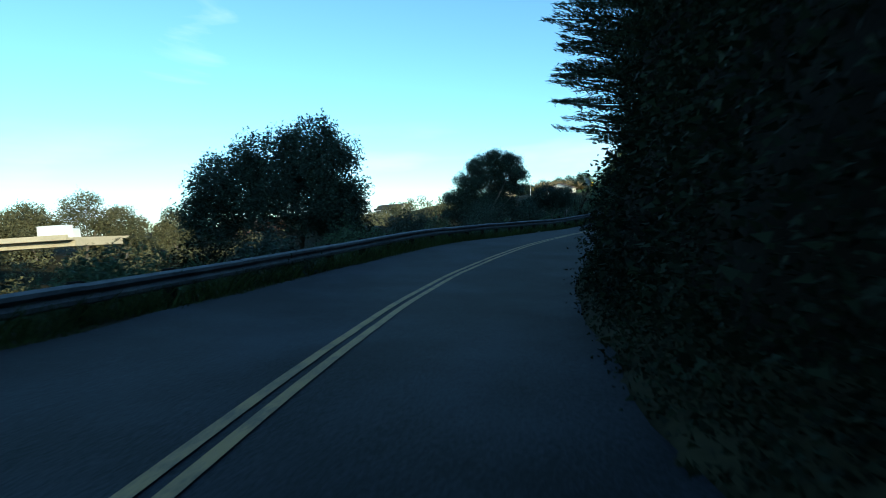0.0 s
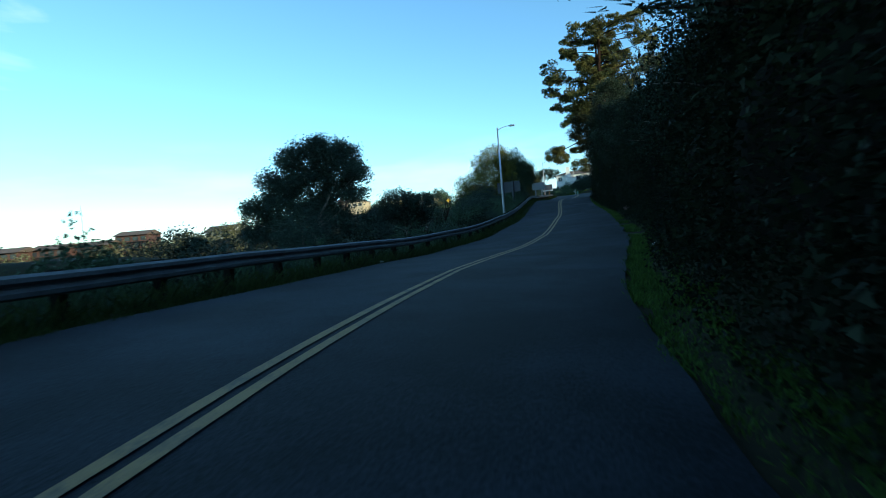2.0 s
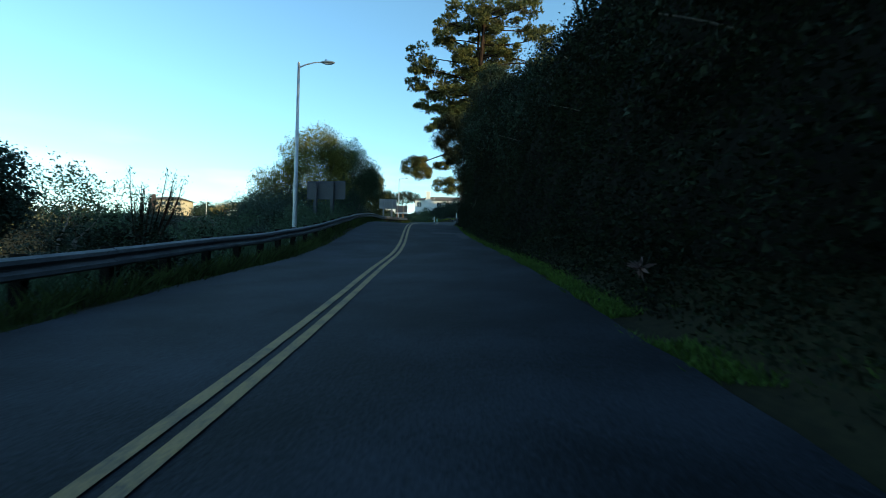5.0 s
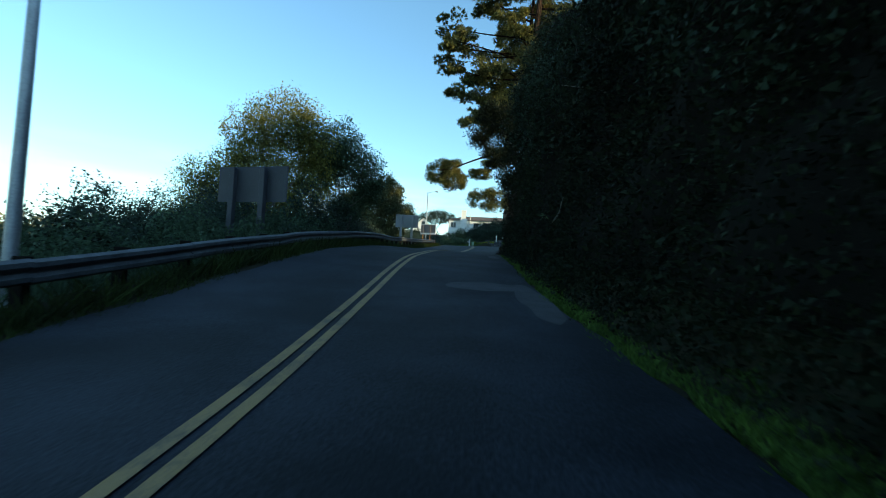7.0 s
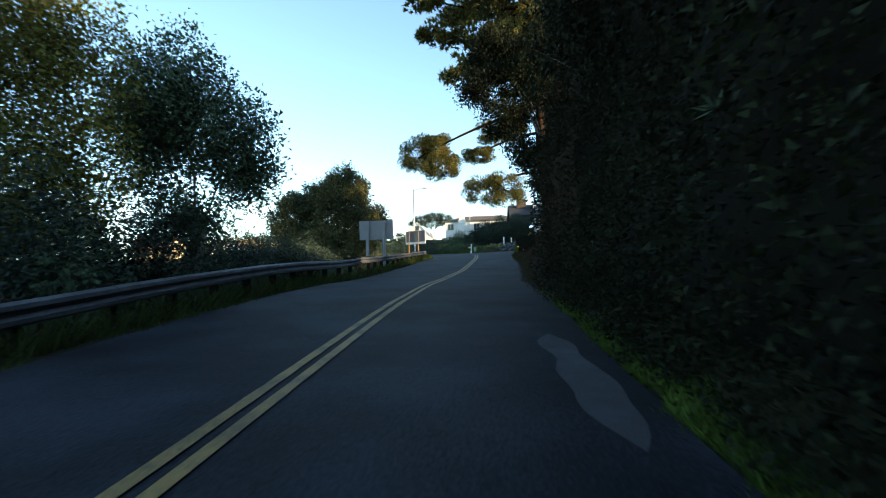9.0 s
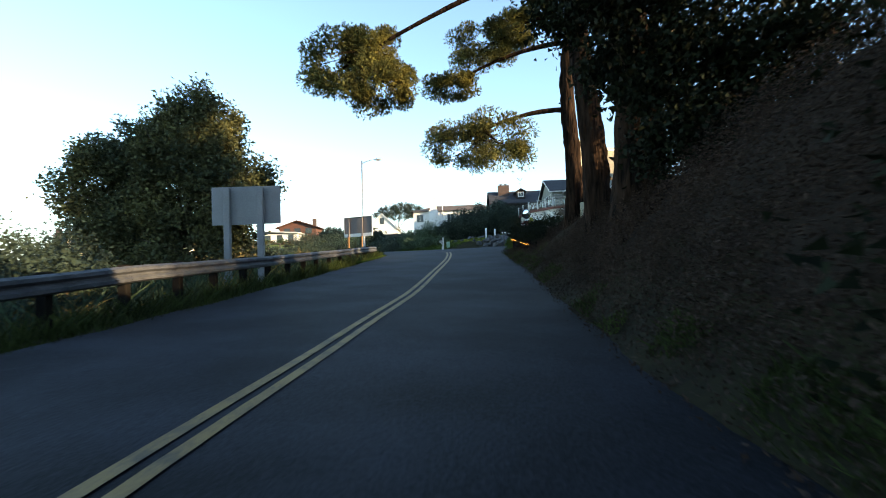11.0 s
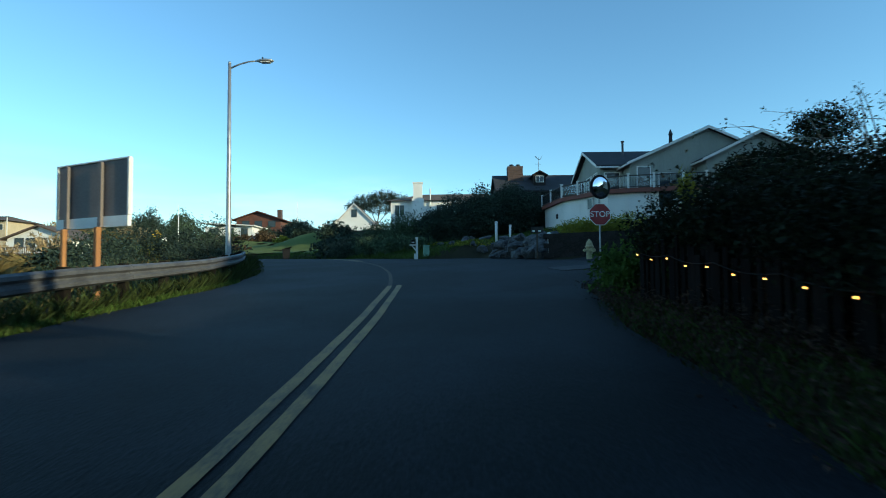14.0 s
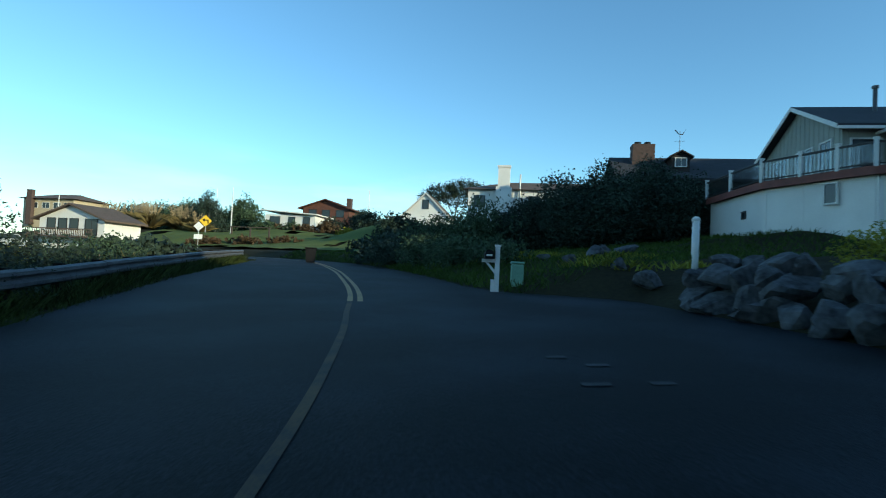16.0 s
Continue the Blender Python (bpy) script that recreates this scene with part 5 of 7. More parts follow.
def gable_house(name, label, axis, u0, u1, v0, v1, floor, eave, ridge, wall_mat, roof_mat, group="houses by the road", over=0.35, ridge_at=None, battens=0.0, trim=None, category="house", into=None):
    """A gabled block: its ridge runs along axis ('x' or 'y') from v0 to v1; the gable spans u0 to u1 and rises from floor to eave and ridge."""
    mid = (u0 + u1) / 2 if ridge_at is None else ridge_at
    at = ((v0 + v1) / 2, (u0 + u1) / 2, floor) if axis == "x" else ((u0 + u1) / 2, (v0 + v1) / 2, floor)
    ob = into or thing(name, at, label, category, group)
    ride(part("wall", prism(bmesh.new(), [(u0, floor - 0.8), (u1, floor - 0.8), (u1, eave), (mid, ridge), (u0, eave)], axis, v0, v1), wall_mat, None), ob)
    for side, u in ((-1, u0), (1, u1)):
        slope = (ridge - eave) / (mid - u)
        edge = u + side * over
        low = ridge + slope * (edge - mid)
        t = 0.16
        ride(part("roof", prism(bmesh.new(), [(mid, ridge + 0.03), (edge, low + 0.03), (edge, low + 0.03 + t), (mid, ridge + 0.03 + t)], axis, v0 - over, v1 + over), roof_mat, None), ob)
        for v in (v0 - over - 0.04, v1 + over):
            ride(part("barge_board", prism(bmesh.new(), [(mid, ridge - 0.03), (edge, low - 0.03), (edge, low + 0.17), (mid, ridge + 0.17)], axis, v, v + 0.04), trim or WHITE_TRIM, None), ob)
        ride(part("gutter", boxed(*((v0 - over, min(edge, edge + side * 0.1), low - 0.06, v1 + over, max(edge, edge + side * 0.1), low + 0.06) if axis == "x" else (min(edge, edge + side * 0.1), v0 - over, low - 0.06, max(edge, edge + side * 0.1), v1 + over, low + 0.06)))
                  , trim or WHITE_TRIM, None), ob)
    if battens:
        for v, d in ((v0, -1), (v1, 1)):
            u = u0 + battens / 2
            while u < u1:
                top = eave + (ridge - eave) * (1 - abs(u - mid) / (mid - u0 if u < mid else u1 - mid))
                a, b = sorted((v, v + d * 0.018))
                ride(part("batten", boxed(*((a, u - 0.025, floor, b, u + 0.025, top) if axis == "x" else (u - 0.025, a, floor, u + 0.025, b, top))), wall_mat, None), ob)
                u += battens
        for u, d in ((u0, -1), (u1, 1)):
            v = v0 + battens / 2
            while v < v1:
                a, b = sorted((u, u + d * 0.018))
                ride(part("batten", boxed(*((v - 0.025, a, floor, v + 0.025, b, eave) if axis == "x" else (a, v - 0.025, floor, b, v + 0.025, eave))), wall_mat, None), ob)
                v += battens
    return ob


DECK = ((11.5, 110.4), (11.7, 107.5), (12.0, 104.7), (12.9, 103.2), (13.6, 101.9), (14.3, 100.8), (15.7, 100.2), (17.4, 99.9), (19.2, 99.3), (20.8, 99.3), (22.4, 99.9))
DECK_Z = 9.3


def main_house():
    wing = gable_house("grey_house", "grey-green board-and-batten house with dark shingle roofs and white trim", "x", 104.1, 111.5, 14.9, 26.0, 8.4, 11.7, 13.45, GREY_BOARD, ROOF_DARK, battens=0.42, over=0.4)
    hub = wing
    gable_house("", "", "y", 16.6, 28.2, 102.3, 112.0, 8.4, 11.5, 14.05, GREY_BOARD, ROOF_DARK, battens=0.42, over=0.35, into=wing)
    gable_house("", "", "y", 21.6, 29.4, 101.0, 108.0, 8.0, 11.5, 13.35, GREY_BOARD, ROOF_DARK, battens=0.42, over=0.4, into=wing)
    # left wing: glazed doors on the gable, windows toward the road
    for y, w in ((105.3, 0.9), (107.2, 1.5), (109.6, 1.4)):
        window(wing, (14.88, y, 9.35), -90, w, 1.9, bars=(2, 1), name="glazed_door")
    window(wing, (15.8, 104.08, 9.5), 0, 1.1, 1.6)
    window(hub, (19.6, 102.28, 9.5), 0, 1.7, 1.2, bars=(2, 1))
    window(hub, (17.6, 102.28, 9.4), 0, 0.9, 1.8, name="glazed_door")
    window(hub, (23.2, 100.98, 9.4), 0, 0.8, 1.2)
    bm = tube(bmesh.new(), [(17.5, 106.5, 12.6), (17.5, 106.5, 14.1)], [0.09, 0.09], 12)
    tube(bm, [(17.5, 106.5, 14.1), (17.5, 106.5, 14.22)], [0.14, 0.14], 12)
    ride(part("stove_pipe", bm, RAIL_STEEL, None, "steel stove pipe with a cap"), hub)
    bm = tube(bmesh.new(), [(20.2, 103.5, 13.2 + d) for d in (0, 0.7, 0.76, 1.0, 1.15)], [0.15, 0.13, 0.18, 0.08, 0.02], 8)
    ride(part("roof_finial", bm, ROOF_DARK, None, "small pointed roof finial"), hub)
    # white base under the deck
    base = wing
    for (x0, y0), (x1, y1) in zip(DECK, DECK[1:]):
        bm = bmesh.new()
        d = Vector((x1 - x0, y1 - y0, 0)).normalized()
        n = Vector((d.y, -d.x, 0)) * -0.22
        a, b = Vector((x0, y0, 0)) + n, Vector((x1, y1, 0)) + n
        lo = min(ground_at(*a.xy), ground_at(*b.xy)) - 0.5
        q = [bm.verts.new(v) for v in (a + Vector((0, 0, lo)), b + Vector((0, 0, lo)), b + Vector((0, 0, DECK_Z - 0.28)), a + Vector((0, 0, DECK_Z - 0.28)))]
        q += [bm.verts.new(v.co + n) for v in q]
        for f in ((0, 1, 2, 3), (7, 6, 5, 4), (0, 4, 5, 1), (3, 2, 6, 7), (0, 3, 7, 4), (1, 5, 6, 2)):
            bm.faces.new([q[i] for i in f])
        bmesh.ops.recalc_face_normals(bm, faces=bm.faces)
        ride(part("basement_wall", bm, WHITE_WALL, None, "white painted basement wall carrying the deck"), base)
    window(base, (18.15, 99.80, 8.0), -18, 0.75, 0.95, IRON, lattice=True, name="lattice_window")
    window(base, (13.55, 102.25, 8.1), -60, 0.45, 0.75)
    window(base, (12.02, 106.6, 7.9), -87, 0.3, 0.25, IRON, name="vent")
    deck = thing("deck", (15, 101, DECK_Z), "curved deck with red-brown edge, white posts and dark glazed railing", "deck")
    back = [(26.0, 103.2), (16.4, 103.6), (15.0, 105.0), (15.0, 110.4)]
    ride(part("floor", prism(bmesh.new(), list(DECK) + back, "z", DECK_Z - 0.1, DECK_Z), DECK_RED, None), deck)
    for (x0, y0), (x1, y1) in zip(DECK, DECK[1:]):
        length, turn = math.hypot(x1 - x0, y1 - y0), math.degrees(math.atan2(y1 - y0, x1 - x0))
        m = pose(x0, y0, DECK_Z, 0, 0, turn)
        for nm, dims, mat in (("fascia", (-0.02, -0.05, -0.30, length + 0.02, 0.03, 0.02), DECK_RED), ("top_rail", (0, -0.05, 0.86, length, 0.05, 0.93), IRON), ("bottom_rail", (0, -0.03, 0.08, length, 0.03, 0.13), IRON), ("glass_panel", (0.08, -0.005, 0.15, length - 0.08, 0.005, 0.84), CLEAR)):
            bm = boxed(*dims)
            bm.transform(m)
            ob = ride(part(nm, bm, mat, None), deck)
            ob.visible_shadow = mat is not CLEAR
        for q in range(1, int(length / 0.16)):
            bm = boxed(q * 0.16 - 0.009, -0.022, 0.13, q * 0.16 + 0.009, -0.008, 0.86)
            bm.transform(m)
            ride(part("baluster", bm, IRON, None), deck)
        bm = boxed(-0.07, -0.075, -0.02, 0.07, 0.075, 1.02, bevel=0.012)
        box(bm, -0.09, -0.095, 1.02, 0.09, 0.095, 1.07)
        bm.transform(m)
        ride(part("post", bm, WHITE_TRIM, None), deck)
    stair = thing("deck_stair", (23.6, 100.2, 7.6), "white timber stair rail beside the deck", "stair")
    for k in range(5):
        bm = boxed(22.9 + 0.35 * k, 99.5, 9.1 - 0.28 * k, 23.3 + 0.35 * k, 100.7, 9.16 - 0.28 * k)
        ride(part("tread", bm, WHITE_TRIM, None), stair)
    for x, z in ((22.9, 9.2), (24.6, 7.9)):
        ride(part("post", boxed(x - 0.06, 99.4, z - 1.9, x + 0.06, 99.52, z + 0.9), WHITE_TRIM, None), stair)
    ride(part("hand_rail", tube(bmesh.new(), [(22.9, 99.45, 10.1), (24.6, 99.45, 8.8)], [0.05, 0.05], 6), WHITE_TRIM, None), stair)


def brown_house():
    ob = gable_house("brown_house", "weathered brown shingle house with dark roof, brick chimney and dormer", "x", 124.0, 132.0, 9.0, 24.0, 9.0, 12.9, 15.2, SHINGLE, ROOF_DARK, trim=SHINGLE)
    bm = bmesh.new()
    for k in range(14):
        z = 12.6 + k * 0.26
        box(bm, 10.35 - 0.015 * (k % 2), 126.3, z, 12.15 + 0.015 * (k % 2), 127.5, z + 0.25)
    chim = ride(part("chimney", bm, BRICK, None, "broad red brick chimney"), ob)
    for x in (10.85, 11.65):
        bm = tube(bmesh.new(), [(x, 126.9, 16.2), (x, 126.9, 16.4), (x, 126.9, 16.42), (x, 126.9, 16.5)], [0.16, 0.16, 0.3, 0.26], 10)
        ride(part("chimney_pot", bm, IRON, None), chim)
    bm = prism(bmesh.new(), [(13.2, 13.6), (14.6, 13.6), (14.6, 14.85), (13.9, 15.25), (13.2, 14.85)], "y", 124.9, 128)
    dormer = ride(part("dormer", bm, SHINGLE, None), ob)
    for a, b in ((12.95, 13.9), (14.85, 13.9)):
        bm = prism(bmesh.new(), [(a, 14.76), (b, 15.28), (b, 15.38), (a, 14.86)], "y", 124.6, 128)
        ride(part("dormer_roof", bm, ROOF_DARK, None), dormer)
    window(ob, (13.9, 124.86, 14.05), 0, 0.8, 0.65, name="dormer_window", bars=(2, 1))
    bm = tube(bmesh.new(), [(13.9, 125.4, 15.3), (13.9, 125.4, 17.1)], [0.025, 0.015], 6)
    tube(bm, [(13.5, 125.4, 16.25), (14.3, 125.4, 16.25)], [0.012, 0.012], 5)
    tube(bm, [(13.9, 125.0, 16.25), (13.9, 125.8, 16.25)], [0.012, 0.012], 5)
    tube(bm, [(13.5, 125.4, 17.2), (13.8, 125.4, 16.85), (14.1, 125.4, 16.8), (14.35, 125.4, 17.25)], [0.05, 0.035, 0.035, 0.01], 5)
    ride(part("weather_vane", bm, IRON, None, "dark iron weather vane on the dormer"), ob)


def white_houses():
    # long low white house with a tall chimney
    x0, x1, y0, y1, f, e = -4.6, 12.0, 134.0, 143.0, 8.4, 13.2
    ob = thing("white_house", (3, 138, f), "long white two-storey house with brown hipped roof and tall white chimney", "house", "houses by the road")
    ride(part("wall", boxed(x0, y0, f - 0.5, x1, y1, e), WHITE_WALL, None), ob)
    bm = bmesh.new()
    v = [bm.verts.new(p) for p in ((x0 - 0.5, y0 - 0.5, e), (x1 + 0.5, y0 - 0.5, e), (x1 + 0.5, y1 + 0.5, e), (x0 - 0.5, y1 + 0.5, e), (x0 + 4, (y0 + y1) / 2, e + 1.5), (x1 - 4, (y0 + y1) / 2, e + 1.5))]
    for q in ((0, 1, 5, 4), (1, 2, 5), (2, 3, 4, 5), (3, 0, 4), (3, 2, 1, 0)):
        bm.faces.new([v[i] for i in q])
    ride(part("roof", bm, ROOF_BROWN, None), ob)
    for x, w in ((-3.4, 1.2), (2.2, 1.2), (4.6, 0.9), (7.2, 1.6), (9.8, 1.2)):
        window(ob, (x, y0 - 0.02, e - 1.9), 0, w, 1.3, bars=(2, 1))
    bm = bmesh.new()
    box(bm, -1.7, y0 - 0.9, f, -0.1, y0 - 0.06, e + 0.2)
    box(bm, -1.5, y0 - 0.85, e + 0.2, -0.3, y0 - 0.1, e + 2.2)
    box(bm, -1.58, y0 - 0.92, e + 2.2, -0.22, y0 - 0.03, e + 2.4)
    ride(part("chimney", bm, WHITE_WALL, None, "tall white plastered chimney"), ob)
    bm = tube(bmesh.new(), [(0.75, y0 - 0.2, e - 1.0), (0.75, y0 - 0.2, e + 1.6)], [0.09, 0.09], 8)
    ride(part("flue", bm, STEEL, None), ob)
    # small white cottage with a steep gable
    c = gable_house("white_cottage", "small white cottage with a steep gable toward the road", "y", -15.8, -9.4, 151.5, 159.5, 9.8, 12.0, 15.1, WHITE_WALL, ROOF_BROWN, over=0.3)
    window(c, (-12.6, 151.48, 13.0), 0, 0.8, 1.2, IRON, bars=(1, 2))
    ride(part("porch", boxed(-18.2, 152.0, 11.6, -15.8, 156.0, 11.9), WHITE_WALL, None), c)
    for x in (-18.0, -16.6):
        ride(part("porch_post", boxed(x, 152.1, 9.4, x + 0.25, 152.35, 11.6), WHITE_WALL, None), c)
    # white house below the road with a balcony
    w = gable_house("balcony_house", "white gabled house with brown roof edge and timber balcony", "y", -52.9, -43.8, 128.5, 134.5, 5.0, 8.2, 9.9, WHITE_WALL, ROOF_BROWN, trim=ROOF_BROWN, over=0.6)
    for x in (-51.2, -49.6, -48.0):
        window(w, (x, 128.48, 6.9), 0, 1.1, 1.3, IRON)
    window(w, (-45.6, 128.48, 6.3), 0, 1.6, 1.9, IRON, bars=(2, 1))
    bal = thing("balcony", (-48.4, 127.6, 6.0), "brown timber balcony with close balusters", "balcony")
    ride(part("floor", boxed(-53.2, 126.9, 5.9, -44.0, 128.4, 6.05), ROOF_BROWN, None), bal)
    ride(part("rail", boxed(-53.2, 126.9, 6.85, -44.0, 127.0, 6.95), ROOF_BROWN, None), bal)
    for k in range(38):
        x = -53.15 + k * 0.245
        ride(part("baluster", boxed(x, 126.92, 6.05, x + 0.07, 126.98, 6.85), ROOF_BROWN, None), bal)
    for x in (-53.0, -48.6, -44.3):
        ride(part("post", boxed(x, 126.92, 3.5, x + 0.15, 127.07, 5.9), ROOF_BROWN, None), bal)
    # beige house behind
    b = thing("beige_house", (-64, 146, 7), "beige two-storey house with low brown roof and brick chimney", "house", "houses by the road")
    ride(part("wall", boxed(-73, 143, 5.5, -61.5, 152, 11.3), BEIGE, None), b)
    bm = bmesh.new()
    v = [bm.verts.new(p) for p in ((-73.8, 142.2, 11.3), (-60.7, 142.2, 11.3), (-60.7, 152.8, 11.3), (-73.8, 152.8, 11.3), (-70, 147.5, 12.7), (-64.5, 147.5, 12.7))]
    for q in ((0, 1, 5, 4), (1, 2, 5), (2, 3, 4, 5), (3, 0, 4), (3, 2, 1, 0)):
        bm.faces.new([v[i] for i in q])
    ride(part("roof", bm, ROOF_BROWN, None), b)
    for x in (-70.5, -67.8, -65.2, -62.8):
        window(b, (x, 142.98, 9.4), 0, 1.6, 1.1, bars=(2, 1))
    ride(part("chimney", boxed(-71.6, 142.2, 6, -70.4, 142.95, 13.0), BRICK, None), b)
    for house, move in ((w, (-4.95, 7.1, 0.6)), (bal, (-4.95, 7.1, 0.6)), (b, (-26.0, 27.5, 3.8))):
        house.location += Vector(move)
    # low white house and the red-roofed house across the lawn
    lo = thing("low_white_house", (-38, 172, 10), "low white house with a flat pale roof", "house", "houses by the road")
    ride(part("wall", boxed(-45.3, 168, 8.6, -35.8, 175, 13.1), WHITE_WALL, None), lo)
    ride(part("roof", prism(bmesh.new(), [(-45.9, 13.75), (-35.2, 13.1), (-35.2, 13.3), (-45.9, 13.95)], "y", 167.2, 175.6), WHITE_TRIM, None), lo)
    for x, wd in ((-43.4, 1.8), (-40.2, 1.2), (-37.4, 1.2)):
        window(lo, (x, 167.98, 11.3), 0, wd, 1.4, IRON, bars=(2, 1))
    red = gable_house("red_house", "red-brown timber house with broad eaves and a chimney", "y", -45.4, -35.2, 184.0, 194.0, 11.5, 16.2, 17.9, HOUSE_RED, ROOF_BROWN, trim=HOUSE_RED, over=0.8)
    ride(part("chimney", boxed(-36.6, 186, 14.5, -35.7, 187.2, 18.6), BRICK, None), red)
    for x in (-43.2, -40.3, -37.2):
        window(red, (x, 183.98, 14.4), 0, 1.6, 1.4, IRON, bars=(2, 1))
    gh = gable_house("garden_house", "low grey house behind the dark garden tree", "x", 93.5, 97.5, 22.8, 31.0, 6.4, 8.45, 8.8, GREY_BOARD, ROOF_BROWN, over=0.4)
    window(gh, (24.6, 93.48, 7.4), 0, 1.2, 0.9, IRON, bars=(2, 1))
    window(gh, (27.6, 93.48, 7.4), 0, 1.2, 0.9, IRON, bars=(2, 1))
    # house above the bank
    up = gable_house("upper_house", "grey board-and-batten house with dark roof above the bank", "x", 76.4, 85.0, 22.8, 34.0, 8.2, 11.75, 13.85, GREY_BOARD, ROOF_DARK, battens=0.45, over=0.4, ridge_at=79.9)
    window(up, (22.78, 78.2, 9.4), -90, 1.0, 1.9, name="glazed_door")
    window(up, (22.78, 81.2, 9.8), -90, 1.0, 1.3)
    window(up, (25.5, 76.38, 9.8), 0, 1.1, 1.3)
    rail = thing("small_balcony", (22.2, 78.6, 8.5), "dark iron balcony on the upper house", "balcony")
    ride(part("floor", boxed(21.6, 76.6, 8.5, 22.75, 80.2, 8.65), IRON, None), rail)
    ride(part("rail", boxed(21.6, 76.6, 9.65, 21.68, 80.2, 9.73), IRON, None), rail)
    ride(part("porch_roof", prism(bmesh.new(), [(75.9, 10.2), (80.8, 11.1), (80.8, 11.25), (75.9, 10.35)], "x", 21.3, 22.75), ROOF_DARK, None), rail)
    for y in (76.65, 80.05):
        ride(part("support", boxed(21.62, y, 6.0, 21.74, y + 0.12, 10.3), IRON, None), rail)
    for k in range(17):
        ride(part("baluster", boxed(21.62, 76.85 + k * 0.2, 8.65, 21.66, 76.89 + k * 0.2, 9.65), IRON, None), rail)


def apartments():
    for k, (x, y, turn, z, storeys, bays) in enumerate(((-132.8, 93.5, 15, -0.8, 3, 4), (-140.2, 85.8, 15, -1.2, 2, 4), (-147.6, 78.2, 15, -1.4, 2, 4), (-155.0, 70.6, 15, -1.6, 2, 4))):
        top = z + storeys * 2.1
        ob = thing("apartment_block", (x, y, z), "brown timber apartment block with balconies on the far bluff", "apartment building", "apartments on the bluff", turn)
        half = bays * 1.25
        part("wall", boxed(-half, 0, -2.5, half, 8, top - z), DARK_RED_WOOD, ob)
        part("roof", prism(bmesh.new(), [(-0.9, top - z), (8.6, top - z), (4.0, top - z + 1.5)], "x", -half - 0.5, half + 0.5), ROOF_BROWN, ob)
        for f in range(storeys):
            for b in range(bays):
                w = part("window", boxed(-half + 0.4 + b * 2.5, -0.06, f * 2.1 + 0.35, -half + 2.1 + b * 2.5, 0.02, f * 2.1 + 1.7), SHINGLE, ob)
                part("pane", boxed(-half + 0.5 + b * 2.5, -0.09, f * 2.1 + 0.45, -half + 2.0 + b * 2.5, -0.03, f * 2.1 + 1.6), GLASS, w)
                part("balcony", boxed(-half + 0.15 + b * 2.5, -1.1, f * 2.1 - 0.05, -half + 2.35 + b * 2.5, -0.1, f * 2.1 + 0.12), SHINGLE, ob)
    far = gable_house("bluff_house", "grey timber house with a dark roof on the far bluff", "x", 121.0, 129.0, -128.0, -116.0, 2.6, 5.6, 7.6, GREY_BOARD, ROOF_DARK, group="houses on the bluff", over=0.5)
    for x in (-126.5, -123.4, -120.3, -117.4):
        window(far, (x, 120.98, 4.2), 0, 1.5, 1.5, IRON, bars=(2, 1))
    mast = thing("radio_mast", (-170, 110, 4), "thin lattice radio mast on the far bluff", "mast")
    bm = tube(bmesh.new(), [(0, 0, -4), (0, 0, 15)], [0.2, 0.08], 6)
    part("pole", bm, STEEL, mast)


def bridge():
    a, b = Vector((-125, -32, -2.0)), Vector((-78.5, -13.8, -2.6))
    d = (b - a).normalized()
    turn = math.degrees(math.atan2(d.y, d.x))
    length = (b - a).length
    ob = thing("harbour_bridge", a, "pale concrete road bridge with haunched girder across the harbour", "bridge", turn=turn)
    profile = [(0, -3.2), (length * 0.30, -3.2), (length * 0.38, -2.0), (length * 0.62, -1.0), (length, -0.9), (length, 0.0), (0, 0.0)]
    part("girder", prism(bmesh.new(), profile, "y", -4.5, 4.5), BRIDGE, ob)
    part("deck", boxed(0, -6, 0.0, length, 6, 0.35), BRIDGE, ob)
    part("parapet", boxed(0, -6, 0.35, length, -5.7, 0.75), BRIDGE, ob)
    for x in (length * 0.42,):
        part("pier", boxed(x - 1.2, -3, -16, x + 1.2, 3, -1.6, bevel=0.2), BRIDGE, ob)
    v = thing("delivery_van", a + d * (length * 0.86) + Vector((0, 0, 0.35)), "white box van crossing on the bridge", "van", turn=turn)
    part("body", boxed(-3, -1, 0.4, 1.6, 1, 2.6, bevel=0.1), CAR_WHITE, v)
    part("cab", boxed(1.6, -1, 0.4, 3.0, 1, 2.0, bevel=0.25), CAR_WHITE, v)
    for x in (-2, 2.1):
        w = tube(bmesh.new(), [(x, -1.02, 0.4), (x, 1.02, 0.4)], [0.4, 0.4], 12)
        part("wheel", w, RUBBER, v)


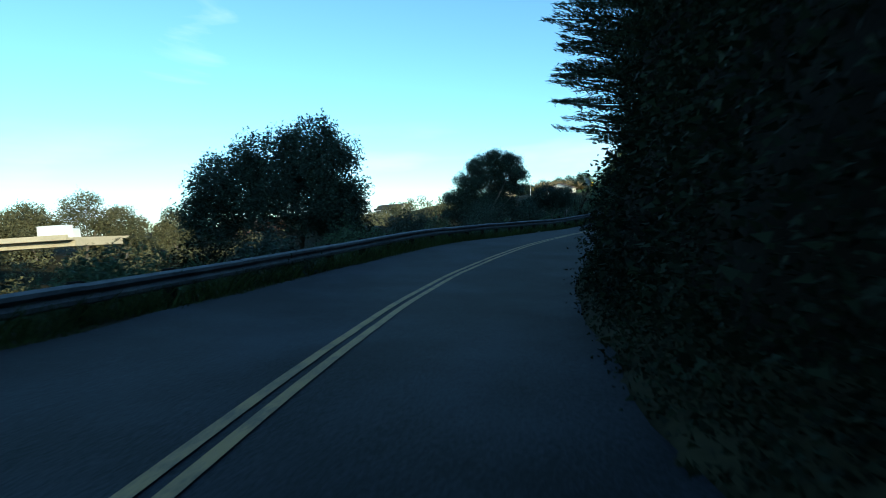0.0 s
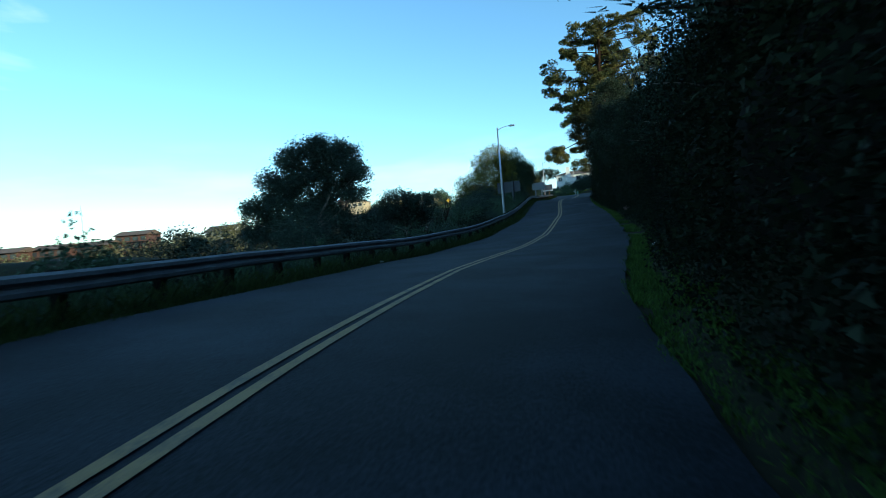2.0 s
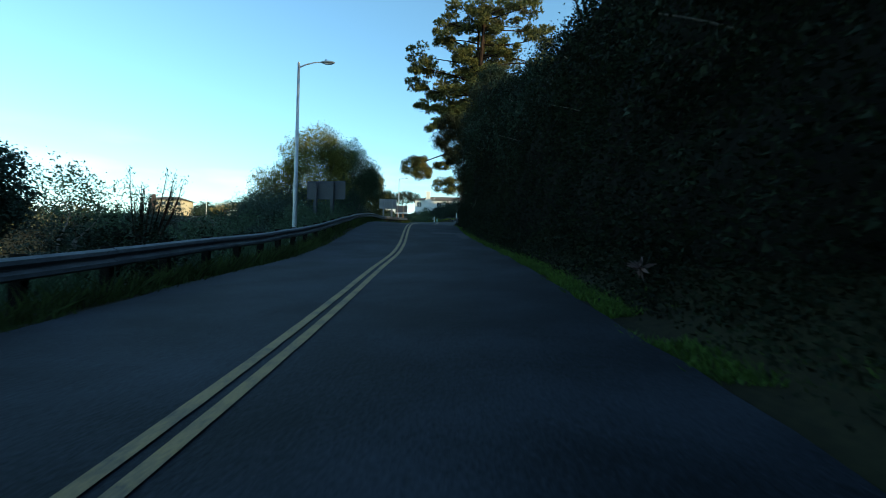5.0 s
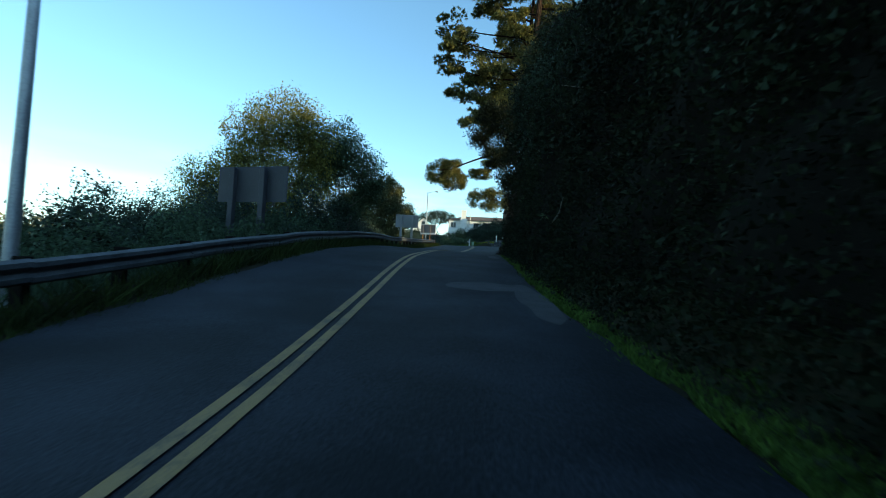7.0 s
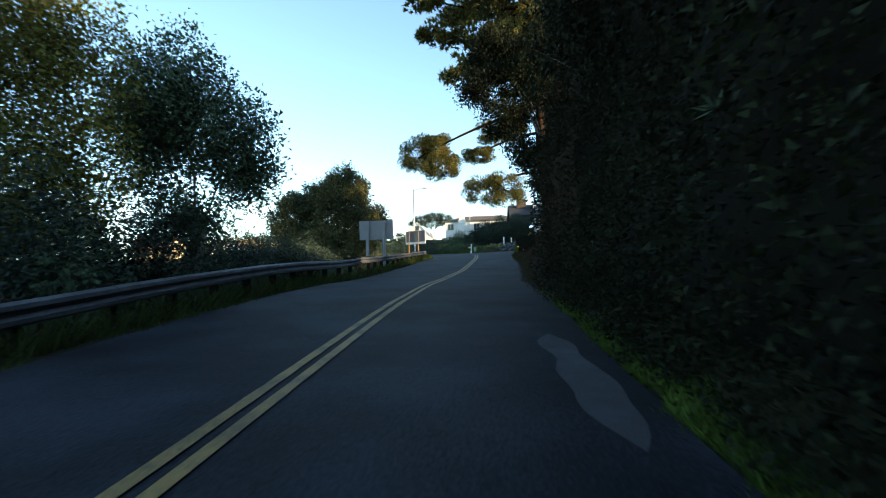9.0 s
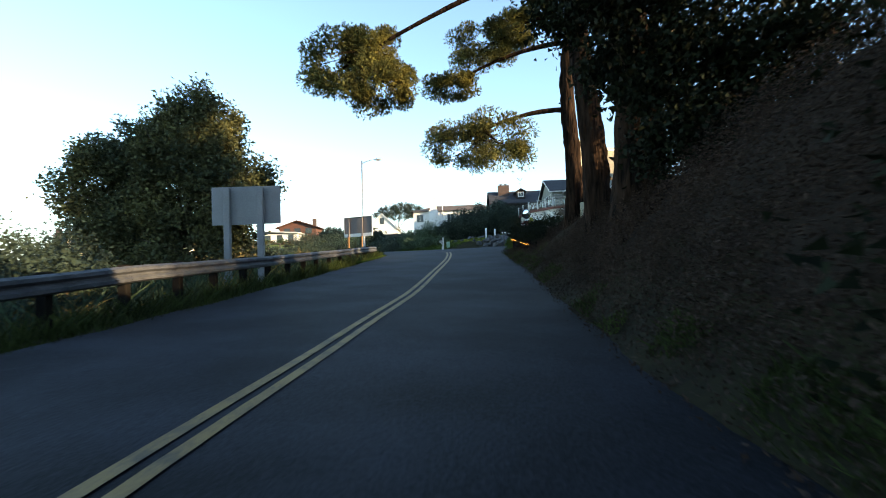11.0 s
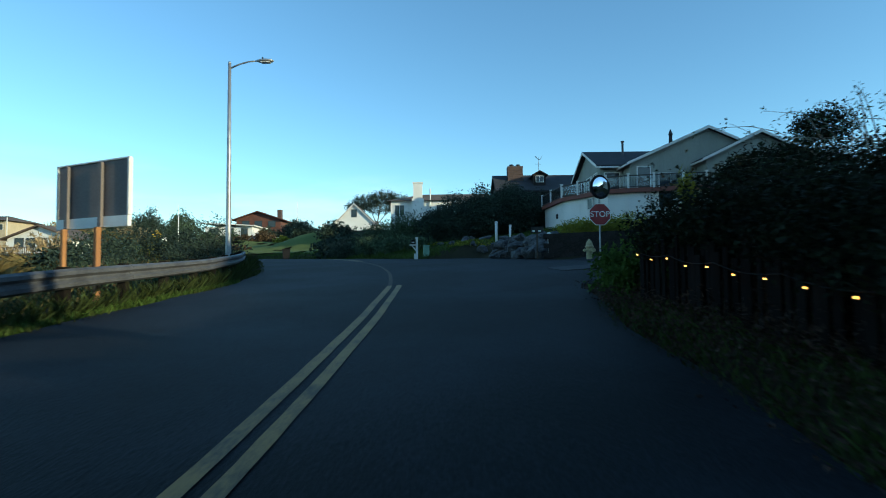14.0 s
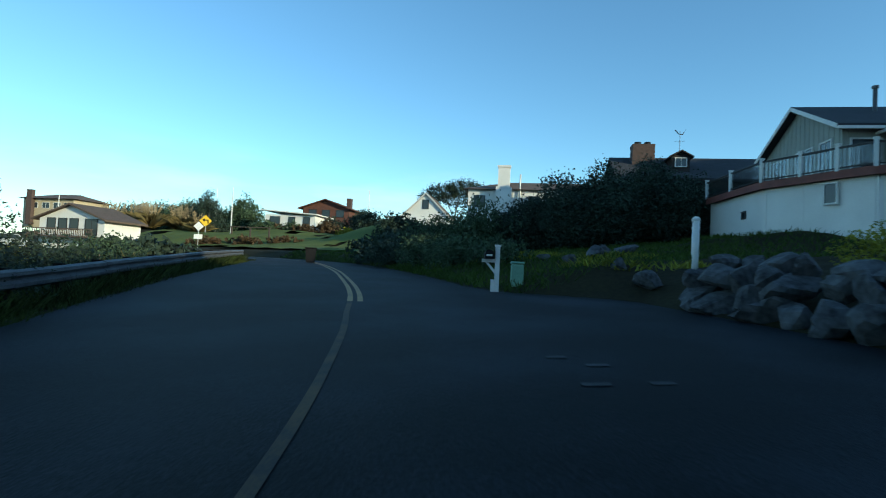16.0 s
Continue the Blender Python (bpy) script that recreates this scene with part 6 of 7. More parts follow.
# ---- street furniture ----
def street_lamp(x, y, top, label):
    z = ground_at(x, y)
    ob = thing("street_lamp", (x, y, z), label, "street lamp", "street lamps")
    h = top - z
    bm = tube(bmesh.new(), [(0, 0, -0.3), (0, 0, 0.4), (0, 0, h * 0.5), (0, 0, h)], [0.12, 0.11, 0.085, 0.06], 14)
    part("pole", bm, STEEL, ob, smooth=True)
    part("base_plate", boxed(-0.18, -0.18, -0.1, 0.18, 0.18, 0.06), STEEL, ob)
    bm = tube(bmesh.new(), [(0, 0, h - 0.22), (0.35, 0, h - 0.06), (0.75, 0, h + 0.05), (1.15, 0, h + 0.08)], [0.035, 0.032, 0.028, 0.026], 8)
    tube(bm, [(0, 0, h - 0.02), (0, 0, h + 0.06)], [0.065, 0.04], 10)
    part("arm", bm, STEEL, ob, smooth=True)
    bm = bmesh.new()
    rings = ((1.05, 0.05), (1.2, 0.12), (1.45, 0.15), (1.65, 0.11), (1.74, 0.03))
    loops = [[bm.verts.new((rx, w * math.cos(q * math.pi / 5), h + 0.075 + 0.55 * w * math.sin(q * math.pi / 5))) for q in range(10)] for rx, w in rings]
    for l0, l1 in zip(loops, loops[1:]):
        for q in range(10):
            bm.faces.new((l0[q], l0[(q + 1) % 10], l1[(q + 1) % 10], l1[q]))
    bm.faces.new(loops[0][::-1]), bm.faces.new(loops[-1])
    head = part("lamp_head", bm, STEEL, ob, "flat grey cobra-head lantern", smooth=True)
    part("lens", boxed(1.25, -0.09, h - 0.01, 1.6, 0.09, h + 0.02), LENS, head)
    tube_bm = tube(bmesh.new(), [(1.3, 0, h + 0.14), (1.3, 0, h + 0.22)], [0.03, 0.03], 8)
    part("photocell", tube_bm, BLACK, head)


def board_sign(a, b, z0, z1, label, panel, post_mat, rim=None, front=SIGN_WHITE, posts=(0.2, 0.72), thick=0.16):
    """A large sign seen from behind; a and b: its edges in the plan."""
    a, b = Vector(a), Vector(b)
    turn = math.degrees(math.atan2(b.y - a.y, b.x - a.x))
    wide = (b - a).length
    g = ground_at(*((a + b) / 2))
    ob = thing("road_sign", (a.x, a.y, g), label, "road sign", "road signs", turn)
    part("panel", boxed(0, 0, z0 - g, wide, 0.03, z1 - g), panel, ob)
    part("face", boxed(0.01, 0.034, z0 - g + 0.01, wide - 0.01, 0.04, z1 - g - 0.01), front, ob)
    if rim:
        for dims in ((-0.03, -0.03, z0 - g - 0.22, wide + 0.03, 0.05, z0 - g - 0.004), (-0.05, -0.03, z0 - g, -0.004, 0.05, z1 - g), (wide + 0.004, -0.03, z0 - g, wide + 0.05, 0.05, z1 - g), (-0.05, -0.03, z1 - g + 0.003, wide + 0.05, 0.05, z1 - g + 0.03)):
            part("rim", boxed(*dims), rim, ob)
    for f in posts:
        x = wide * f
        top = z0 - g - 0.22 if rim else z1 - g - 0.05
        part("post", boxed(x - thick / 2, -0.06 - thick, -0.5, x + thick / 2, -0.06, top, bevel=0.012), post_mat, ob)
        if rim:
            # Post's upper part gets the panel's dark colour to stand for shade.
            part("bracket", boxed(x - thick / 2, -0.09, top + 0.003, x + thick / 2, -0.035, z1 - g - 0.02), panel, ob, "upper part of the post, shade in its dark colour")
    return ob


def octagon(r, y0, y1, z):
    bm = bmesh.new()
    pts = [(r * math.cos(math.pi / 8 + k * math.pi / 4), z + r * math.sin(math.pi / 8 + k * math.pi / 4)) for k in range(8)]
    return prism(bm, pts, "y", y0, y1)


def words(body, size, mat, parent, at, rot=(90, 0, 0), extrude=0.002, name="lettering"):
    cu = bpy.data.curves.new(name, "FONT")
    cu.body, cu.size, cu.align_x, cu.align_y, cu.extrude = body, size, "CENTER", "CENTER", extrude
    tmp = new(name + "_curve", cu)
    me = bpy.data.meshes.new_from_object(tmp.evaluated_get(bpy.context.evaluated_depsgraph_get()))
    bpy.data.objects.remove(tmp)
    me.transform(pose(*at, *rot))
    return put(name, me, mat, parent)


def stop_sign():
    x, y = 8.15, 81.46
    g = ground_at(x, y)
    ob = thing("stop_sign", (x, y, g), "red octagonal stop sign on a steel post", "stop sign", turn=4)
    c = 5.46 - g
    part("post", tube(bmesh.new(), [(0, 0, -0.3), (0, 0, c + 1.3)], [0.032, 0.032], 8), STEEL, ob)
    part("rim", octagon(0.41, -0.052, -0.04, c), SIGN_WHITE, ob)
    part("face", octagon(0.385, -0.057, -0.05, c), SIGN_RED, ob)
    words("STOP", 0.29, SIGN_WHITE, ob, (0, -0.062, c))
    m = thing("traffic_mirror", (x, y - 0.05, g + c + 0.95), "round convex traffic mirror with a dark hood above the stop sign", "traffic mirror", turn=24)
    bm = bmesh.new()
    rings = []
    for i in range(7):
        r, d = 0.38 * i / 6, 0.09 * (1 - (i / 6) ** 2)
        rings.append([bm.verts.new((r * math.cos(q * math.pi / 12), -0.06 - d, r * math.sin(q * math.pi / 12))) for q in range(24)] if i else [bm.verts.new((0, -0.15, 0))])
    for q in range(24):
        bm.faces.new((rings[0][0], rings[1][q], rings[1][(q + 1) % 24]))
    for l0, l1 in zip(rings[1:], rings[2:]):
        for q in range(24):
            bm.faces.new((l0[q], l1[q], l1[(q + 1) % 24], l0[(q + 1) % 24]))
    bmesh.ops.recalc_face_normals(bm, faces=bm.faces)
    part("mirror", bm, MIRROR, m, smooth=True)
    bm = tube(bmesh.new(), [(0, -0.075, 0), (0, -0.055, 0), (0, 0.03, 0), (0, 0.06, 0)], [0.41, 0.425, 0.40, 0.2], 28)
    part("hood", bm, BLACK, m, smooth=False)
    part("bracket", boxed(-0.04, 0.02, -0.1, 0.04, 0.09, 0.1), STEEL, m)


def hydrant():
    x, y = 8.15, 82.85
    g = ground_at(x, y)
    ob = thing("fire_hydrant", (x, y, g), "dull yellow painted fire hydrant on the corner", "fire hydrant", turn=20)
    prof = ((0.17, -0.1), (0.17, 0.04), (0.12, 0.06), (0.115, 0.48), (0.16, 0.5), (0.16, 0.56), (0.13, 0.58), (0.12, 0.66), (0.075, 0.75), (0.04, 0.77), (0.04, 0.82))
    part("barrel", tube(bmesh.new(), [(0, 0, z) for _, z in prof], [r for r, _ in prof], 18), HYDRANT, ob, smooth=False)
    for d in ((0, -1, 0), (1, 0, 0), (-1, 0, 0)):
        v = Vector(d)
        r = 0.085 if d[1] else 0.06
        bm = tube(bmesh.new(), [v * 0.08 + Vector((0, 0, 0.4)), v * 0.19 + Vector((0, 0, 0.4)), v * 0.192 + Vector((0, 0, 0.4)), v * 0.24 + Vector((0, 0, 0.4))], [r * 0.8, r * 0.8, r, r], 12)
        part("outlet_cap", bm, HYDRANT, ob)


def mail_post():
    x, y = 1.1, 93.7
    g = ground_at(x, y)
    ob = thing("mailbox_post", (x, y, g), "white timber mailbox post with a dark mailbox", "mailbox", turn=8)
    bm = boxed(-0.06, -0.06, -0.3, 0.06, 0.06, 1.28, bevel=0.01)
    box(bm, -0.08, -0.08, 1.28, 0.08, 0.08, 1.34)
    part("post", bm, WHITE_TRIM, ob)
    part("arm", boxed(-0.42, -0.045, 0.86, -0.062, 0.045, 0.95), WHITE_TRIM, ob)
    part("brace", prism(bmesh.new(), [(-0.32, 0.855), (-0.062, 0.55), (-0.062, 0.65), (-0.24, 0.855)], "y", -0.03, 0.03), WHITE_TRIM, ob)
    part("foot_panel", boxed(-0.16, -0.05, 0.0, -0.062, 0.05, 0.4), WHITE_TRIM, ob)
    bm = prism(bmesh.new(), [(-0.11, 0)] + [(0.11 * math.cos(a * math.pi / 8), 0.13 + 0.11 * math.sin(a * math.pi / 8)) for a in range(9)][::-1] + [(0.11, 0)], "y", -0.25, 0.25)
    bm.transform(pose(-0.24, -0.05, 0.955))
    box_ob = part("mailbox", bm, BLACK, ob)
    part("number_bar", boxed(-0.32, -0.306, 1.02, -0.16, -0.302, 1.07), WHITE_TRIM, box_ob)
    q = thing("utility_pedestal", (1.62, 94.5, ground_at(1.62, 94.5)), "pale green ribbed utility pedestal", "utility box", turn=8)
    part("body", boxed(-0.17, -0.15, -0.2, 0.17, 0.15, 0.58, bevel=0.03), GREEN_BOX, q)
    part("lid", boxed(-0.19, -0.17, 0.585, 0.19, 0.17, 0.66, bevel=0.03), GREEN_BOX, q)
    for k in range(5):
        part("rib", boxed(-0.17, -0.163, 0.05 + k * 0.11, 0.17, -0.152, 0.09 + k * 0.11), GREEN_BOX, q)


def white_posts():
    for x, y, top, h, tilt in ((5.53, 91.7, 6.24, 0.95, 0), (6.85, 96.4, 6.48, 0.7, 1), (7.28, 85.9, 5.2, 1.0, -2)):
        ob = thing("white_post", (x, y, top - h), "round white painted gate post", "post", "white posts")
        ob.matrix_world = pose(x, y, top - h, tilt, tilt, 0)
        bm = tube(bmesh.new(), [(0, 0, -0.5), (0, 0, h - 0.1)], [0.06, 0.075], 14)
        part("shaft", bm, WHITE_TRIM, ob, smooth=True)
        part("cap", tube(bmesh.new(), [(0, 0, h - 0.1), (0, 0, h - 0.06), (0, 0, h - 0.04), (0, 0, h)], [0.09, 0.09, 0.08, 0.05], 14), WHITE_TRIM, ob)


def boulder(at, r, seed):
    """An angular block: a ball cut by flat planes."""
    bm = bmesh.new()
    bmesh.ops.create_icosphere(bm, subdivisions=3, radius=1)
    rng = random.Random(seed)
    planes = [(Vector((rng.gauss(0, 1), rng.gauss(0, 1), rng.gauss(0, 1))).normalized(), rng.uniform(0.36, 0.78)) for _ in range(8)]
    sx, sy, sz = rng.uniform(0.95, 1.35), rng.uniform(0.9, 1.2), rng.uniform(0.8, 1.1)
    for v in bm.verts:
        d = v.co.normalized()
        f = min([1.0] + [c / d.dot(n) for n, c in planes if d.dot(n) > 0.2])
        f *= 1 + 0.035 * noise.noise(d * 5 + Vector((seed, 0, 0)))
        v.co = Vector((d.x * sx, d.y * sy, d.z * sz)) * f * r
    ob = part("boulder", bm, STONE, None)
    ob.matrix_world = pose(*at, rng.uniform(-15, 15), rng.uniform(-15, 15), rng.uniform(0, 360))
    tagged(ob, "blue-grey angular boulder in the rough retaining wall", "boulder", "boulders of the retaining wall")


def boulder_wall():
    k = 0
    for row, (h, r, off) in enumerate(((0.22, 0.46, 0.0), (0.66, 0.40, 0.3), (1.0, 0.33, 0.6))):
        n = (9, 9, 8)[row]
        for i in range(n):
            t = (i + 0.5 * (row % 2)) / (n - 0.5)
            x, y = 7.15 + (5.35 - 7.15) * t + off * 0.8, 86.4 + (91.2 - 86.4) * t + off * 0.3
            k += 1
            z = float(road(170.5 + 5 * t, 6.0).z)
            boulder((x + 0.1 * math.sin(k * 2.1), y + 0.1 * math.cos(k * 1.3), z + h + 0.06 * math.sin(k * 3)), r * (0.8 + 0.4 * abs(math.sin(k * 1.9))), k)
    for x, y, r in ((4.7, 98.9, 0.42), (3.2, 96.0, 0.3), (4.0, 97.2, 0.34), (2.4, 98.2, 0.24), (5.6, 100.4, 0.4), (4.4, 94.6, 0.3), (4.9, 93.2, 0.36)):
        k += 1
        boulder((x, y, ground_at(x, y) + r * 0.35), r, k)
    # dark board on a stake in front of the boulders, its characters as plain bars
    ob = thing("number_board", (6.75, 86.0, 4.1), "dark number board on a stake by the boulders", "sign board", turn=-12)
    part("stake", boxed(-0.035, 0.02, -0.3, 0.035, 0.07, 1.2), POST_WOOD, ob)
    part("board", boxed(-0.26, -0.02, 1.08, 0.28, 0.015, 1.34, bevel=0.008), IRON, ob)
    for x in (-0.2, 0.06):
        part("bar", boxed(x, -0.026, 1.12, x + 0.11, -0.022, 1.19), WHITE_TRIM, ob)
    block_wall()


def block_wall():
    """Low retaining wall of dark blocks along the side street."""
    line_ = [Vector((7.2, 85.8)), Vector((12.6, 84.5)), Vector((19.0, 85.4))]
    ob = thing("block_wall", (7.75, 84.75, 4.0), "low dark retaining wall of rough blocks along the side street", "retaining wall")
    meshes = []
    for q in range(4):
        bm = boxed(-0.2095, -0.115, -0.1022, 0.2095, 0.115, 0.1022, bevel=0.007)
        for v in bm.verts:
            v.co += Vector((0.006, 0.03, 0.008)) * noise.noise(v.co * 9 + Vector((q * 3, 0, 0)))
        me = bpy.data.meshes.new("block")
        bm.to_mesh(me)
        bm.free()
        me.materials.append(BLOCK)
        meshes.append(me)
    k = 0
    for a, b in zip(line_, line_[1:]):
        length, turn = (b - a).length, math.degrees(math.atan2(b.y - a.y, b.x - a.x))
        for course in range(7):
            u = 0.21 * (course % 2)
            while u < length + 0.25:
                p = a.lerp(b, u / length)
                z = 3.78 + course * 0.205 + 0.02 * (p.x - 7.5)
                piece = new("block", meshes[k % 4])
                piece.matrix_world = pose(p.x, p.y, z, 0, 0, turn + (180 if k % 3 else 0))
                ride(piece, ob)
                u += 0.42
                k += 1
    bm = bmesh.new()
    for a, b in zip(line_, line_[1:]):
        n = Vector((-(b - a).y, (b - a).x)).normalized() * 0.1
        q = [bm.verts.new((p.x, p.y, z)) for p, z in ((a, 3.6), (b, 3.6), (b, 5.05 + 0.02 * (b.x - 7.5)), (a, 5.05 + 0.02 * (a.x - 7.5)))]
        q += [bm.verts.new((v.co.x + n.x, v.co.y + n.y, v.co.z)) for v in q]
        for f in ((0, 1, 2, 3), (7, 6, 5, 4), (0, 4, 5, 1), (3, 2, 6, 7), (0, 3, 7, 4), (1, 5, 6, 2)):
            bm.faces.new([q[i] for i in f])
    ride(part("mortar", bm, BLOCK, None), ob)


def side_street():
    # pavement of the street that leaves to the right, laid to the road's edge
    verts, faces = [], []
    xs = np.linspace(5.0, 17, 14)
    for i, x in enumerate(xs):
        t = (x - 5.0) / 17
        edge = 76.2 - 1.6 * max(0, 1 - t * 3) + 1.4 * t
        verts.append((x, edge - 0.45, ground_at(x, edge - 0.45) - 0.04))
        for y in (edge, 77.6 + 1.2 * t, 79.4 + 1.0 * t, 81.2 + 0.9 * t, 84.1 + 0.5 * t):
            verts.append((x, y, ground_at(x, y) + 0.06))
    for i in range(len(xs) - 1):
        for k in range(5):
            faces.append((i * 6 + k, (i + 1) * 6 + k, (i + 1) * 6 + k + 1, i * 6 + k + 1))
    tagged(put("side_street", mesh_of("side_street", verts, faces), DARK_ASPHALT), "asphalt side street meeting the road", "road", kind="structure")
    pts = ((5.94, 77.42), (7.4, 77.98), (7.33, 79.4), (5.76, 78.68))
    bm = bmesh.new()
    lo, hi = ([bm.verts.new((x, y, ground_at(x, y) + d)) for x, y in pts] for d in (-0.1, 0.1))
    bm.faces.new(hi)
    for i in range(4):
        bm.faces.new((lo[i], lo[(i + 1) % 4], hi[(i + 1) % 4], hi[i]))
    tagged(part("concrete_ramp", bm, DARK_CONCRETE, None), "dark grey concrete kerb ramp at the street corner", "kerb ramp", kind="structure")
    for s, lat, w in ((167.7, 0.35, 0.28), (170.9, 1.95, 0.25), (171.3, 1.65, 0.22), (170.2, 1.62, 0.28), (170.2, 2.28, 0.24)):
        tagged(ribbon("paint_mark", PATCHED, s, s + 0.1, lat, lat + w, 0.013, ds=0.1), "short white survey mark sprayed on asphalt", "road marking", kind="structure")


def light_fence():
    ob = thing("board_fence", (5.75, 67.5, ground_at(5.75, 67.5)), "near-black board fence beside the road", "fence")
    k, y = 0, 63.0
    while y < 71.2:
        x = 5.75 + 0.02 * math.sin(k * 1.7)
        g = float(road(*[float(v[0]) for v in locate([x], [y])]).z)
        top = 1.0 + 0.07 * math.sin(k * 2.3) + 0.06 * math.sin(k * 5.1)
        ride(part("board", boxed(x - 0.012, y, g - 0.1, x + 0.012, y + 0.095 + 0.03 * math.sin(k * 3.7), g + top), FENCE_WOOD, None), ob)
        y += 0.145
        k += 1
    for y in (63.0, 65.1, 67.2, 69.3, 71.2):
        g = float(road(*[float(v[0]) for v in locate([5.8], [y])]).z)
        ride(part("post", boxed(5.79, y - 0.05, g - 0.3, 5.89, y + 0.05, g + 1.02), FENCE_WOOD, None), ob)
    n = 1500
    y = RNG.uniform(62.8, 71.3, n)
    x = 5.95 + RNG.normal(size=n) * 0.22
    sl, ll = locate(x, y)
    z = np.interp(sl, RS, RZ) + ll * np.interp(sl, RS, RB) + 1.0 + 0.3 * np.sin(y * 1.3) * 0.5 + np.abs(RNG.normal(size=n)) * 0.28
    c = np.repeat(np.c_[x, y, z], 14, 0) + RNG.normal(size=(n * 14, 3)) * 0.10
    tagged(put("fence_ivy", quads_mesh("fence_ivy", leaf_quads(c, 0.065, 0.042)), LEAF_SHADED), "dark ivy growing over the top of the board fence", "ivy", kind="stuff")
    st = thing("string_lights", (5.66, 67.5, 3.5), "string of small warm lights hung along the fence", "string lights")
    pts = []
    for i in range(67):
        y = 64.2 + 6.9 * i / 66
        g = float(road(*[float(v[0]) for v in locate([5.66], [y])]).z)
        pts.append(Vector((5.66, y, g + 0.84 - 0.05 * abs(math.sin(i * math.pi / 11)))))
    ride(part("cable", tube(bmesh.new(), pts, [0.006] * 67, 4), BLACK, None), st)
    for i in range(0, 67, 5):
        bm = bmesh.new()
        bmesh.ops.create_icosphere(bm, subdivisions=2, radius=0.011, matrix=Matrix.Translation(pts[i] + Vector((-0.02, 0, -0.04))))
        ride(part("bulb", bm, BULB, None, "glowing warm bulb"), st)


def bank_sign():
    """The white board on timber posts behind the pine."""
    g = 3.9
    ob = thing("board_on_posts", (9.3, 62.9, g), "blank white board on timber posts above the bank", "sign board", turn=18)
    part("board", boxed(-1.5, 0, 2.32, 1.35, 0.05, 3.55), DAPPLED, ob)
    part("top_trim", boxed(-1.5, -0.03, 3.4, 1.35, -0.004, 3.5), SIGN_WHITE, ob)
    for x in (-1.45, 1.42):
        bm = boxed(x - 0.09, -0.12, -1.0, x + 0.09, 0.1, 3.75, bevel=0.012)
        box(bm, x - 0.13, -0.16, 3.75, x + 0.13, 0.14, 3.83)
        # Cream stands for sunlight on the timber posts.
        part("post", bm, CREAM, ob)
    for z in (1.98,):
        part("cross_beam", boxed(-1.36, -0.06, z, 1.33, 0.0, z + 0.14), POST_WOOD, ob)
    for k in range(9):
        part("board_slat", boxed(-0.7 + k * 0.22, 0.01, 0.3, -0.5 + k * 0.22, 0.035, 1.35), RED_WOOD, ob)
    part("slat_rail", boxed(-0.8, -0.03, 1.36, 1.33, 0.04, 1.48), POST_WOOD, ob)
    st = thing("timber_stump_post", (7.75, 61.2, 3.4), "short thick pale timber post on the bank", "post")
    part("shaft", boxed(-0.2, -0.2, -0.6, 0.2, 0.2, 1.25, bevel=0.04), CREAM, st)
    fl = thing("small_banner", (10.9, 63.5, 6.4), "small pink and white banner beside the board", "banner", turn=18)
    part("cloth", boxed(0, 0, 0, 0.35, 0.02, 1.1), SIGN_RED, fl)
    part("emblem", tube(bmesh.new(), [(0.17, -0.012, 0.7), (0.17, -0.004, 0.7)], [0.11, 0.11], 14), SIGN_WHITE, fl)
    # picket fence running on behind the pines
    pf = thing("picket_fence", (7.9, 65, 5), "weathered picket fence along the top of the bank", "fence")
    for k in range(52):
        t = k / 51
        x, y, top = 9.5 - 1.1 * t, 62.6 + 6.8 * t, 5.36 - 0.04 * t
        ride(part("picket", boxed(x - 0.045, y - 0.04, top - 1.25, x - 0.02, y + 0.04, top + 0.07 * math.sin(k * 1.3)), POST_WOOD, None), pf)
    for d in (0.25, 0.85):
        ride(part("rail", tube(bmesh.new(), [(9.51, 62.6, 5.36 - d), (8.41, 69.4, 5.32 - d)], [0.035, 0.035], 4), POST_WOOD, None), pf)
    rope = thing("guy_rope", (9.0, 56.5, 4), "slack dark rope running down from the pine", "rope")
    ride(part("strand", tube(bmesh.new(), [(6.5, 55.2, 11.0), (7.6, 55.6, 7.6), (8.9, 56.4, 4.0)], [0.025] * 3, 5), GREY_BARK, None), rope)


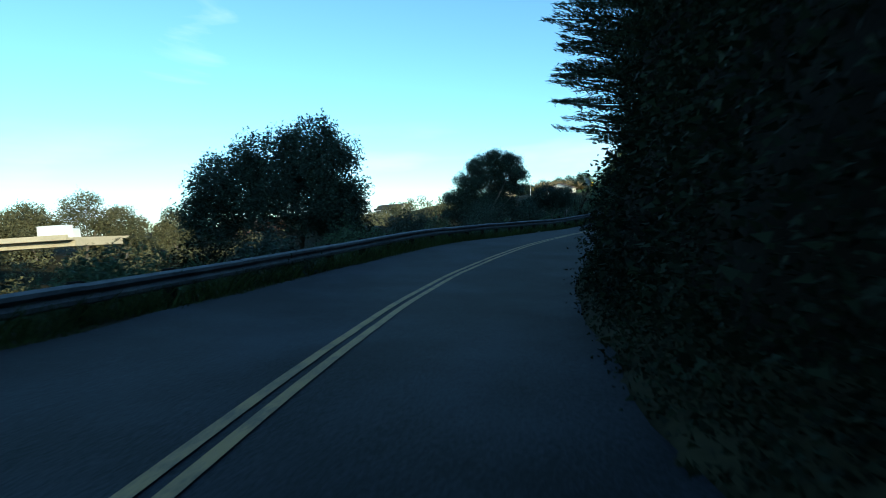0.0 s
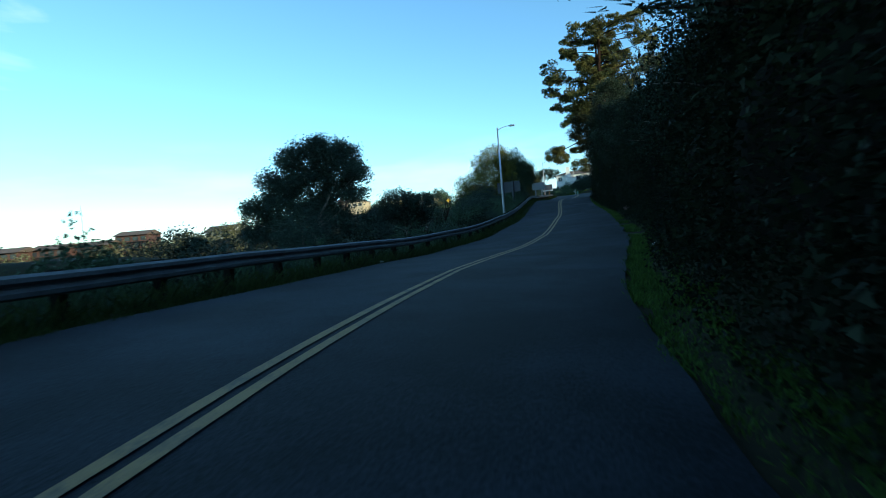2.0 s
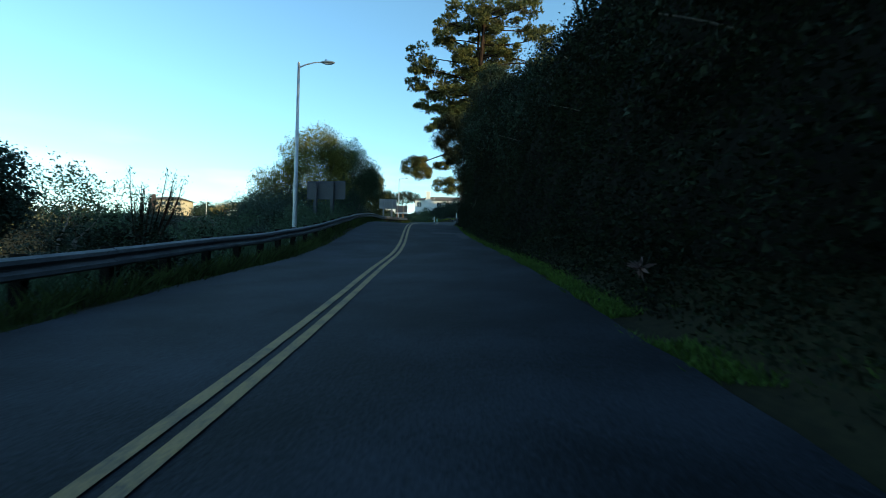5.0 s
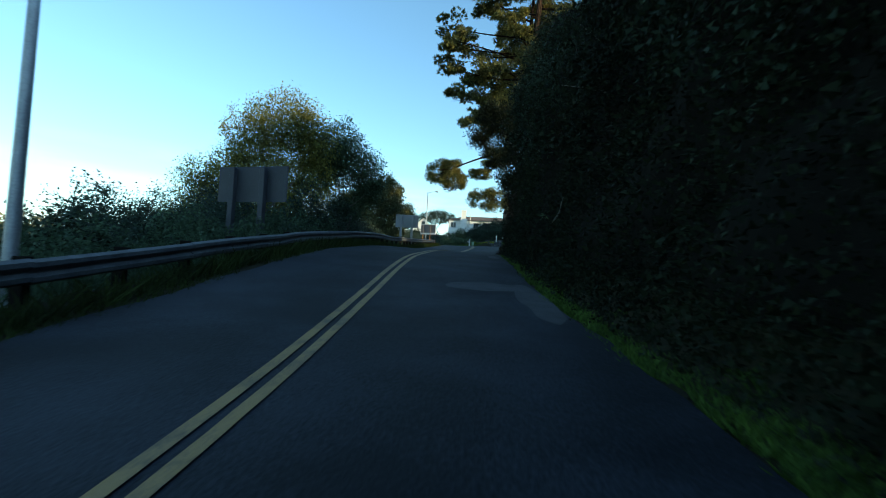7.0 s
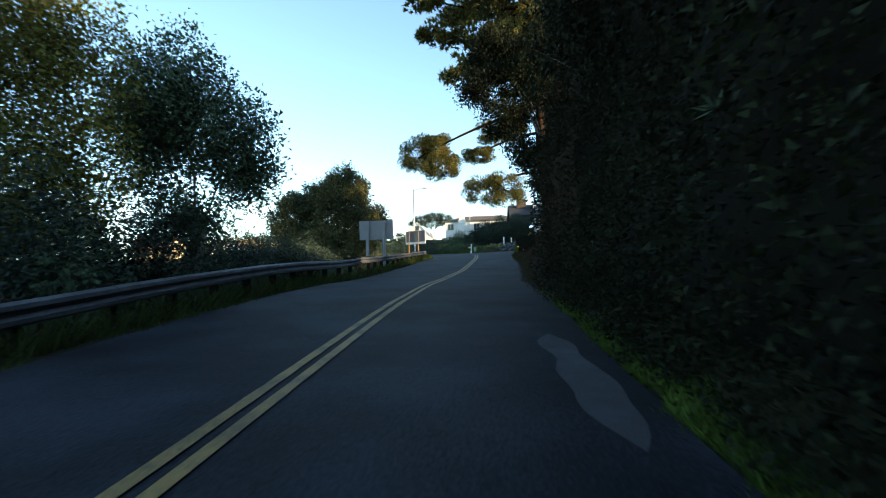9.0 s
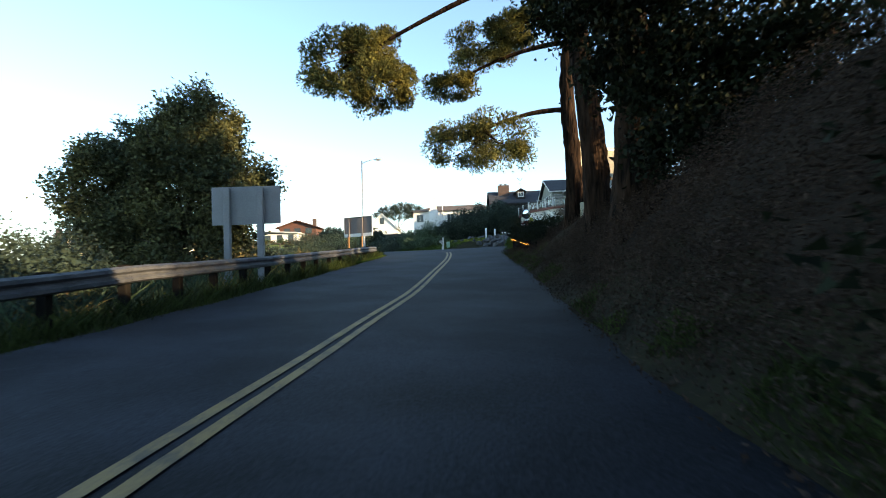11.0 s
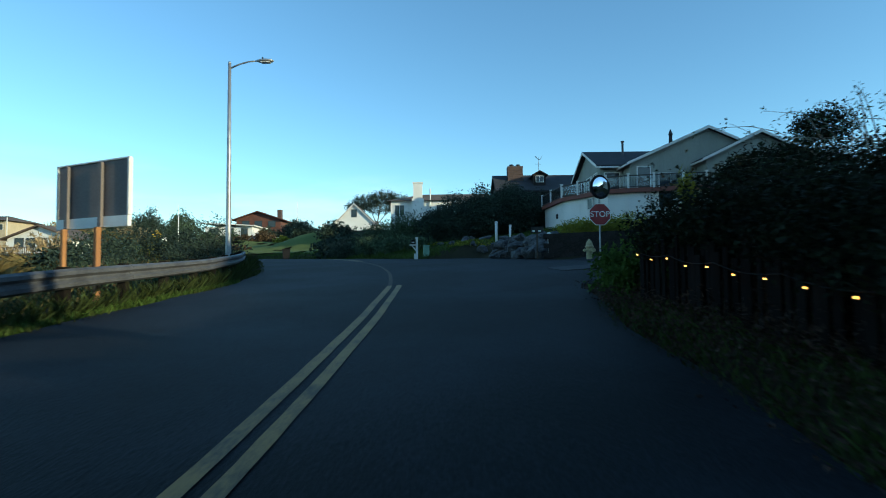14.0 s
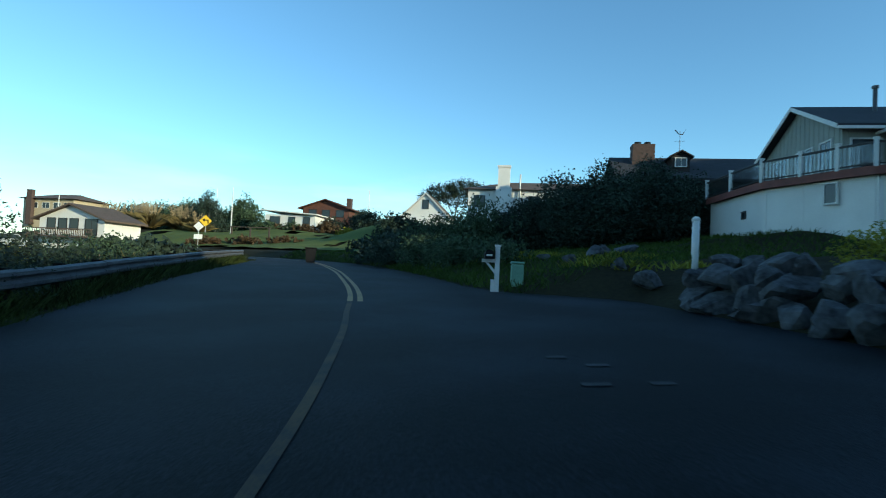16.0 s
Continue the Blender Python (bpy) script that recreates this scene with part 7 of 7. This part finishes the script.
def far_signs():
    x, y = -44.5, 149.2
    g = ground_at(x, y)
    ob = thing("warning_sign", (x, y, g), "yellow diamond curve warning sign with arrow on a post", "road sign", turn=20)
    part("post", tube(bmesh.new(), [(0, 0, -0.2), (0, 0, 10.6 - g)], [0.05, 0.05], 8), STEEL, ob)
    r = 0.85
    part("face", prism(bmesh.new(), [(0, -r), (r, 0), (0, r), (-r, 0)], "y", -0.09, -0.05), SIGN_YELLOW, ob).location = (0, 0, 10.1 - g)
    part("arrow", prism(bmesh.new(), [(0.28, -0.4), (0.42, -0.4), (0.42, 0.18), (-0.12, 0.18), (-0.12, 0.36), (-0.45, 0.1), (-0.12, -0.16), (-0.12, 0.04), (0.28, 0.04)], "y", -0.105, -0.095), BLACK, ob).location = (0, 0, 10.1 - g)
    x, y = -35.2, 134.0
    g = ground_at(x, y)
    ob = thing("back_of_sign", (x, y, g), "white back of a diamond sign with a plate below", "road sign", turn=20)
    part("post", tube(bmesh.new(), [(0, 0, -0.2), (0, 0, 2.9)], [0.05, 0.05], 8), STEEL, ob)
    part("panel", prism(bmesh.new(), [(0, -0.55), (0.55, 0), (0, 0.55), (-0.55, 0)], "y", -0.09, -0.05), SIGN_WHITE, ob).location = (0, 0, 2.4)
    part("plate", boxed(-0.45, -0.09, 0.95, 0.45, -0.05, 1.5), SIGN_WHITE, ob)
    for x, y, h, what in ((-44.0, 155, 7.6, "thin pale pole beside the far road"), (-55, 168, 8.5, "thin pale pole beside the far road"), (-70.0, 150, 7.5, "thin pale mast behind the white house"), (-33, 190, 12, "thin utility pole behind the houses")):
        g = ground_at(x, y)
        ob = thing("thin_pole", (x, y, g), what, "pole", "thin poles")
        part("shaft", tube(bmesh.new(), [(0, 0, -0.3), (0, 0, h)], [0.11, 0.07], 8), WHITE_TRIM, ob)
    st = thing("frame_shelter", (-36, 147, ground_at(-36, 147)), "low open timber frame beside the lawn", "frame")
    for x in (-3.0, -0.2, 2.6):
        part("post", boxed(x - 0.09, -0.09, -0.3, x + 0.09, 0.09, 1.5), POST_WOOD, st)
    part("beam", boxed(-3.2, -0.08, 1.5, 2.8, 0.08, 1.62), POST_WOOD, st)
    for x, y, turn, mat, what in ((-22.5, 163, 10, CAR_SILVER, "silver pickup parked by the far lawn"), (-31.5, 170, 0, CAR_WHITE, "small white car parked by the far houses"), (-46.5, 121.5, 80, CAR_SILVER, "silver car parked below the balcony house")):
        car(x, y, turn, mat, what)
    bin_ = thing("wheeled_bin", (-11.9, 111.5, ground_at(-11.9, 111.5)), "black wheeled rubbish bin at the roadside", "bin", turn=20)
    part("body", prism(bmesh.new(), [(-0.26, 0.05), (0.26, 0.05), (0.33, 0.95), (-0.33, 0.95)], "y", -0.3, 0.3), BLACK, bin_)
    part("lid", boxed(-0.36, -0.36, 0.955, 0.36, 0.34, 1.03, bevel=0.02), BLACK, bin_)


def car(x, y, turn, mat, label):
    ob = thing("car", (x, y, ground_at(x, y)), label, "car", "parked cars", turn)
    side = [(-2.1, 0.35), (2.1, 0.35), (2.15, 0.8), (1.2, 0.95), (0.65, 1.45), (-1.0, 1.48), (-1.6, 1.0), (-2.15, 0.92)]
    part("body", prism(bmesh.new(), side, "y", -0.85, 0.85), mat, ob)
    part("side_glass", prism(bmesh.new(), [(-1.45, 1.0), (1.0, 1.0), (0.58, 1.38), (-0.95, 1.40)], "y", -0.87, 0.87), GLASS, ob)
    for wx in (-1.35, 1.35):
        for wy in (-0.8, 0.62):
            part("wheel", tube(bmesh.new(), [(wx, wy, 0.32), (wx, wy + 0.2, 0.32)], [0.32, 0.32], 14), RUBBER, ob)


# ---- plants round the houses and in the distance ----
def pampas(x, y, h, label="pampas grass clump with tall straw-coloured plumes"):
    g = ground_at(x, y)
    ob = thing("pampas_grass", (x, y, g), label, "pampas grass", "pampas grass clumps")
    n = 26
    plume = []
    bm = bmesh.new()
    for k in range(n):
        a, r = RNG.uniform(0, 2 * math.pi), RNG.uniform(0.1, 0.45) * h
        tip = Vector((r * math.cos(a), r * math.sin(a), h * RNG.uniform(0.75, 1.05)))
        tube(bm, [(0.2 * math.cos(a), 0.2 * math.sin(a), 0), tip * 0.6, tip], [0.012, 0.01, 0.006], 4)
        t = RNG.uniform(0.62, 1.0, 26)[:, None]
        pts = np.array(tip) * t + RNG.normal(size=(26, 3)) * 0.05
        plume.append(leaf_quads(pts, 0.32, 0.09, np.repeat(np.array(tip.normalized())[None], 26, 0)))
    part("stem", bm, DRY_GRASS, ob)
    put("plumes", quads_mesh("plumes", np.concatenate(plume)), PLUME, ob)
    m = 420
    root = np.c_[RNG.normal(size=(m, 2)) * 0.25, np.zeros(m)]
    tip = np.c_[RNG.normal(size=(m, 2)) * 0.36 * h, RNG.uniform(0.25, 0.6, m) * h]
    side = np.c_[unit(RNG.normal(size=(m, 2))), np.zeros(m)] * 0.015
    put("leaves", quads_mesh("leaves", np.stack([root - side, root + side, (root + tip) / 2 + side + np.array((0, 0, 0.15 * h)), tip], 1)), DRY_GRASS, ob)


def build_far_plants():
    shrubs = (
        # hedge in front of the brown house
        (1.6, 110.5, 2.0, 3.1, LEAF_DARK, "dark clipped hedge"), (3.8, 111.0, 2.5, 4.1, LEAF_DARK, "dark clipped hedge"), (6.2, 111.5, 2.7, 4.7, LEAF_DARK, "dark clipped hedge"), (8.9, 112.3, 2.7, 4.4, LEAF_DARK, "dark clipped hedge"), (11.2, 113.0, 2.4, 3.4, LEAF_DARK, "dark clipped hedge"),
        (-0.9, 109.5, 2.2, 3.2, LEAF_GREEN, "green rounded"), (-3.2, 110.5, 2.2, 2.4, LEAF_GREEN, "green rounded"), (-6.2, 115.0, 2.4, 1.8, LEAF_DARK, "dark rounded"), (-1.0, 102.0, 1.5, 1.3, LEAF_GREEN, "low green"), (-3.0, 105.0, 1.6, 1.4, LEAF_GREEN, "low green"),
        (-5.6, 109.0, 1.8, 1.5, LEAF_DARK, "low dark"), (-8.2, 114.0, 1.9, 1.8, LEAF_DARK, "low dark"), (-8.6, 118.5, 1.6, 2.0, LEAF_DARK, "dark rounded"), (0.8, 99.0, 1.2, 0.9, LEAF_GREEN, "low green"), (-13.5, 140.0, 2.6, 2.8, LEAF_DARK, "clipped dark"),
        # yellow-green and dark shrubs below the deck and along the side street
        (9.8, 91.8, 1.3, 1.0, LEAF_GOLD, "yellow-green"), (11.4, 92.2, 1.6, 1.2, LEAF_GOLD, "yellow-green"), (13.2, 92.6, 1.5, 1.1, LEAF_GOLD, "yellow-green"), (15.6, 92.4, 1.4, 0.8, LEAF_GREEN, "low green"), (18.5, 90.5, 1.3, 0.9, LEAF_GREEN, "low green"), (21.0, 90.0, 1.3, 1.0, LEAF_GOLD, "yellow-green"),
        
        # behind the fence
        (7.3, 65.0, 1.3, 0.9, LEAF_SHADED, "dark dense"), (7.4, 67.6, 1.3, 1.1, LEAF_SHADED, "dark dense"), (7.3, 70.2, 1.3, 1.7, LEAF_SHADED, "dark dense"), (6.9, 68.9, 0.9, 1.3, LEAF_SHADED, "dark dense"), (8.2, 66.2, 1.0, 0.7, LEAF_GREEN, "green low"), (6.05, 72.3, 0.72, 1.0, VERGE, "bright green"), (6.6, 73.0, 0.6, 0.7, VERGE, "bright green"),
        # by the second lamp and below the road on the left
        (-7.5, 85.8, 1.7, 2.3, LEAF_DARK, "tall dark leafy"), (-9.5, 82.0, 1.8, 2.0, LEAF_DARK, "dark leafy"), (-6.6, 82.2, 1.0, 1.6, LEAF_DARK, "dark leafy"), (-8.2, 87.8, 1.3, 1.2, LEAF_DARK, "dark leafy"), (-9.6, 88.0, 1.8, 2.3, LEAF_DARK, "tall dark leafy"), (-11.5, 87.0, 2.2, 2.6, LEAF_DARK, "dark leafy"), (-9.6, 90.5, 1.5, 1.3, LEAF_DARK, "dark leafy"), (-11.9, 94.6, 1.7, 1.3, LEAF_GREEN, "green leafy"),
        (-14.6, 98.6, 2.0, 1.3, LEAF_DARK, "dark leafy"), (-16.5, 102.0, 2.2, 1.4, LEAF_DARK, "dark leafy"), (-8.0, 72.0, 1.2, 1.1, DRY_GRASS, "dry straw-coloured"), (-6.6, 76.5, 1.0, 1.0, LEAF_RUST, "russet"), (-5.4, 78.5, 0.8, 0.8, DRY_GRASS, "dry straw-coloured"), (-9.8, 68.0, 1.3, 1.2, DRY_GRASS, "dry straw-coloured"), (-17.0, 92.0, 2.4, 1.8, LEAF_DARK, "dark leafy"), (-12.5, 91.0, 1.2, 1.3, LEAF_GOLD, "sunlit golden"),
        (-20.5, 83.0, 2.0, 0.9, LEAF_GREEN, "low green"), (-26.5, 88.0, 2.2, 1.3, LEAF_DARK, "dark leafy"),
        # across the lawn
        (-38.0, 140.0, 2.4, 1.2, LEAF_RUST, "russet"), (-33.5, 141.0, 2.2, 1.2, LEAF_RUST, "russet"), (-29.5, 144.0, 2.2, 1.0, LEAF_RUST, "russet"), (-36.5, 165.0, 2.0, 1.6, LEAF_RUST, "russet"), (-29.0, 166.0, 2.0, 1.5, LEAF_GOLD, "yellow-green"), (-42.5, 162.5, 2.2, 1.8, LEAF_GREEN, "green leafy"), (-26.5, 172.0, 3.2, 5.2, LEAF_DARK, "dark leafy"), (-20.5, 176.0, 4.0, 5.6, LEAF_DARK, "dark leafy"),
        (-30.0, 177.0, 3.4, 6.0, LEAF_DARK, "dark leafy"), (-44.5, 165.5, 1.7, 1.7, LEAF_DARK, "dark leafy"), (-41.5, 166.0, 1.6, 1.4, LEAF_RUST, "russet"), (-38.8, 165.8, 1.8, 1.9, LEAF_GREEN, "green leafy"), (-33.4, 167.5, 2.0, 2.6, LEAF_RUST, "russet"), (-34.0, 172.0, 2.4, 3.6, LEAF_DARK, "dark leafy"), (-60.0, 172.0, 4.5, 6.6, LEAF_DARK, "dark leafy"), (-66.0, 176.0, 5.0, 6.6, LEAF_GREEN, "green leafy"), (-74.0, 180.0, 6.0, 6.6, LEAF_DARK, "dark leafy"), (-84.0, 182.0, 6.0, 6.4, LEAF_DARK, "dark leafy"), (-54.0, 176.0, 4.0, 8.0, LEAF_GREEN, "green leafy"), (-94.0, 178.0, 6.0, 5.0, LEAF_DARK, "dark leafy"),
        (-12.0, 170.0, 4.0, 4.4, LEAF_DARK, "dark leafy"),
    )
    for x, y, r, h, mat, what in shrubs:
        near, gold = y < 114 and x > -14, mat is LEAF_GOLD
        leaf = 0.10 if y < 96 else 0.17
        shrub("garden_shrub", (x, y), (r, r, h), what + " shrub by the houses", mat, clumps=int((105 if near else 34) * r * h * (2.6 if gold and near else 1.9 if 'hedge' in what else 1.2 if mat is LEAF_SHADED and near else 1)) + (300 if mat is VERGE else 0), per=13, length=leaf if near else 0.4, width=leaf * 0.58 if near else 0.22, deep=0.25 if gold else 0.5, group="shrubs by the houses")
    tree("dark_garden_tree", (19.6, 89.8), [((17.8, 89.8, 8.5), (1.0, 1.0, 0.55)), ((18.9, 89.9, 8.8), (1.2, 1.1, 0.7)), ((20.1, 89.8, 8.9), (1.2, 1.2, 0.8)), ((21.4, 90.0, 8.8), (1.3, 1.2, 0.8)), ((21.4, 89.7, 10.6), (0.9, 0.9, 0.7)), ((22.5, 90.0, 10.9), (1.1, 1.0, 0.8)), ((17.2, 89.6, 8.2), (0.6, 0.7, 0.35))],
         "dark spreading garden tree beside the house", LEAF_SHADED, trunk_r=0.14, clumps=1300, per=12, spread=0.18, length=0.16, width=0.08, group="trees by the houses")
    tree("bushy_tree", (10.2, 72.8), [((8.2, 72.4, 4.3), (1.0, 1.2, 0.8)), ((9.7, 72.8, 4.6), (1.2, 1.3, 1.1)), ((11.4, 72.8, 4.9), (1.4, 1.4, 1.2)), ((7.3, 72.1, 3.6), (0.8, 1.0, 0.7)), ((9.0, 71.8, 3.8), (1.4, 1.2, 0.9)), ((12.9, 72.6, 5.2), (1.4, 1.5, 1.2))],
         "dark bushy tree with loose arching twigs on top", LEAF_SHADED, trunk_r=0.12, clumps=3600, per=15, spread=0.12, length=0.085, width=0.05, group="trees by the houses", deep=0.6)
    tree("spreading_cypress", (-10.6, 165.0), [((-12.4, 164.6, 17.4), (2.6, 1.8, 1.0)), ((-9.2, 165.0, 18.2), (2.6, 1.8, 1.0)), ((-6.4, 165.4, 17.6), (2.2, 1.8, 1.0)), ((-14.4, 164.6, 16.4), (1.8, 1.5, 0.8)), ((-9.8, 165.0, 16.2), (3.6, 1.8, 1.0))],
         "flat-topped dark cypress behind the cottage", LEAF_DARK, trunk_r=0.22, clumps=900, per=12, spread=0.3, length=0.36, width=0.13, group="trees by the houses", point_out=True)
    tree("conifer", (-52.5, 162.0), [((-52.5, 162, 12.0), (2.6, 2.6, 2.0)), ((-52.5, 162, 14.2), (1.5, 1.5, 1.8)), ((-52.5, 162, 9.8), (3.2, 3.0, 1.6))], "broad dark conifer behind the lawn", LEAF_DARK, trunk_r=0.2, clumps=420, per=12, spread=0.35, length=0.4, width=0.18, group="trees by the houses")
    tree("palm_like_shrub", (7.2, 72.7), [((7.2, 72.7, 4.75), (0.1, 0.1, 0.28)), ((7.2, 72.7, 5.1), (0.05, 0.05, 0.12))], "small spiky yellow-green shrub", LEAF_GOLD, trunk_r=0.025, clumps=46, per=12, spread=0.05, length=0.26, width=0.022, group="trees by the houses", point_out=True)
    for x, y, h in ((-20.0, 88.8, 2.6), (-21.6, 90.4, 2.8), (-18.6, 91.4, 2.5), (-23.0, 88.0, 2.4), (-22.4, 92.6, 2.6), (-62.0, 160.0, 4.6), (-66.0, 163.0, 4.8), (-70.5, 161.0, 4.4), (-58.0, 162.0, 4.6), (-64.0, 158.5, 4.4), (-60.0, 157.5, 4.2), (-68.0, 159.0, 4.4), (-56.0, 160.0, 4.2), (-52.0, 158.5, 3.4)):
        pampas(x, y, h)
    # gum trees beyond the bridge, and woods on the far slope
    for x, y, r, z in ((-134, 0, 5.6, 5.0), (-128, 8, 6.4, 6.8), (-124, 15, 5.0, 4.2), (-142, -6, 5.2, 4.4), (-118, 24, 4.6, 2.8), (-150, 4, 5.6, 5.2)):
        tree("gum_tree", (x, y, -9), [((x, y, z), (r * 0.7, r * 0.7, r * 0.5)), ((x - r * 0.5, y - r * 0.3, z - r * 0.5), (r * 0.6, r * 0.6, r * 0.45)), ((x + r * 0.5, y + r * 0.4, z - r * 0.55), (r * 0.6, r * 0.6, r * 0.5)), ((x, y, z - r), (r * 0.9, r * 0.9, r * 0.6))],
             "tall gum tree with sunlit brownish foliage", LEAF_GUM, trunk_r=0.4, clumps=900, per=12, spread=0.5, length=0.5, width=0.25, group="gum trees", deep=0.6, clumpy=True)
    far = []
    for k in range(170):
        t, u = RNG.random(), RNG.random()
        x, y = -70 - 75 * u + 10 * t, -25 + 140 * t - 30 * (1 - u)
        far.append((x, y, RNG.uniform(1.2, 3.2)))
    lobes = [((x, y, float(ground_at(x, y)) + r * 0.6), (r * 1.4, r * 1.4, r)) for x, y, r in far]
    ob = put("far_scrub", quads_mesh("far_scrub", lobed(lobes, 5200, 9, 0.5, 0.8, 0.4, deep=0.5)), LEAF_GUM)
    tagged(ob, "sunlit golden-brown scrub on the far slope", "scrub", kind="stuff")
    for x, y, turn, w in ((-62, -8, 20, 6), (-70, 2, 70, 8), (-58, -22, 40, 5)):
        gable_house("harbour_shed", "pale harbour shed far below the road", "x", y - 2.5, y + 2.5, x - w / 2, x + w / 2, ground_at(x, y), ground_at(x, y) + 2.6, ground_at(x, y) + 3.8, WHITE_WALL, ROOF_BROWN, group="harbour sheds", category="shed")


def arching_twigs():
    ob = thing("arching_bramble", (9.4, 71.6, ground_at(9.4, 71.6)), "arching bare bramble canes with a few leaves", "bramble")
    pts = []
    for k in range(34):
        w, reach = RNG.uniform(2.2, 4.4), RNG.uniform(1.0, 2.6)
        a = Vector((RNG.uniform(9.8, 12.4), RNG.uniform(72.2, 73.6), RNG.uniform(5.0, 5.6)))
        mid = a + Vector((reach * 0.4 * math.cos(w), reach * 0.4 * math.sin(w), RNG.uniform(0.7, 1.4)))
        tip = a + Vector((reach * math.cos(w), reach * math.sin(w), RNG.uniform(0.3, 1.2)))
        line_ = [a.lerp(mid, t).lerp(mid.lerp(tip, t), t) for t in (0, 0.2, 0.4, 0.6, 0.8, 1)]
        bm = tube(bmesh.new(), line_, [0.012, 0.011, 0.01, 0.008, 0.006, 0.004], 4)
        ride(part("cane", bm, GREY_BARK, None), ob)
        pts += [p + Vector(RNG.normal(size=3) * 0.05) for p in line_[2:] for _ in range(5)]
    ride(put("leaves", quads_mesh("leaves", leaf_quads(np.array([tuple(p) for p in pts]), 0.07, 0.035)), LEAF_GREEN), ob)


def litter():
    for s, lat, r, mat, what in ((41.7, 1.42, 0.09, WHITE_TRIM, "crumpled white plastic bag on the verge"), (62.4, 2.72, 0.13, WHITE_TRIM, "crumpled white litter lying in the grass"), (62.6, -6.3, 0.07, WHITE_TRIM, "flattened pale litter at the road edge")):
        bm = bmesh.new()
        bmesh.ops.create_icosphere(bm, subdivisions=2, radius=1)
        for v in bm.verts:
            v.co = v.co * (0.8 + 0.5 * noise.noise(v.co * 2.2 + Vector((s, 0, 0))))
            v.co = Vector((v.co.x * r * 1.5, v.co.y * r, v.co.z * r * 0.5))
        ob = part("litter", bm, mat, None)
        p = road(s, lat)
        ob.matrix_world = pose(p.x, p.y, max(p.z, ground_at(p.x, p.y)) + r * 0.3, 0, 0, s * 40)
        tagged(ob, what, "litter", "litter on the verge")
    s = 44.0
    ob = thing("pampas_plume", (4.3, -45.2, -3.4), "single pale pampas plume leaning from the thicket", "pampas grass")
    p0, p1 = Vector((4.25, -45.2, -3.31)), Vector((3.77, -45.2, -2.5))
    ride(part("stem", tube(bmesh.new(), [p0, p0.lerp(p1, 0.6), p1], [0.007, 0.005, 0.004], 5), DRY_GRASS, None), ob)
    pts = np.array(p0) + (np.array(p1) - np.array(p0)) * RNG.uniform(0.78, 0.97, 260)[:, None] + RNG.normal(size=(260, 3)) * 0.02
    ride(put("plume", quads_mesh("plume", leaf_quads(pts, 0.07, 0.012, np.repeat(np.array((p1 - p0).normalized())[None], 260, 0))), PALE_PLUME), ob)

# ---- the place ----
build_ground()
build_lawn()
build_road()
side_street()
build_rail()
main_house()
brown_house()
white_houses()
apartments()
bridge()
build_left_trees()
build_hedgerow()
build_right_trees()
ivy_tree()
bank_evergreen()
twig_tree()
build_pines()
build_thicket()
spiky_shrub()
thicket_details()
build_far_plants()
boulder_wall()
light_fence()
bank_sign()
street_lamp(-5.45, 10.62, 6.66, "tall grey steel street lamp behind the guard rail")
street_lamp(-5.63, 83.45, 11.80, "tall grey steel street lamp beside the junction")
board_sign((-7.4, 20.9), (-4.7, 20.2), 1.1, 2.32, "large sign seen from behind, bare grey panel on two posts", SIGN_SHADED, SIGN_SHADED, thick=0.2, posts=(0.26, 0.7))
board_sign((-6.2, 55.4), (-3.92, 55.5), 3.62, 4.9, "large sign seen from behind, bare grey panel on two pale posts", SIGN_PALE, SIGN_PALE, thick=0.2, posts=(0.25, 0.73))
board_sign((-5.48, 74.3), (-3.45, 73.4), 4.70, 5.82, "dark sign back in a white frame on warm timber posts", SIGN_DARK, ORANGE_WOOD, rim=SIGN_WHITE, thick=0.10, posts=(0.17, 0.66))
stop_sign()
hydrant()
mail_post()
white_posts()
far_signs()
litter()
arching_twigs()
build_grass()
